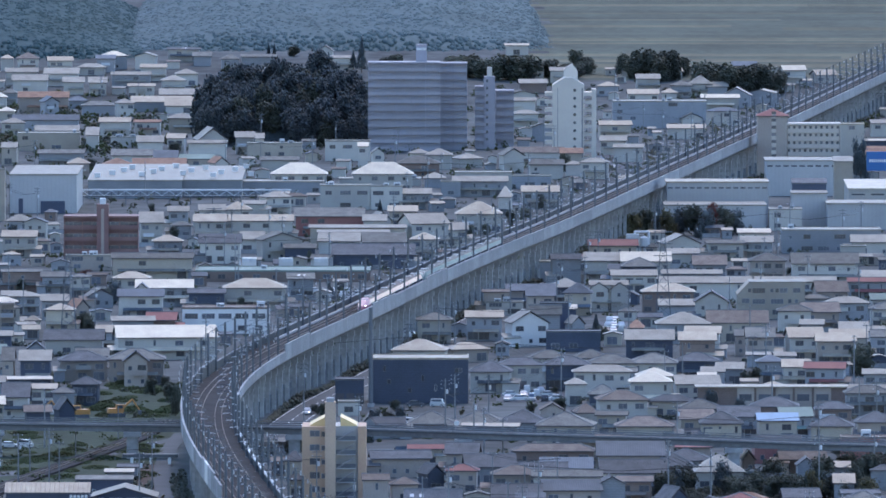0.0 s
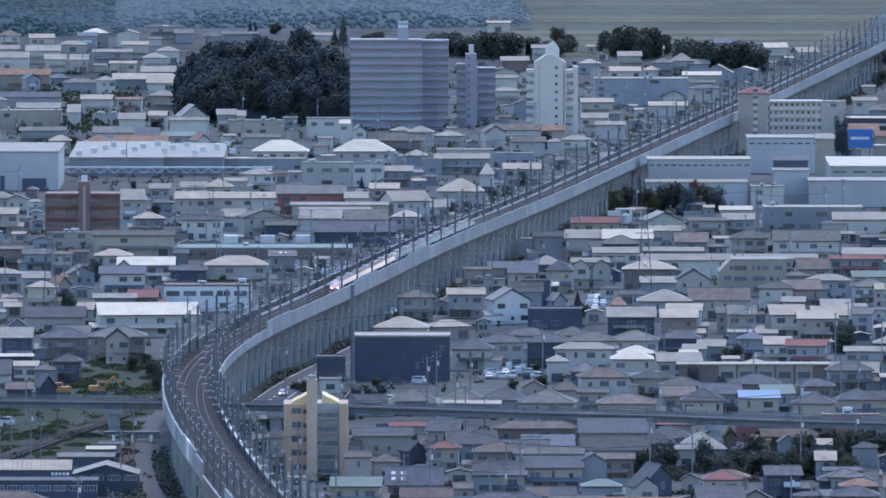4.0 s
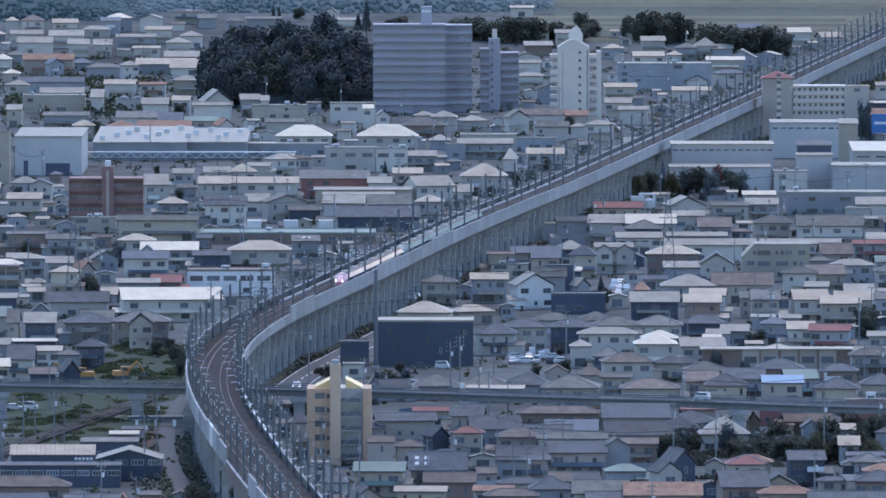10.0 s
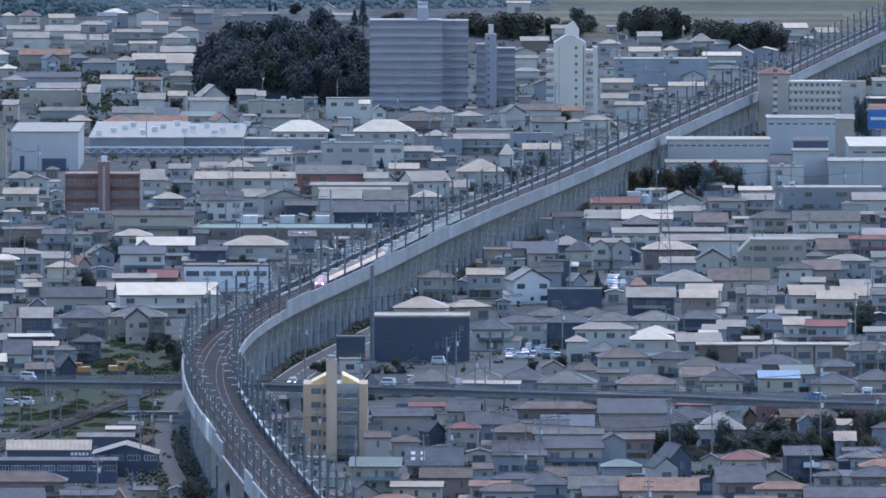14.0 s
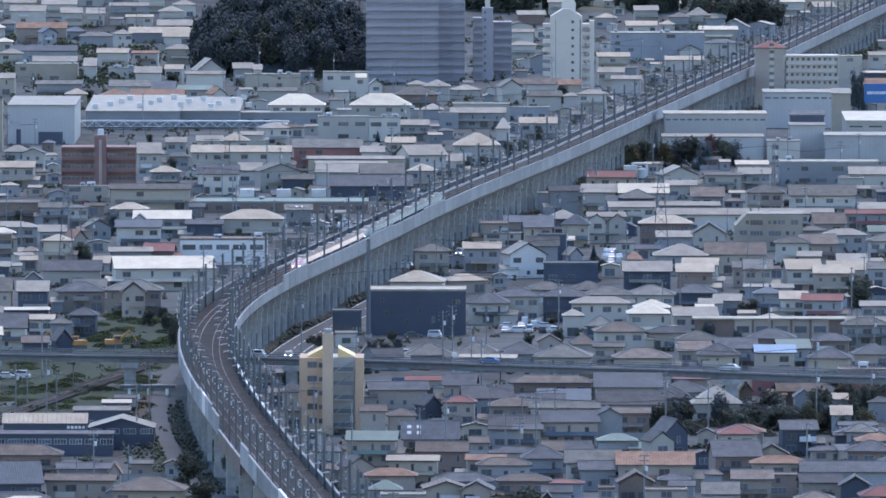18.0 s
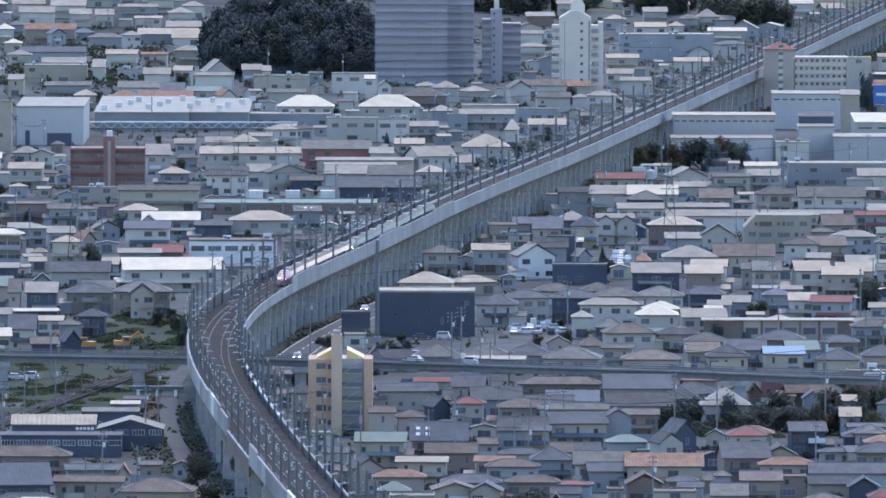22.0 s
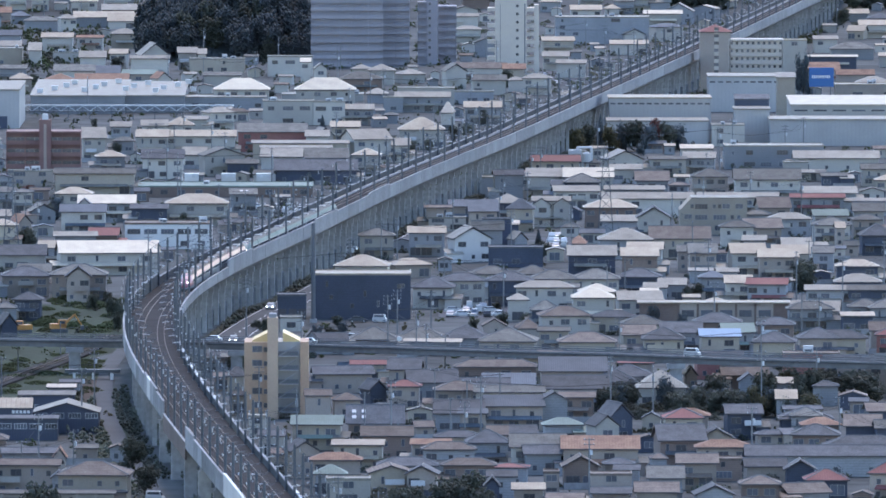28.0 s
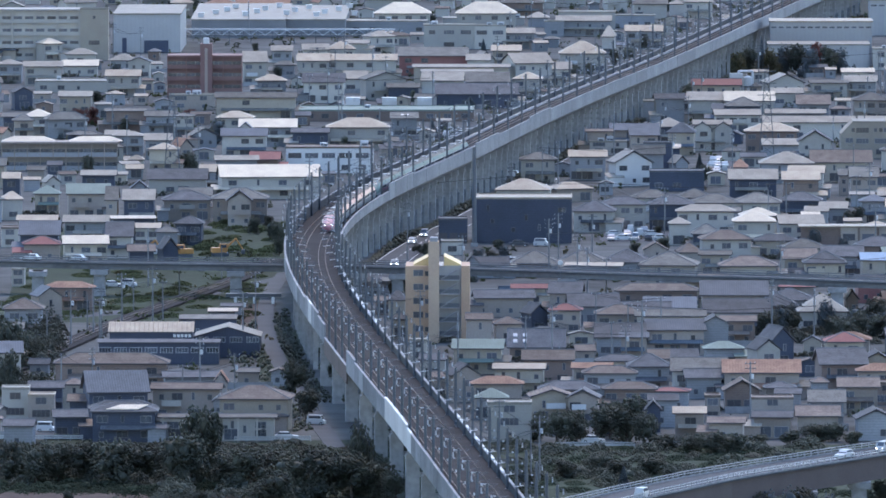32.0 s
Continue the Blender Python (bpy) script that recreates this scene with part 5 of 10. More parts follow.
block(2.5, 3739.6, 6.4, 7.0, 5.1, 1, 0, "S", "g")
house("r", -9.2, 3651.9, 11.6, 7.7, 5, 1.61, 2, "S", "g")
house("r", 12.0, 3742.1, 18.3, 7.9, 5, 1.65, 0, "S", "g")
block(28.5, 3802.2, 13.9, 8.3, 4.3, 1, 0, "S", "g")
house("h", 19.1, 3604.4, 4.4, 13.0, 6, 3.22, -3, "S", "w")
house("h", -62.7, 3541.3, 9.0, 9.0, 5, 2.38, 3, "T", "w")
house("r", -55.7, 3445.4, 22.7, 8.6, 6, 1.81, 0, "T", "w")
house("r", -69.5, 3441.8, 10.1, 10.0, 6, 2.11, -3, "T", "w")
house("r", -34.1, 3474.6, 21.4, 11.6, 6, 2.43, 0, "G", "r")
house("r", -80.3, 3508.0, 6.8, 7.3, 6, 1.54, 0, "S", "g")
house("r", -70.6, 3537.5, 8.6, 8.1, 5, 1.71, 2, "S", "w")
house("r", -59.1, 3602.0, 7.9, 6.0, 4, 1.09, -3, "S", "w")
house("r", -86.0, 3413.1, 7.5, 13.0, 7, 3.01, 3, "S", "w")
house("h", -78.3, 3459.4, 6.8, 6.0, 4, 1.21, 0, "G", "g")
house("r", -20.5, 3466.9, 7.6, 8.7, 5, 1.82, 0, "S", "w")
house("f", -18.0, 3474.2, 5.6, 8.4, 5, 2.37, 15, "S", "w")
house("r", -12.3, 3529.9, 9.5, 8.1, 5, 1.70, 0, "T", "c")
house("r", -25.1, 3402.5, 29.0, 6.0, 6, 0.85, 0, "S", "c")
house("r", -26.3, 3395.6, 21.5, 6.0, 5, 0.68, 0, "S", "w")
house("r", -30.2, 3361.3, 13.1, 11.2, 4, 2.35, -4, "S", "w")
house("r", -16.8, 3313.1, 12.9, 12.4, 6, 2.60, 2, "G", "k")
house("r", -63.8, 3309.8, 12.6, 11.7, 6, 2.45, 0, "D", "w")
house("f", -46.1, 3326.6, 12.7, 12.0, 6, 2.27, 10, "G", "w")
house("r", -55.3, 3371.6, 7.4, 10.5, 4, 2.21, 5, "S", "w")
house("h", -79.4, 3340.6, 9.3, 8.3, 5, 1.75, 3, "T", "g")
house("r", -3.6, 3406.0, 12.5, 13.0, 7, 2.84, 20, "S", "w")
house("h", -5.7, 3329.9, 8.8, 8.8, 6, 1.89, -4, "T", "w")
house("h", 10.8, 3489.4, 14.5, 13.0, 6, 3.61, 0, "T", "w")
house("r", 1.8, 3409.6, 11.6, 9.9, 5, 2.09, 3, "S", "w")
house("r", -41.1, 3321.0, 9.7, 6.0, 4, 1.15, 0, "G", "k")
house("r", -19.8, 3281.6, 24.0, 13.0, 4, 2.87, 0, "D", "k")
house("r", 32.6, 3971.7, 18.4, 9.2, 5, 1.94, 0, "B", "w")
house("f", 24.1, 3923.4, 7.9, 10.5, 6, 2.68, 10, "G", "w")
house("r", 43.8, 3942.3, 8.3, 8.3, 6, 1.75, 2, "O", "c")
house("r", 34.7, 3873.8, 12.3, 8.2, 5, 1.71, 3, "G", "w")
block(37.2, 3751.9, 6.4, 7.0, 3.3, 1, 0, "S", "w")
house("h", 43.9, 3897.9, 5.7, 6.0, 4, 1.20, 0, "S", "w")
house("r", 64.3, 4015.2, 10.8, 6.0, 5, 1.25, -3, "S", "w")
house("r", 59.8, 4074.7, 9.9, 8.6, 5, 1.81, -4, "S", "w")
house("r", 61.1, 3782.5, 9.2, 6.4, 4, 1.34, 3, "S", "g")
house("r", 90.7, 3371.0, 10.0, 6.0, 6, 1.17, 2, "W", "w")
house("f", 69.1, 3327.1, 11.1, 12.0, 5, 2.60, 10, "S", "w")
house("r", 81.3, 3327.6, 11.4, 6.0, 5, 0.82, 3, "G", "w")
house("r", 90.4, 3333.8, 9.8, 8.3, 5, 1.74, -3, "S", "g")
block(113.2, 3369.3, 28.8, 17.3, 6.9, 2, 0, "S", "g")
house("r", 48.4, 3293.2, 14.5, 8.2, 6, 1.72, 0, "R", "c")
block(56.3, 3386.1, 5.0, 7.0, 4.5, 1, 0, "S", "w")
house("r", 68.3, 3288.1, 9.6, 6.8, 4, 1.43, 3, "S", "w")
house("r", 77.9, 3791.1, 9.2, 9.6, 4, 2.01, 0, "T", "t")
block(-21.4, 2621.7, 4.9, 7.0, 3.2, 1, 0, "S", "w")
house("r", -122.7, 3346.9, 10.6, 8.3, 6, 1.75, -3, "T", "w")
house("r", -114.6, 3147.8, 11.5, 6.0, 6, 0.61, 3, "G", "b")
house("r", -104.8, 3140.3, 9.2, 6.5, 5, 1.36, 0, "G", "g")
house("h", -97.9, 3120.8, 6.4, 6.0, 6, 0.75, 3, "G", "w")
block(-100.3, 3272.1, 12.9, 7.8, 4.3, 2, 0, "S", "t")
house("r", -81.0, 3222.0, 23.1, 6.7, 6, 1.40, 0, "G", "c")
house("h", -84.1, 3112.0, 10.6, 8.3, 6, 1.75, -3, "T", "w")
house("r", -74.3, 3081.7, 15.8, 10.2, 5, 2.13, 0, "W", "g")
house("r", -79.0, 3020.3, 12.5, 8.7, 6, 1.82, 0, "N", "w")
house("f", -78.9, 3029.3, 4.7, 6.0, 7, 2.07, 0, "N", "w")
house("r", -78.8, 2941.5, 11.5, 6.0, 4, 1.12, 3, "S", "g")
house("r", -71.9, 2944.1, 8.2, 9.0, 4, 1.90, -3, "R", "b")
_wb = block(-55.5, 2954.0, 22.2, 13.3, 6.6, 2, 0, "B", "p", label="white two-storey building with window bands and a brown roof", windows=False)
for i in range(5):
    part("window", WINDOWS["strip"], _wb, at=pose(-8.8 + i * 4.3, -6.65, 3.9))
    if i != 2:
        part("window", WINDOWS["wide"], _wb, at=pose(-8.8 + i * 4.3, -6.65, 0.9))
house("r", -67.7, 2838.9, 25.2, 13.0, 5.5, 2.80, 6, "W", "w")
house("h", -110.8, 2965.6, 5.2, 6.7, 6, 1.40, 5, "G", "w")
house("h", -98.2, 2955.0, 7.9, 7.3, 6, 1.53, -4, "T", "c")
house("r", -101.3, 3016.9, 7.7, 8.1, 5, 1.69, 2, "S", "g")
house("r", -113.1, 3044.7, 6.7, 6.0, 5, 1.17, 2, "S", "g")
house("f", -92.8, 2984.2, 4.0, 6.9, 5, 2.33, 25, "O", "t")
house("r", -82.8, 2870.0, 7.7, 8.2, 5, 1.72, -4, "T", "g")
house("r", -91.2, 2855.5, 15.2, 11.1, 4, 2.32, 0, "D", "w")
house("h", -85.5, 2750.4, 12.1, 10.1, 5, 2.11, 3, "D", "t")
house("r", -84.1, 2768.9, 8.4, 8.4, 5, 1.77, 0, "G", "t")
house("r", -96.5, 2733.3, 8.0, 11.1, 6, 2.33, 0, "S", "k")
house("r", -102.9, 2733.3, 3.3, 13.0, 6, 2.94, 0, "G", "t")
house("f", -72.5, 2728.8, 6.5, 7.2, 6, 2.66, 2, "D", "t")
house("h", -72.7, 2737.9, 13.9, 11.1, 6, 2.33, 0, "G", "t")
house("f", -99.1, 2814.4, 4.8, 6.0, 4, 2.06, 2, "N", "g")
house("h", -49.9, 3062.6, 17.3, 11.3, 6, 2.38, 0, "T", "w")
block(-44.5, 3210.4, 48.5, 24.0, 3.1, 1, 0, "E", "b")
house("r", -62.5, 3056.0, 10.4, 6.0, 5, 1.03, 0, "D", "k")
house("h", -2.2, 2907.8, 9.5, 8.3, 6, 1.75, 0, "G", "w")
house("h", -5.8, 2722.9, 13.3, 11.6, 9, 2.44, -4, "T", "w")
house("h", 1.7, 3113.7, 10.6, 6.0, 5, 1.06, 0, "G", "g")
block(36.3, 3210.4, 18.9, 11.4, 5.6, 2, 0, "S", "g")
house("r", 34.2, 3195.6, 8.9, 6.6, 7, 1.39, 5, "D", "g")
house("r", 43.8, 3206.3, 10.6, 10.6, 6, 2.23, -4, "S", "w")
house("r", 56.2, 3203.1, 14.4, 11.9, 6, 2.50, 0, "W", "w")
house("h", 54.1, 3175.2, 10.2, 10.2, 6, 2.21, 2, "G", "k")
house("r", 52.0, 3146.3, 13.0, 7.1, 5, 1.50, 3, "S", "w")
house("r", 49.4, 3179.7, 8.5, 6.6, 5, 1.38, -3, "N", "g")
house("h", 32.8, 3084.6, 9.0, 9.0, 5, 2.32, 2, "S", "k")
house("r", 23.3, 3067.4, 13.5, 8.2, 5, 1.72, 2, "N", "t")
house("r", 25.6, 3023.0, 8.1, 8.1, 6, 1.70, 3, "N", "t")
house("h", 35.2, 3037.0, 7.9, 7.9, 6, 2.60, -4, "N", "c")
house("f", 41.2, 3056.8, 5.4, 6.0, 6, 1.94, 0, "S", "w")
house("f", 46.7, 3056.8, 5.1, 6.0, 6, 1.94, 3, "S", "w")
house("r", 43.8, 3057.7, 10.6, 6.0, 7, 1.18, 0, "S", "w")
house("h", 59.2, 3042.7, 14.5, 10.0, 6, 2.10, 0, "T", "b")
house("r", 14.0, 3042.7, 7.7, 6.0, 6, 0.58, 0, "B", "t")
block(16.2, 3038.4, 9.8, 7.0, 3.6, 2, 0, "S", "w")
house("r", 10.4, 2920.7, 10.0, 7.8, 6, 1.63, 0, "T", "g")
house("r", 32.8, 2960.3, 3.2, 6.0, 6, 0.99, 0, "W", "k")
house("f", 34.4, 2926.0, 4.0, 6.0, 4, 2.14, 20, "S", "g")
house("r", 50.7, 2837.9, 12.5, 11.0, 5, 2.31, 0, "S", "k")
house("h", 48.7, 2926.0, 4.3, 9.0, 3, 1.89, -3, "O", "b")
house("h", 60.4, 2907.9, 14.2, 13.0, 5, 2.75, 0, "S", "g")
house("h", 10.9, 2705.3, 10.2, 10.2, 5, 2.33, -4, "D", "w")
house("h", 18.3, 2715.2, 11.3, 7.7, 6, 1.62, 5, "D", "w")
house("h", 25.4, 2742.5, 10.3, 8.4, 6, 1.75, 5, "G", "w")
house("h", 29.3, 2715.7, 11.3, 9.4, 6, 1.97, 0, "D", "k")
house("h", 35.2, 2742.5, 9.4, 8.9, 6, 1.87, 2, "G", "w")
house("h", 39.6, 2722.0, 11.7, 9.4, 6, 1.97, 0, "G", "w")
house("h", 37.0, 2688.5, 14.2, 7.1, 6, 1.49, 0, "S", "w")
house("h", 49.6, 2722.4, 11.8, 10.5, 6, 2.20, 0, "G", "w")
house("h", 49.2, 2671.0, 9.0, 8.6, 6, 1.82, 3, "W", "c")
house("h", 90.0, 3206.3, 10.8, 9.9, 6, 2.09, 0, "G", "t")
house("r", 73.9, 3204.4, 9.8, 11.9, 5, 2.50, 0, "B", "g")
house("r", 105.4, 3190.7, 19.0, 13.0, 6, 2.77, 0, "G", "w")
house("f", 106.2, 3198.2, 5.8, 8.6, 5, 2.18, 15, "G", "w")
house("r", 68.3, 3175.0, 17.0, 6.0, 4, 1.08, 0, "S", "g")
house("r", 70.4, 3107.8, 25.3, 7.7, 5, 1.61, 0, "S", "w")
house("r", 94.9, 3113.7, 22.3, 6.4, 5, 1.35, 0, "S", "w")
house("r", 103.2, 3061.7, 9.0, 12.6, 5, 2.65, 5, "B", "t")
house("r", 116.3, 3113.7, 15.2, 6.0, 5, 1.06, 0, "R", "g")
house("h", 97.3, 3028.0, 8.1, 6.0, 5, 1.02, 2, "G", "g")
house("f", 69.5, 2992.7, 9.3, 10.3, 6, 2.92, 0, "D", "w")
house("r", 74.2, 2913.1, 15.9, 13.0, 5, 2.90, 0, "B", "c")
house("r", 97.0, 2962.7, 10.1, 10.9, 5, 2.30, 5, "B", "t")
house("h", 105.1, 3005.9, 12.0, 7.4, 5, 1.56, 2, "S", "g")
house("r", 63.1, 3013.6, 14.3, 7.4, 4, 1.56, 0, "S", "g")
house("r", 63.8, 2847.2, 9.3, 8.1, 6, 1.71, -4, "T", "w")
house("r", 62.0, 2817.9, 9.6, 9.2, 6, 1.93, 0, "T", "b")
house("r", 77.7, 2830.0, 7.5, 11.0, 6, 2.30, 0, "G", "t")
house("r", 73.4, 2855.1, 3.1, 7.0, 5, 1.47, 0, "G", "t")
house("r", 89.0, 2830.0, 9.2, 11.0, 6, 2.30, 5, "T", "w")
house("r", 99.2, 2827.6, 9.7, 9.8, 6, 2.06, 0, "T", "w")
house("r", 95.6, 2813.0, 10.3, 9.2, 6, 1.93, 0, "T", "t")
house("r", 92.6, 2905.4, 6.4, 6.0, 5, 1.25, -4, "S", "g")
house("r", 102.2, 2875.0, 7.7, 10.6, 5, 2.22, 0, "S", "g")
house("h", 60.1, 2748.1, 10.7, 8.9, 5, 1.88, -4, "D", "k")
house("r", 67.7, 2733.3, 7.1, 7.2, 4, 1.51, -4, "S", "g")
house("r", 76.6, 2808.0, 6.3, 6.0, 3, 0.64, 0, "S", "g")
house("r", 83.0, 2803.3, 5.7, 6.0, 3, 0.92, 3, "S", "g")
house("r", 63.5, 2722.1, 6.0, 6.0, 4, 1.14, -3, "S", "g")
house("h", 89.7, 2949.6, 9.4, 7.3, 6, 1.52, 0, "G", "w")
house("r", 107.9, 2850.2, 5.6, 7.6, 5, 1.59, -4, "G", "g")
house("r", -95.7, 2676.8, 10.7, 6.0, 5, 0.60, 5, "W", "k")
house("h", -82.4, 2657.4, 6.9, 6.9, 5, 1.60, -4, "D", "k")
house("r", -96.5, 2609.1, 6.6, 13.0, 5, 3.02, 0, "D", "w")
house("r", -90.1, 2572.4, 6.5, 6.7, 4, 1.41, 5, "B", "k")
house("f", -83.8, 2578.4, 4.2, 6.2, 4, 2.77, 15, "D", "k")
house("h", -86.2, 2625.7, 5.4, 6.0, 5, 1.22, 3, "G", "g")
house("r", -91.3, 2640.4, 6.4, 6.0, 5, 1.10, -3, "T", "w")
house("h", -31.3, 2410.0, 4.2, 8.7, 4, 1.82, -3, "D", "c")
house("r", -8.7, 2417.0, 13.1, 7.2, 4, 1.52, 5, "D", "c")
house("f", -16.2, 2531.2, 3.2, 6.0, 4, 1.98, 3, "G", "g")
house("r", -12.0, 2541.1, 8.1, 7.7, 3, 1.61, 3, "D", "g")
house("r", -3.7, 2447.3, 7.9, 6.0, 4, 0.87, 0, "R", "c")
house("h", -7.6, 2338.7, 6.3, 6.3, 4, 1.37, 5, "B", "c")
house("f", -1.3, 2368.8, 4.2, 7.0, 4, 2.08, 20, "D", "k")
house("r", -5.3, 2457.0, 9.6, 6.0, 3, 0.76, 3, "N", "g")
house("r", -13.5, 2322.9, 5.7, 6.0, 6, 1.15, 2, "B", "t")
house("r", 3.8, 2416.2, 7.4, 10.1, 5, 2.13, -4, "G", "t")
house("r", 9.9, 2390.9, 11.0, 11.4, 4, 2.40, 3, "D", "g")
house("h", 23.2, 2425.1, 17.9, 6.8, 5, 1.42, 0, "B", "c")
house("r", 25.5, 2385.8, 11.3, 10.0, 4, 2.10, 0, "N", "g")
house("r", 20.6, 2369.3, 10.2, 6.1, 5, 1.29, 0, "G", "c")
house("h", 3.7, 2364.3, 7.3, 6.1, 5, 1.28, -3, "R", "t")
house("h", 14.9, 2352.5, 10.6, 8.4, 5, 1.77, 0, "G", "w")
house("r", 25.2, 2347.4, 14.7, 6.1, 5, 1.27, 0, "G", "w")
house("r", 25.9, 2306.4, 12.2, 9.6, 5, 2.02, 5, "N", "c")
house("f", 33.8, 2309.9, 5.9, 6.4, 6, 1.69, 5, "D", "c")
house("r", 38.9, 2395.9, 14.4, 12.9, 6, 2.71, 0, "N", "w")
house("h", 35.4, 2442.3, 12.2, 6.3, 6, 1.33, 5, "B", "c")
house("r", 38.8, 2357.5, 14.0, 11.7, 5, 2.46, 0, "G", "w")
house("r", 14.7, 2299.9, 10.5, 11.9, 4, 2.49, 0, "G", "c")
house("r", 38.7, 2332.5, 7.7, 6.0, 5, 1.04, 0, "B", "c")
house("h", 40.4, 2582.7, 11.8, 9.4, 6, 1.97, 5, "B", "w")
house("h", 31.9, 2552.6, 5.5, 9.2, 5, 1.94, 5, "B", "w")
house("r", 37.0, 2544.7, 7.4, 6.0, 5, 0.80, -4, "G", "c")
house("h", 44.0, 2521.6, 13.2, 9.6, 4, 2.02, 0, "B", "c")
house("h", 36.2, 2619.4, 7.0, 7.0, 5, 2.08, 0, "G", "k")
house("h", 30.6, 2657.4, 5.2, 6.4, 5, 1.35, 2, "S", "w")
house("h", -2.6, 2546.0, 10.6, 11.0, 3, 2.5, 0, "G", "b")
house("h", 7.7, 2548.5, 11.8, 11.3, 3, 2.4, -4, "G", "g")
house("h", 17.4, 2550.0, 10.8, 11.4, 3, 2.5, -3, "D", "g")
tree(-15.5, 2600.0, 3.2, 1.8, "dark")
tree(-12.2, 2598.0, 3.0, 1.7, "leaf")
tree(-9.6, 2602.0, 3.7, 1.6, "dark")
house("h", 26.2, 2508.0, 13.1, 12.6, 5, 2.64, -4, "G", "c")
house("f", 24.2, 2562.5, 5.6, 6.2, 5, 1.62, 2, "B", "t")
house("h", 47.6, 2649.4, 10.2, 10.2, 6, 2.26, 0, "W", "w")
house("r", 10.3, 2537.2, 13.0, 6.0, 3, 0.67, -4, "T", "g")
house("r", 58.7, 2657.4, 10.8, 9.1, 5, 1.92, 5, "S", "w")
house("r", 61.2, 2679.0, 4.6, 6.5, 5, 1.37, 0, "W", "w")
house("h", 57.2, 2566.5, 10.3, 9.3, 5, 1.95, 2, "G", "w")
house("r", 55.7, 2531.1, 8.1, 9.7, 5, 2.03, 5, "B", "c")
house("h", 60.6, 2515.6, 9.8, 9.8, 5, 2.38, 0, "D", "c")
house("r", 65.0, 2538.8, 9.7, 10.2, 5, 2.14, 0, "D", "g")
house("r", 73.2, 2525.2, 9.4, 7.6, 5, 1.60, 3, "L", "c")
house("h", 84.1, 2506.1, 9.8, 9.8, 5, 2.12, -4, "D", "c")
house("r", 77.7, 2538.8, 7.7, 9.2, 5, 1.93, 5, "E", "g")
house("h", 74.0, 2590.5, 11.4, 9.4, 4, 1.97, -4, "D", "b")
house("h", 86.6, 2566.5, 9.0, 7.2, 5, 1.52, -3, "D", "b")
house("r", 97.7, 2631.5, 11.6, 10.6, 4, 2.23, -4, "S", "w")
house("h", 94.4, 2519.5, 9.2, 9.2, 5, 2.15, 0, "D", "t")
house("r", 71.2, 2460.0, 10.8, 8.9, 4, 1.86, 3, "D", "r")
house("r", 75.8, 2428.4, 10.4, 7.8, 3, 1.63, 5, "B", "b")
house("r", 81.0, 2389.2, 6.8, 6.0, 4, 1.19, 0, "T", "g")
house("r", 81.3, 2342.0, 4.7, 8.4, 4, 1.76, 0, "T", "g")
house("f", 75.4, 2396.1, 4.4, 6.0, 4, 1.64, 2, "D", "c")
house("h", 47.4, 2392.7, 9.8, 9.8, 4, 2.58, 2, "D", "c")
house("h", 57.0, 2375.5, 10.7, 10.7, 4, 3.34, 3, "S", "w")
house("r", 53.2, 2452.7, 8.0, 6.0, 4, 0.63, 0, "R", "c")
house("h", 50.7, 2410.0, 11.1, 10.6, 4, 2.22, 0, "G", "c")
house("f", 64.4, 2428.4, 3.0, 6.0, 3, 1.90, 5, "T", "c")
block(90.3, 2448.2, 11.9, 7.2, 6.4, 1, 0, "B", "r")
house("h", 90.7, 2380.6, 5.8, 6.0, 4, 0.95, 0, "D", "g")
house("h", 60.0, 2293.5, 9.0, 6.8, 4, 1.43, -3, "O", "t")
house("f", 46.7, 2276.2, 5.2, 8.5, 5, 2.78, 20, "D", "k")
house("h", 82.9, 2279.4, 6.7, 6.7, 5, 1.54, -3, "G", "g")
house("r", 41.0, 2705.3, 9.2, 6.0, 5, 0.87, 0, "G", "g")
house("h", 51.7, 2610.8, 10.2, 6.3, 4, 1.33, 0, "D", "c")
house("r", -36.8, 2467.9, 5.1, 6.0, 3, 0.76, 0, "G", "g")
house("r", -32.7, 2486.2, 5.5, 6.0, 3, 0.77, 0, "G", "g")
house("r", -38.0, 2397.1, 4.7, 6.0, 3, 0.84, -3, "D", "g")
house("h", -29.6, 2352.0, 4.4, 6.0, 4, 1.17, 2, "G", "w")
house("r", -33.9, 2423.1, 4.7, 6.0, 3, 0.86, 0, "G", "c")
block(-25.4, 2290.0, 3.4, 7.0, 4.2, 2, 0, "S", "w")
house("r", -22.1, 2237.9, 5.5, 6.0, 4, 1.09, -3, "G", "w")
house("r", -20.0, 2190.6, 4.3, 6.0, 4, 1.05, -3, "B", "t")
house("h", -83.5, 2213.6, 22.4, 8.7, 5, 1.83, 0, "B", "c")
house("r", -78.8, 2127.1, 11.9, 13.0, 6, 3.64, 8, "N", "k")
house("f", -61.1, 2165.7, 2.9, 6.0, 5, 2.11, 0, "O", "t")
house("h", -88.3, 2160.0, 5.0, 6.0, 5, 1.03, 2, "T", "w")
house("r", -93.3, 2151.6, 7.0, 6.0, 5, 1.03, 0, "D", "k")
block(-98.5, 2140.3, 5.0, 7.0, 5.8, 2, 0, "S", "w")
block(-93.6, 2137.6, 4.8, 7.0, 4.7, 2, 0, "T", "t")
house("r", -94.9, 2073.0, 5.9, 6.0, 4, 1.07, -3, "D", "c")
house("r", -83.4, 2131.6, 10.4, 6.0, 4, 1.22, 0, "G", "k")
house("h", -76.8, 2099.6, 12.8, 6.6, 5, 1.38, 5, "D", "k")
house("r", -86.3, 2093.9, 6.6, 6.0, 4, 1.19, 5, "G", "k")
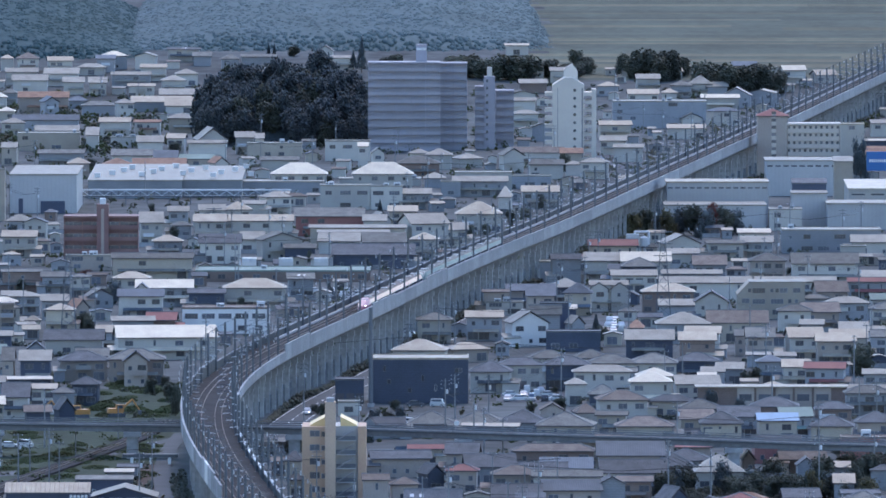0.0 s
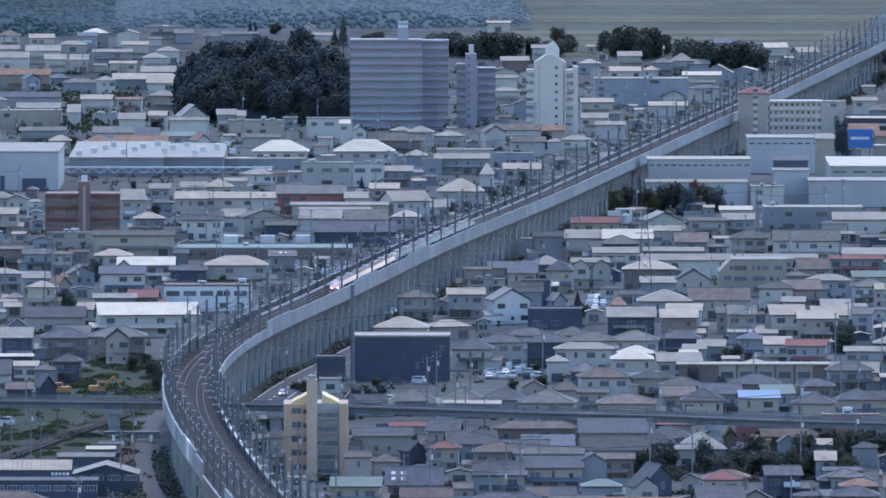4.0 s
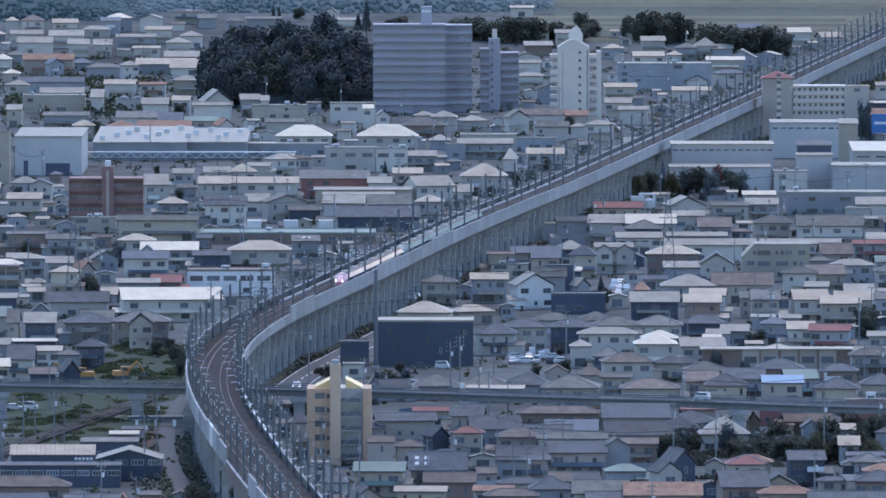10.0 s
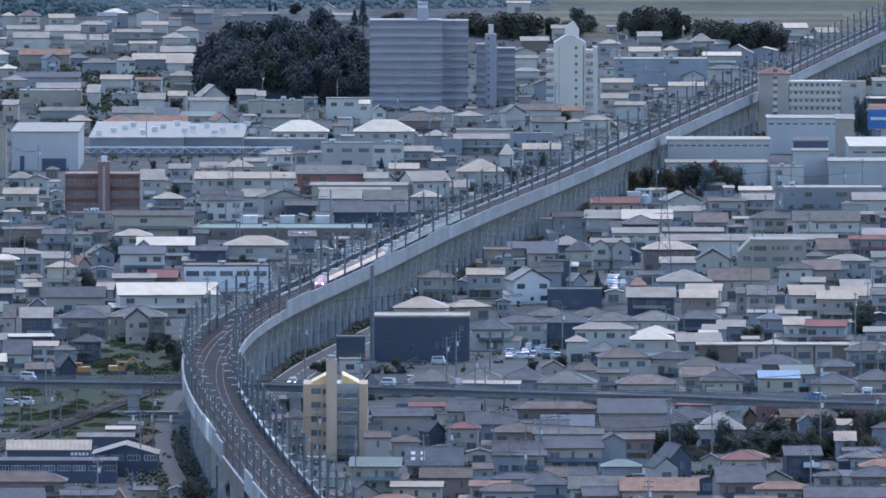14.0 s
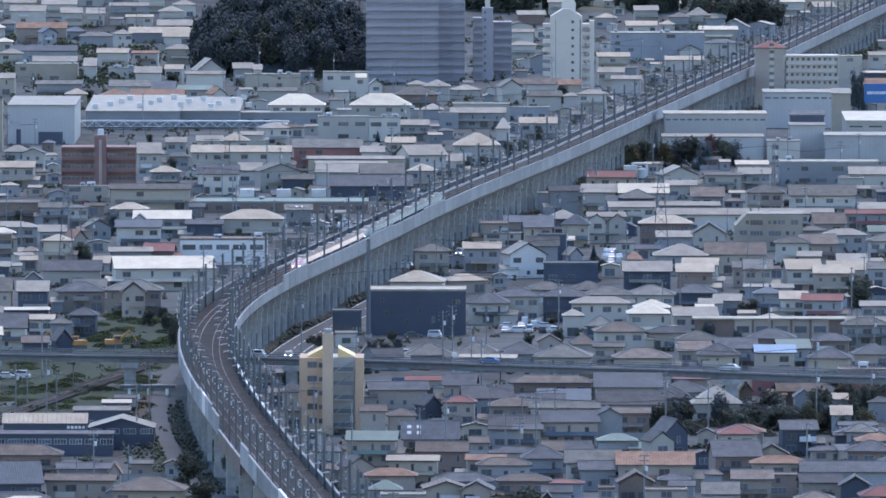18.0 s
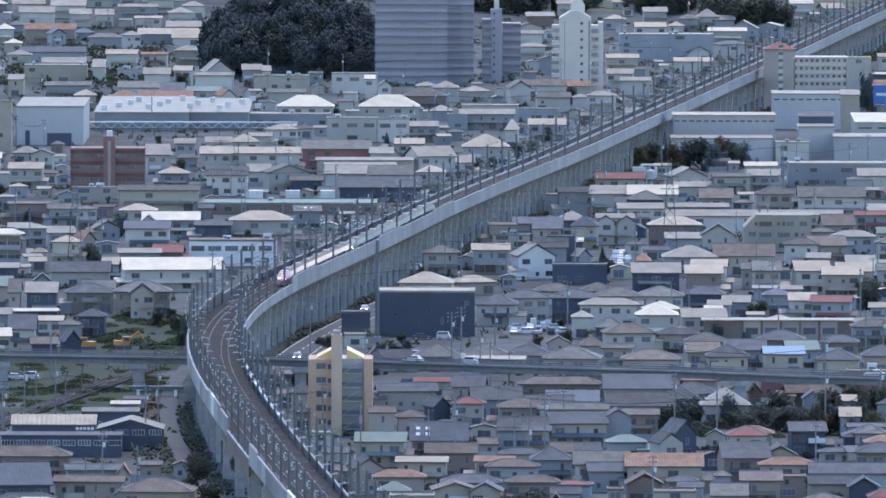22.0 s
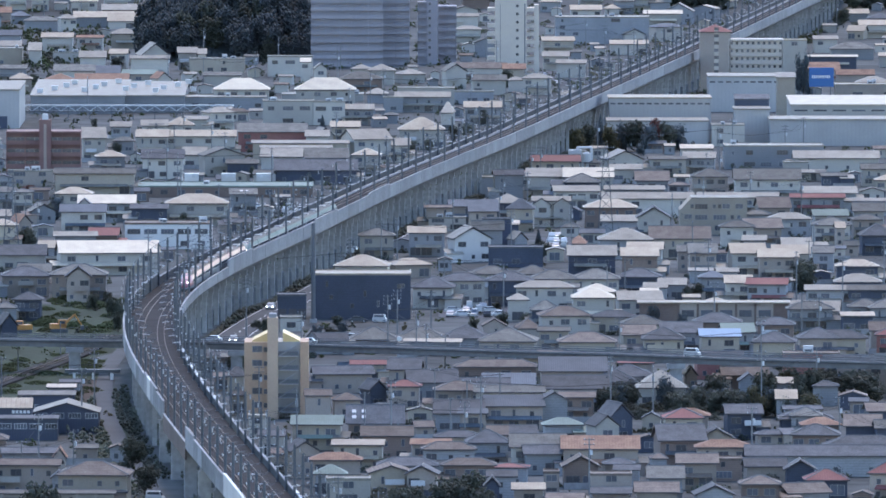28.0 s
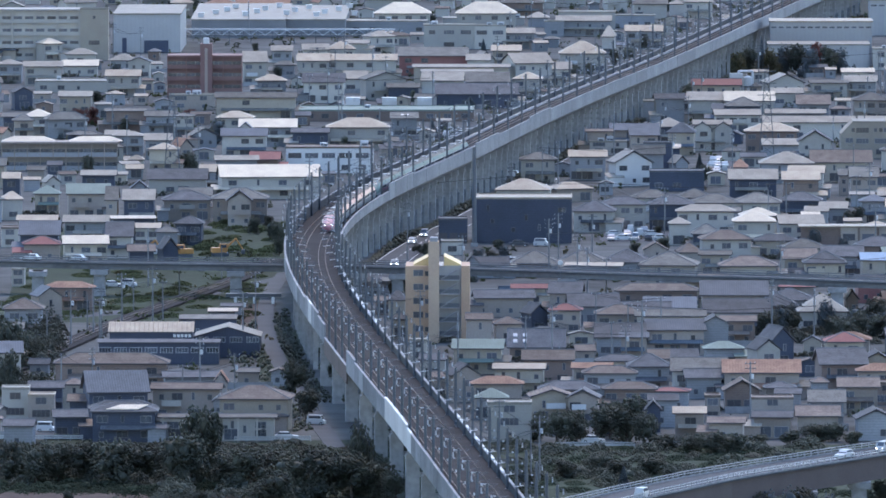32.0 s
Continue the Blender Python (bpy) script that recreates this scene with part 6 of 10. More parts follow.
house("r", -66.8, 2178.5, 11.4, 6.0, 5, 0.94, 5, "G", "c")
house("r", -66.7, 2135.4, 13.5, 6.0, 6, 1.02, -4, "G", "t")
house("h", -53.6, 2110.7, 13.6, 10.7, 6, 2.25, -4, "B", "c")
house("h", -54.2, 2109.5, 14.4, 6.0, 3, 0.59, 0, "B", "c")
house("f", -59.9, 2117.1, 3.1, 6.0, 5, 1.24, 0, "N", "g")
house("r", -57.4, 2218.8, 4.7, 6.0, 3, 0.64, 0, "T", "w")
house("r", -13.5, 2254.4, 10.4, 8.0, 5, 1.68, -3, "E", "c")
house("f", -15.0, 2182.9, 6.0, 8.4, 5, 2.13, 12, "G", "c")
house("h", -9.3, 2161.4, 10.3, 6.4, 5, 1.34, 0, "O", "t")
house("r", 0.3, 2224.1, 10.4, 8.3, 5, 1.75, 0, "G", "c")
house("r", -5.3, 2200.3, 10.3, 6.0, 5, 0.95, -3, "T", "c")
house("h", -10.2, 2139.8, 6.5, 6.5, 4, 1.63, 0, "E", "g")
house("h", 4.1, 2147.4, 11.7, 6.7, 5, 1.42, 0, "G", "g")
block(-6.7, 2087.7, 7.9, 7.0, 7.1, 3, 0, "S", "w")
house("f", 1.1, 2129.4, 8.7, 9.6, 5, 1.45, 3, "B", "c")
house("f", 6.6, 2126.6, 6.4, 7.1, 5, 1.66, -4, "D", "c")
house("h", 14.0, 2221.1, 9.5, 6.0, 5, 1.08, 0, "G", "w")
house("h", 12.1, 2188.7, 10.7, 6.0, 5, 1.27, 2, "G", "g")
house("h", 15.5, 2148.8, 10.5, 6.0, 5, 1.24, 0, "B", "b")
house("r", 17.3, 2285.7, 6.1, 6.0, 5, 0.90, 0, "N", "c")
house("h", 19.7, 2206.2, 8.6, 8.6, 5, 2.26, 2, "G", "g")
house("r", 8.6, 2201.8, 8.1, 6.0, 5, 0.96, -3, "O", "t")
house("h", 22.8, 2156.5, 8.1, 6.0, 4, 0.61, -4, "R", "g")
house("r", 21.4, 2121.1, 5.9, 6.0, 5, 1.01, 0, "G", "g")
house("f", 19.5, 2109.9, 3.3, 6.0, 4, 1.85, 0, "D", "k")
house("r", 21.6, 2227.1, 4.5, 7.9, 5, 1.66, 0, "G", "w")
house("r", 29.0, 2194.5, 11.1, 10.8, 5, 2.27, 0, "G", "w")
house("r", 40.8, 2190.1, 15.2, 10.8, 5, 2.26, 0, "O", "t")
house("r", 30.0, 2190.6, 7.7, 7.3, 4, 1.54, 5, "D", "c")
house("f", 36.6, 2157.9, 7.4, 8.1, 4, 2.11, 2, "G", "c")
house("h", 43.8, 2164.9, 6.3, 6.0, 4, 1.04, 0, "D", "t")
house("f", 43.4, 2251.4, 5.3, 7.9, 5, 2.20, 15, "D", "w")
house("h", 58.8, 2273.1, 8.3, 8.1, 5, 1.70, 3, "R", "w")
house("r", 57.0, 2212.1, 9.7, 13.0, 5, 2.75, 5, "D", "c")
house("f", 63.6, 2216.6, 7.6, 8.3, 5, 2.16, 3, "D", "c")
house("h", 64.3, 2194.5, 11.2, 6.5, 5, 1.36, 0, "O", "t")
house("r", 58.2, 2154.4, 8.2, 7.6, 5, 1.60, 0, "T", "t")
house("h", 51.7, 2179.1, 3.5, 6.0, 4, 0.83, 3, "G", "g")
house("r", 51.4, 2117.1, 7.2, 9.5, 5, 2.00, 0, "G", "g")
house("r", 25.9, 2090.2, 6.3, 6.0, 5, 1.09, 0, "T", "c")
block(30.7, 2134.9, 2.8, 7.0, 4.8, 2, 0, "B", "t")
house("r", 32.3, 2080.8, 7.1, 6.0, 4, 0.98, -4, "G", "t")
block(41.9, 2141.6, 7.6, 7.0, 3.9, 2, 0, "B", "t")
house("r", 40.9, 2093.9, 7.7, 6.0, 4, 0.99, -3, "D", "c")
house("r", 49.3, 2096.6, 8.4, 8.2, 4, 1.72, 0, "B", "t")
house("f", 59.7, 2090.0, 7.6, 8.4, 4, 1.84, 3, "D", "g")
block(63.6, 2175.8, 7.2, 7.0, 4.2, 2, 0, "B", "b")
house("r", 44.9, 2150.9, 5.2, 6.0, 4, 0.82, -3, "D", "g")
house("h", 34.9, 2268.4, 8.3, 6.3, 4, 1.32, 3, "E", "g")
house("r", 44.8, 2280.9, 6.7, 6.0, 4, 0.67, 5, "G", "c")
house("r", 26.3, 2237.9, 7.1, 8.8, 4, 1.86, 5, "D", "g")
block(-139.8, 3574.6, 8.7, 7.0, 16.0, 4, 0, "S", "c")
house("h", -138.4, 3137.4, 8.4, 8.4, 5, 1.92, -4, "W", "w")
house("f", -147.9, 3271.1, 5.8, 7.7, 5, 1.60, 10, "D", "k")
house("h", -140.9, 3116.6, 6.1, 6.1, 5, 1.66, 5, "G", "t")
house("r", -132.5, 3248.5, 9.8, 6.7, 5, 1.41, -3, "S", "c")
house("r", -123.4, 3224.3, 5.5, 6.0, 4, 0.50, 0, "S", "g")
block(-136.5, 3372.6, 25.5, 15.3, 3.3, 1, 0, "S", "w")
house("h", -122.5, 3063.7, 9.7, 6.0, 4, 0.88, 3, "G", "k")
house("h", -110.0, 3039.1, 8.9, 6.0, 5, 1.17, 0, "S", "g")
house("r", -145.4, 3156.8, 6.9, 6.0, 4, 1.07, 0, "G", "k")
house("h", -133.1, 2968.4, 13.8, 6.1, 7.3, 1.28, 0, "W", "t")
house("h", -115.8, 2968.4, 13.8, 6.1, 7.3, 1.28, 3, "W", "t")
house("r", -110.7, 2855.1, 9.1, 6.0, 5, 1.22, 0, "S", "k")
house("r", -109.3, 2758.6, 10.8, 10.6, 6, 2.24, 3, "E", "t")
house("r", -131.6, 2840.4, 4.8, 7.0, 5, 1.46, 0, "T", "k")
house("h", -127.2, 2752.7, 5.4, 8.4, 5, 1.76, 5, "T", "w")
house("f", -120.4, 2823.4, 4.0, 6.0, 5, 1.79, 15, "S", "w")
house("h", -120.1, 2775.9, 6.8, 6.8, 5, 1.83, 0, "E", "c")
house("r", -117.8, 2670.3, 9.8, 6.0, 5, 1.12, -3, "T", "g")
house("r", -106.2, 2663.8, 10.9, 7.0, 5, 1.47, 0, "S", "g")
house("r", -114.8, 2615.3, 9.6, 13.0, 5, 2.90, 0, "N", "k")
house("h", -113.4, 2596.6, 9.2, 7.9, 4, 1.65, 2, "R", "t")
house("r", -102.9, 2582.6, 10.6, 8.3, 5, 1.75, 5, "W", "c")
block(-123.1, 2650.3, 3.9, 7.0, 4.5, 2, 0, "B", "w")
house("f", -102.6, 2390.7, 5.6, 8.3, 6, 2.10, 15, "N", "c")
house("h", -100.9, 2434.0, 11.3, 6.0, 5, 1.22, -3, "O", "b")
house("h", -106.7, 2352.9, 8.6, 8.6, 6, 1.99, 0, "B", "g")
house("r", -106.7, 2309.7, 4.5, 6.0, 5, 1.25, 0, "G", "g")
block(-115.0, 2513.3, 2.7, 7.0, 3.9, 2, 0, "S", "w")
house("r", 161.2, 4236.8, 9.5, 6.3, 5, 1.32, 5, "S", "w")
house("h", 168.3, 4172.1, 16.3, 10.6, 4, 2.23, 0, "G", "g")
house("r", 157.2, 4074.7, 18.3, 6.0, 5, 0.67, 0, "W", "k")
house("r", 149.5, 3957.4, 12.5, 12.5, 5, 2.63, 3, "O", "w")
house("r", 160.1, 3944.2, 13.5, 8.3, 4, 1.75, 0, "O", "t")
house("h", 163.6, 3879.7, 12.3, 9.8, 4, 2.06, 0, "S", "w")
block(161.9, 3849.5, 24.4, 14.6, 4.7, 1, 0, "T", "t")
house("r", 156.9, 3689.5, 19.8, 9.3, 6, 1.95, 0, "G", "w")
house("r", 188.3, 4377.3, 19.2, 9.3, 5, 1.96, 0, "T", "w")
house("h", 189.8, 4448.1, 9.8, 9.5, 5, 1.99, 0, "N", "k")
house("r", 180.1, 4105.1, 11.0, 6.1, 4, 1.28, -4, "T", "w")
house("r", 130.8, 3354.5, 25.4, 9.8, 4, 2.05, 0, "S", "w")
block(118.1, 3329.7, 7.1, 7.0, 4.1, 1, 0, "S", "w")
house("r", 141.1, 3271.1, 13.6, 6.8, 5, 1.42, 0, "G", "w")
house("h", 140.2, 3207.5, 9.7, 8.6, 5, 1.81, -3, "T", "w")
house("r", 121.2, 3156.8, 15.4, 8.5, 4, 1.78, 0, "S", "g")
house("r", 130.2, 3115.4, 21.3, 6.0, 4, 0.75, 0, "S", "g")
house("r", 116.5, 3022.4, 9.7, 7.5, 5, 1.56, 5, "E", "w")
house("r", 127.3, 3044.7, 8.9, 10.0, 5, 2.10, 0, "G", "w")
house("h", 115.0, 2976.1, 10.2, 9.2, 5, 1.92, 2, "G", "w")
house("r", 116.6, 2962.7, 2.9, 7.3, 5, 1.53, 2, "T", "t")
house("h", 125.2, 3003.2, 8.1, 6.2, 5, 1.29, 5, "G", "t")
house("h", 124.9, 2928.6, 9.3, 9.3, 5, 2.74, 3, "D", "k")
house("r", 109.1, 2897.9, 4.2, 6.0, 4, 0.96, 5, "S", "w")
house("h", 114.0, 2792.3, 10.9, 7.4, 5, 1.55, 0, "T", "k")
house("h", 111.6, 2727.7, 11.6, 8.9, 5, 1.86, 0, "S", "k")
house("r", 102.5, 2696.5, 9.9, 6.0, 5, 1.13, -4, "S", "g")
house("r", 113.4, 2696.5, 11.8, 6.0, 5, 1.13, 0, "G", "k")
house("h", 109.1, 2632.0, 8.3, 8.0, 5, 1.67, -3, "G", "g")
house("h", 96.6, 2623.6, 10.9, 7.4, 5, 1.56, 2, "G", "g")
house("h", 114.3, 2627.8, 9.0, 9.0, 5, 1.90, 2, "G", "g")
house("r", 106.9, 2615.0, 7.9, 6.0, 4, 0.83, 3, "T", "k")
house("h", 97.6, 2519.9, 15.4, 8.1, 5, 1.70, 0, "D", "c")
house("r", 109.6, 2546.7, 6.2, 8.7, 5, 1.83, 0, "B", "t")
house("h", 110.7, 2531.1, 7.4, 7.4, 5, 1.61, -4, "R", "r")
house("r", 97.1, 2434.0, 9.7, 8.3, 5, 1.74, 0, "D", "c")
house("r", 104.7, 2418.9, 9.4, 6.8, 6, 1.42, 2, "G", "t")
house("r", 83.6, 2312.7, 8.1, 6.0, 4, 0.57, 2, "D", "g")
house("h", 83.2, 2284.0, 11.1, 10.0, 4, 2.09, 0, "D", "k")
house("h", 85.7, 2268.4, 8.3, 6.7, 4, 1.41, 3, "O", "b")
house("r", 93.6, 2265.3, 7.7, 9.9, 4, 2.07, -3, "T", "k")
house("r", 98.9, 2259.2, 6.6, 7.1, 4, 1.50, 2, "T", "k")
house("h", 82.8, 2227.1, 9.8, 8.8, 5, 1.85, -4, "D", "b")
house("h", 91.2, 2194.5, 16.1, 9.5, 5, 2.00, 0, "D", "c")
house("r", 81.8, 2186.3, 27.7, 8.6, 4, 1.81, 0, "G", "g")
house("f", 77.3, 2150.9, 6.3, 6.9, 4, 1.89, 0, "D", "k")
house("r", 71.3, 2159.3, 8.4, 6.8, 4, 1.42, 5, "D", "t")
house("h", -163.9, 3799.7, 10.4, 7.1, 5.5, 2.05, 0, "N", "w")
house("r", -170.1, 3700.4, 4.0, 4.0, 2.9, 0.70, -6, "T", "w")
house("r", -155.6, 3872.8, 11.9, 8.8, 5.5, 1.61, 22, "G", "w")
house("f", 123.0, 4486.6, 4.3, 3.7, 2.6, 0.70, -14, "T", "c")
house("r", 91.0, 4642.5, 11.4, 6.8, 3.2, 1.49, 12, "T", "w")
house("r", -140.7, 2887.2, 11.6, 6.7, 5.6, 1.87, -3, "G", "c")
house("f", -224.5, 4679.8, 4.8, 4.3, 2.6, 0.70, 2, "N", "w")
house("f", -182.7, 4581.0, 6.0, 4.4, 2.6, 0.70, -6, "S", "w")
house("f", -176.9, 3662.1, 5.4, 3.7, 2.9, 0.70, 22, "G", "w")
house("h", 81.8, 2136.2, 8.5, 7.6, 3.2, 1.84, 2, "R", "k")
house("r", 101.3, 2290.2, 12.0, 8.9, 5.2, 1.45, 4, "B", "k")
house("r", -148.6, 3414.2, 11.9, 7.9, 5.6, 1.52, 2, "S", "w")
house("f", -114.8, 3424.2, 3.6, 5.3, 2.9, 0.70, 4, "S", "w")
house("r", -164.5, 3440.9, 4.8, 4.6, 2.9, 0.70, -6, "S", "g")
house("h", -175.6, 3677.9, 10.6, 8.2, 5.2, 1.71, 0, "T", "w")
house("h", 184.4, 4070.6, 11.9, 6.9, 5.5, 1.61, 0, "S", "w")
house("r", -181.4, 4364.5, 4.9, 4.4, 2.9, 0.70, 4, "S", "c")
house("r", -105.3, 2150.7, 5.1, 4.2, 2.9, 0.70, 2, "D", "t")
house("r", -106.0, 2948.9, 5.4, 4.1, 2.6, 0.70, 22, "S", "w")
house("h", 136.2, 2991.1, 12.2, 7.7, 5.5, 1.78, 2, "G", "w")
house("h", -159.4, 3427.9, 8.6, 7.8, 5.6, 1.42, 0, "S", "g")
house("r", -115.8, 3298.1, 4.3, 4.6, 2.6, 0.70, -6, "T", "t")
house("r", -157.2, 3258.8, 8.5, 8.0, 3.2, 2.07, 2, "N", "w")
house("h", -142.8, 3544.8, 9.8, 7.6, 3.2, 1.83, 0, "S", "w")
house("f", 202.3, 4541.8, 9.7, 8.0, 5.6, 1.79, 0, "N", "w")
house("r", -165.2, 3618.7, 8.2, 8.9, 5.5, 1.89, 0, "G", "c")
house("r", -41.0, 3695.6, 5.3, 4.5, 2.6, 0.70, 2, "S", "w")
house("h", 108.0, 2393.0, 7.5, 8.0, 5.5, 1.64, -3, "D", "t")
house("h", 77.6, 2735.7, 7.1, 6.7, 5.6, 1.48, 2, "N", "g")
house("r", 153.8, 4630.6, 9.8, 7.7, 3.2, 2.07, 22, "T", "w")
house("r", 71.0, 2283.1, 7.8, 8.8, 5.2, 1.60, 4, "D", "k")
house("r", -137.3, 3510.6, 5.6, 3.6, 2.6, 0.70, 22, "G", "g")
house("h", -168.0, 3979.8, 7.6, 8.3, 5.5, 1.78, -14, "N", "c")
house("r", -179.8, 4250.2, 4.0, 4.2, 2.6, 0.70, 2, "S", "w")
house("h", 50.6, 3877.2, 10.4, 7.3, 5.5, 1.53, -3, "S", "w")
house("f", 35.9, 4197.0, 8.1, 7.3, 5.2, 1.50, 2, "G", "g")
house("r", -105.4, 2234.2, 8.6, 8.9, 5.6, 2.04, 4, "N", "w")
house("r", 123.6, 2717.8, 11.3, 7.5, 5.2, 1.84, 2, "S", "w")
house("r", -207.5, 4383.7, 4.2, 5.3, 2.6, 0.70, 0, "S", "w")
house("h", 119.6, 4601.6, 8.7, 8.1, 5.5, 1.45, -6, "G", "w")
house("r", -51.7, 3707.7, 5.2, 4.8, 2.6, 0.70, -3, "T", "w")
house("r", 99.3, 2774.4, 4.3, 5.1, 2.6, 0.70, 22, "S", "g")
house("f", 88.4, 2677.9, 4.5, 3.6, 2.6, 0.70, 0, "S", "w")
house("h", 7.0, 2828.4, 10.4, 7.6, 3.2, 1.59, 22, "T", "t")
house("r", -120.2, 4234.4, 12.1, 8.6, 5.6, 1.67, -3, "T", "w")
house("r", -202.0, 4226.3, 5.0, 3.9, 2.9, 0.70, 0, "S", "w")
house("h", 106.7, 4343.5, 12.2, 7.7, 5.5, 1.41, 22, "N", "w")
house("h", 93.8, 2126.1, 10.8, 6.9, 5.2, 2.08, -14, "R", "t")
house("f", -208.5, 4567.7, 5.3, 3.5, 2.6, 0.70, 22, "T", "g")
house("f", -106.9, 4382.4, 5.6, 4.3, 2.6, 0.70, -3, "N", "w")
house("r", 83.1, 2720.2, 7.0, 8.7, 5.2, 1.77, 0, "T", "w")
house("r", -200.6, 4558.5, 3.5, 4.4, 2.9, 0.70, 12, "S", "g")
house("r", 154.5, 3460.3, 9.5, 8.5, 3.2, 1.85, -3, "G", "w")
house("f", -186.5, 4007.5, 4.8, 4.1, 2.6, 0.70, 12, "T", "w")
house("h", -51.0, 3614.8, 9.2, 7.8, 5.6, 1.67, 22, "S", "w")
house("r", -148.0, 3041.5, 10.7, 8.9, 5.6, 1.50, -14, "O", "c")
house("f", -198.4, 4184.7, 4.2, 3.7, 2.6, 0.70, 2, "G", "g")
house("f", 28.2, 4647.1, 4.9, 4.1, 2.6, 0.70, -6, "G", "w")
house("r", 89.3, 2709.7, 10.1, 8.3, 5.5, 1.41, -6, "R", "g")
house("r", 113.0, 4642.3, 5.1, 5.3, 2.6, 0.70, 0, "T", "w")
house("r", 128.6, 2902.2, 3.9, 5.4, 2.9, 0.70, 0, "N", "g")
house("f", 124.0, 4535.0, 11.8, 8.9, 5.6, 1.44, -14, "T", "g")
house("f", -207.6, 4481.9, 7.0, 8.1, 5.6, 1.75, 0, "W", "c")
house("f", 128.7, 4613.2, 11.9, 7.0, 3.2, 1.55, 0, "S", "w")
house("r", 177.1, 4365.5, 7.2, 8.5, 3.2, 2.07, -14, "T", "c")
house("f", 71.3, 4630.5, 4.7, 4.8, 2.6, 0.70, 4, "B", "w")
house("r", -152.4, 3734.2, 5.7, 4.9, 2.9, 0.70, 2, "S", "c")
house("r", -161.0, 3640.9, 9.0, 8.5, 5.2, 1.55, -6, "S", "g")
house("r", 209.7, 4643.7, 11.2, 8.5, 5.6, 1.48, 2, "N", "g")
house("r", -38.3, 3117.7, 7.8, 7.7, 5.6, 1.47, 2, "G", "g")
house("f", -204.8, 4672.2, 4.1, 4.2, 2.9, 0.70, -14, "B", "c")
house("f", -173.7, 4382.5, 4.1, 5.4, 2.9, 0.70, 0, "B", "g")
house("r", -175.8, 4041.9, 7.7, 8.4, 5.2, 1.75, 4, "T", "g")
house("f", -215.7, 4649.2, 7.6, 8.3, 5.6, 1.43, -3, "N", "g")
house("h", 68.2, 2099.9, 7.9, 7.9, 5.2, 1.42, 0, "B", "b")
house("h", -172.9, 4491.4, 7.7, 8.2, 5.5, 2.05, 0, "W", "w")
house("r", -150.9, 3660.0, 4.0, 3.8, 2.6, 0.70, -14, "N", "w")
house("r", 77.5, 2105.5, 9.0, 7.7, 3.2, 1.67, 22, "B", "c")
house("h", -163.6, 4150.5, 8.3, 8.4, 3.2, 2.04, 4, "T", "w")
house("h", -96.6, 4270.5, 10.4, 7.9, 5.6, 1.80, 0, "S", "c")
house("r", 127.2, 3273.1, 4.1, 4.1, 2.6, 0.70, 12, "B", "g")
house("r", -210.0, 4614.5, 4.8, 4.4, 2.6, 0.70, -14, "G", "g")
house("r", 83.8, 3273.4, 4.8, 4.4, 2.6, 0.70, -3, "T", "w")
house("f", 14.7, 2856.5, 4.0, 4.9, 2.9, 0.70, 0, "G", "g")
house("r", -188.3, 4395.3, 8.2, 7.6, 5.6, 1.67, 2, "G", "w")
house("h", -129.1, 3118.6, 11.8, 6.6, 5.2, 2.02, 12, "G", "g")
house("r", -172.9, 3542.1, 8.5, 8.0, 5.2, 1.81, 22, "S", "c")
house("f", 7.0, 2324.7, 5.4, 3.9, 2.9, 0.70, 2, "G", "c")
house("r", 76.6, 4248.7, 3.5, 3.7, 2.6, 0.70, 2, "S", "g")
house("f", -193.7, 4098.2, 9.1, 8.3, 5.5, 1.65, -14, "N", "w")
house("h", -185.2, 3909.3, 8.6, 7.5, 5.5, 1.46, 12, "G", "c")
house("f", -180.1, 3897.4, 8.2, 8.4, 3.2, 1.67, 0, "S", "w")
house("h", -188.3, 4629.5, 9.7, 8.4, 5.6, 2.02, -14, "G", "w")
house("f", -121.8, 3453.2, 7.5, 6.8, 5.2, 1.48, -3, "N", "w")
house("r", -95.5, 3191.1, 5.9, 3.6, 2.9, 0.70, 0, "B", "b")
house("r", 137.4, 4598.9, 5.2, 4.0, 2.6, 0.70, 2, "S", "w")
house("r", -116.0, 4636.8, 11.1, 8.2, 5.5, 1.41, 0, "T", "w")
house("r", 186.6, 4306.9, 4.0, 4.0, 2.9, 0.70, -6, "S", "w")
house("r", 177.6, 3921.4, 4.6, 4.0, 2.6, 0.70, 0, "G", "w")
house("h", -132.9, 2743.0, 9.1, 7.8, 5.5, 1.94, 22, "G", "g")
house("r", -211.6, 4440.5, 7.1, 6.7, 5.2, 2.09, -14, "T", "w")
house("r", 30.7, 3654.5, 12.3, 8.7, 5.5, 1.83, 0, "T", "g")
house("r", -1.7, 3697.2, 3.6, 3.5, 2.6, 0.70, 22, "S", "g")
house("r", -102.5, 2124.5, 4.0, 5.4, 2.9, 0.70, -14, "G", "t")
house("r", -198.2, 4631.2, 7.2, 8.9, 3.2, 1.43, -14, "N", "w")
house("r", 140.7, 4626.7, 10.0, 7.6, 5.5, 1.93, 12, "W", "w")
house("h", -121.3, 4434.9, 7.1, 8.0, 5.2, 1.77, 12, "S", "w")
house("r", -177.8, 3812.7, 12.0, 8.7, 3.2, 1.50, 2, "N", "w")
house("f", 203.2, 4623.1, 5.4, 4.0, 2.9, 0.70, 2, "G", "w")
house("r", -158.8, 3580.5, 3.5, 4.0, 2.6, 0.70, 12, "N", "c")
house("r", 10.8, 2100.7, 4.8, 5.1, 2.9, 0.70, 0, "D", "c")
house("r", -187.0, 4526.5, 4.4, 4.6, 2.9, 0.70, 2, "B", "g")
house("f", 74.6, 4653.2, 5.8, 4.8, 2.6, 0.70, 2, "N", "w")
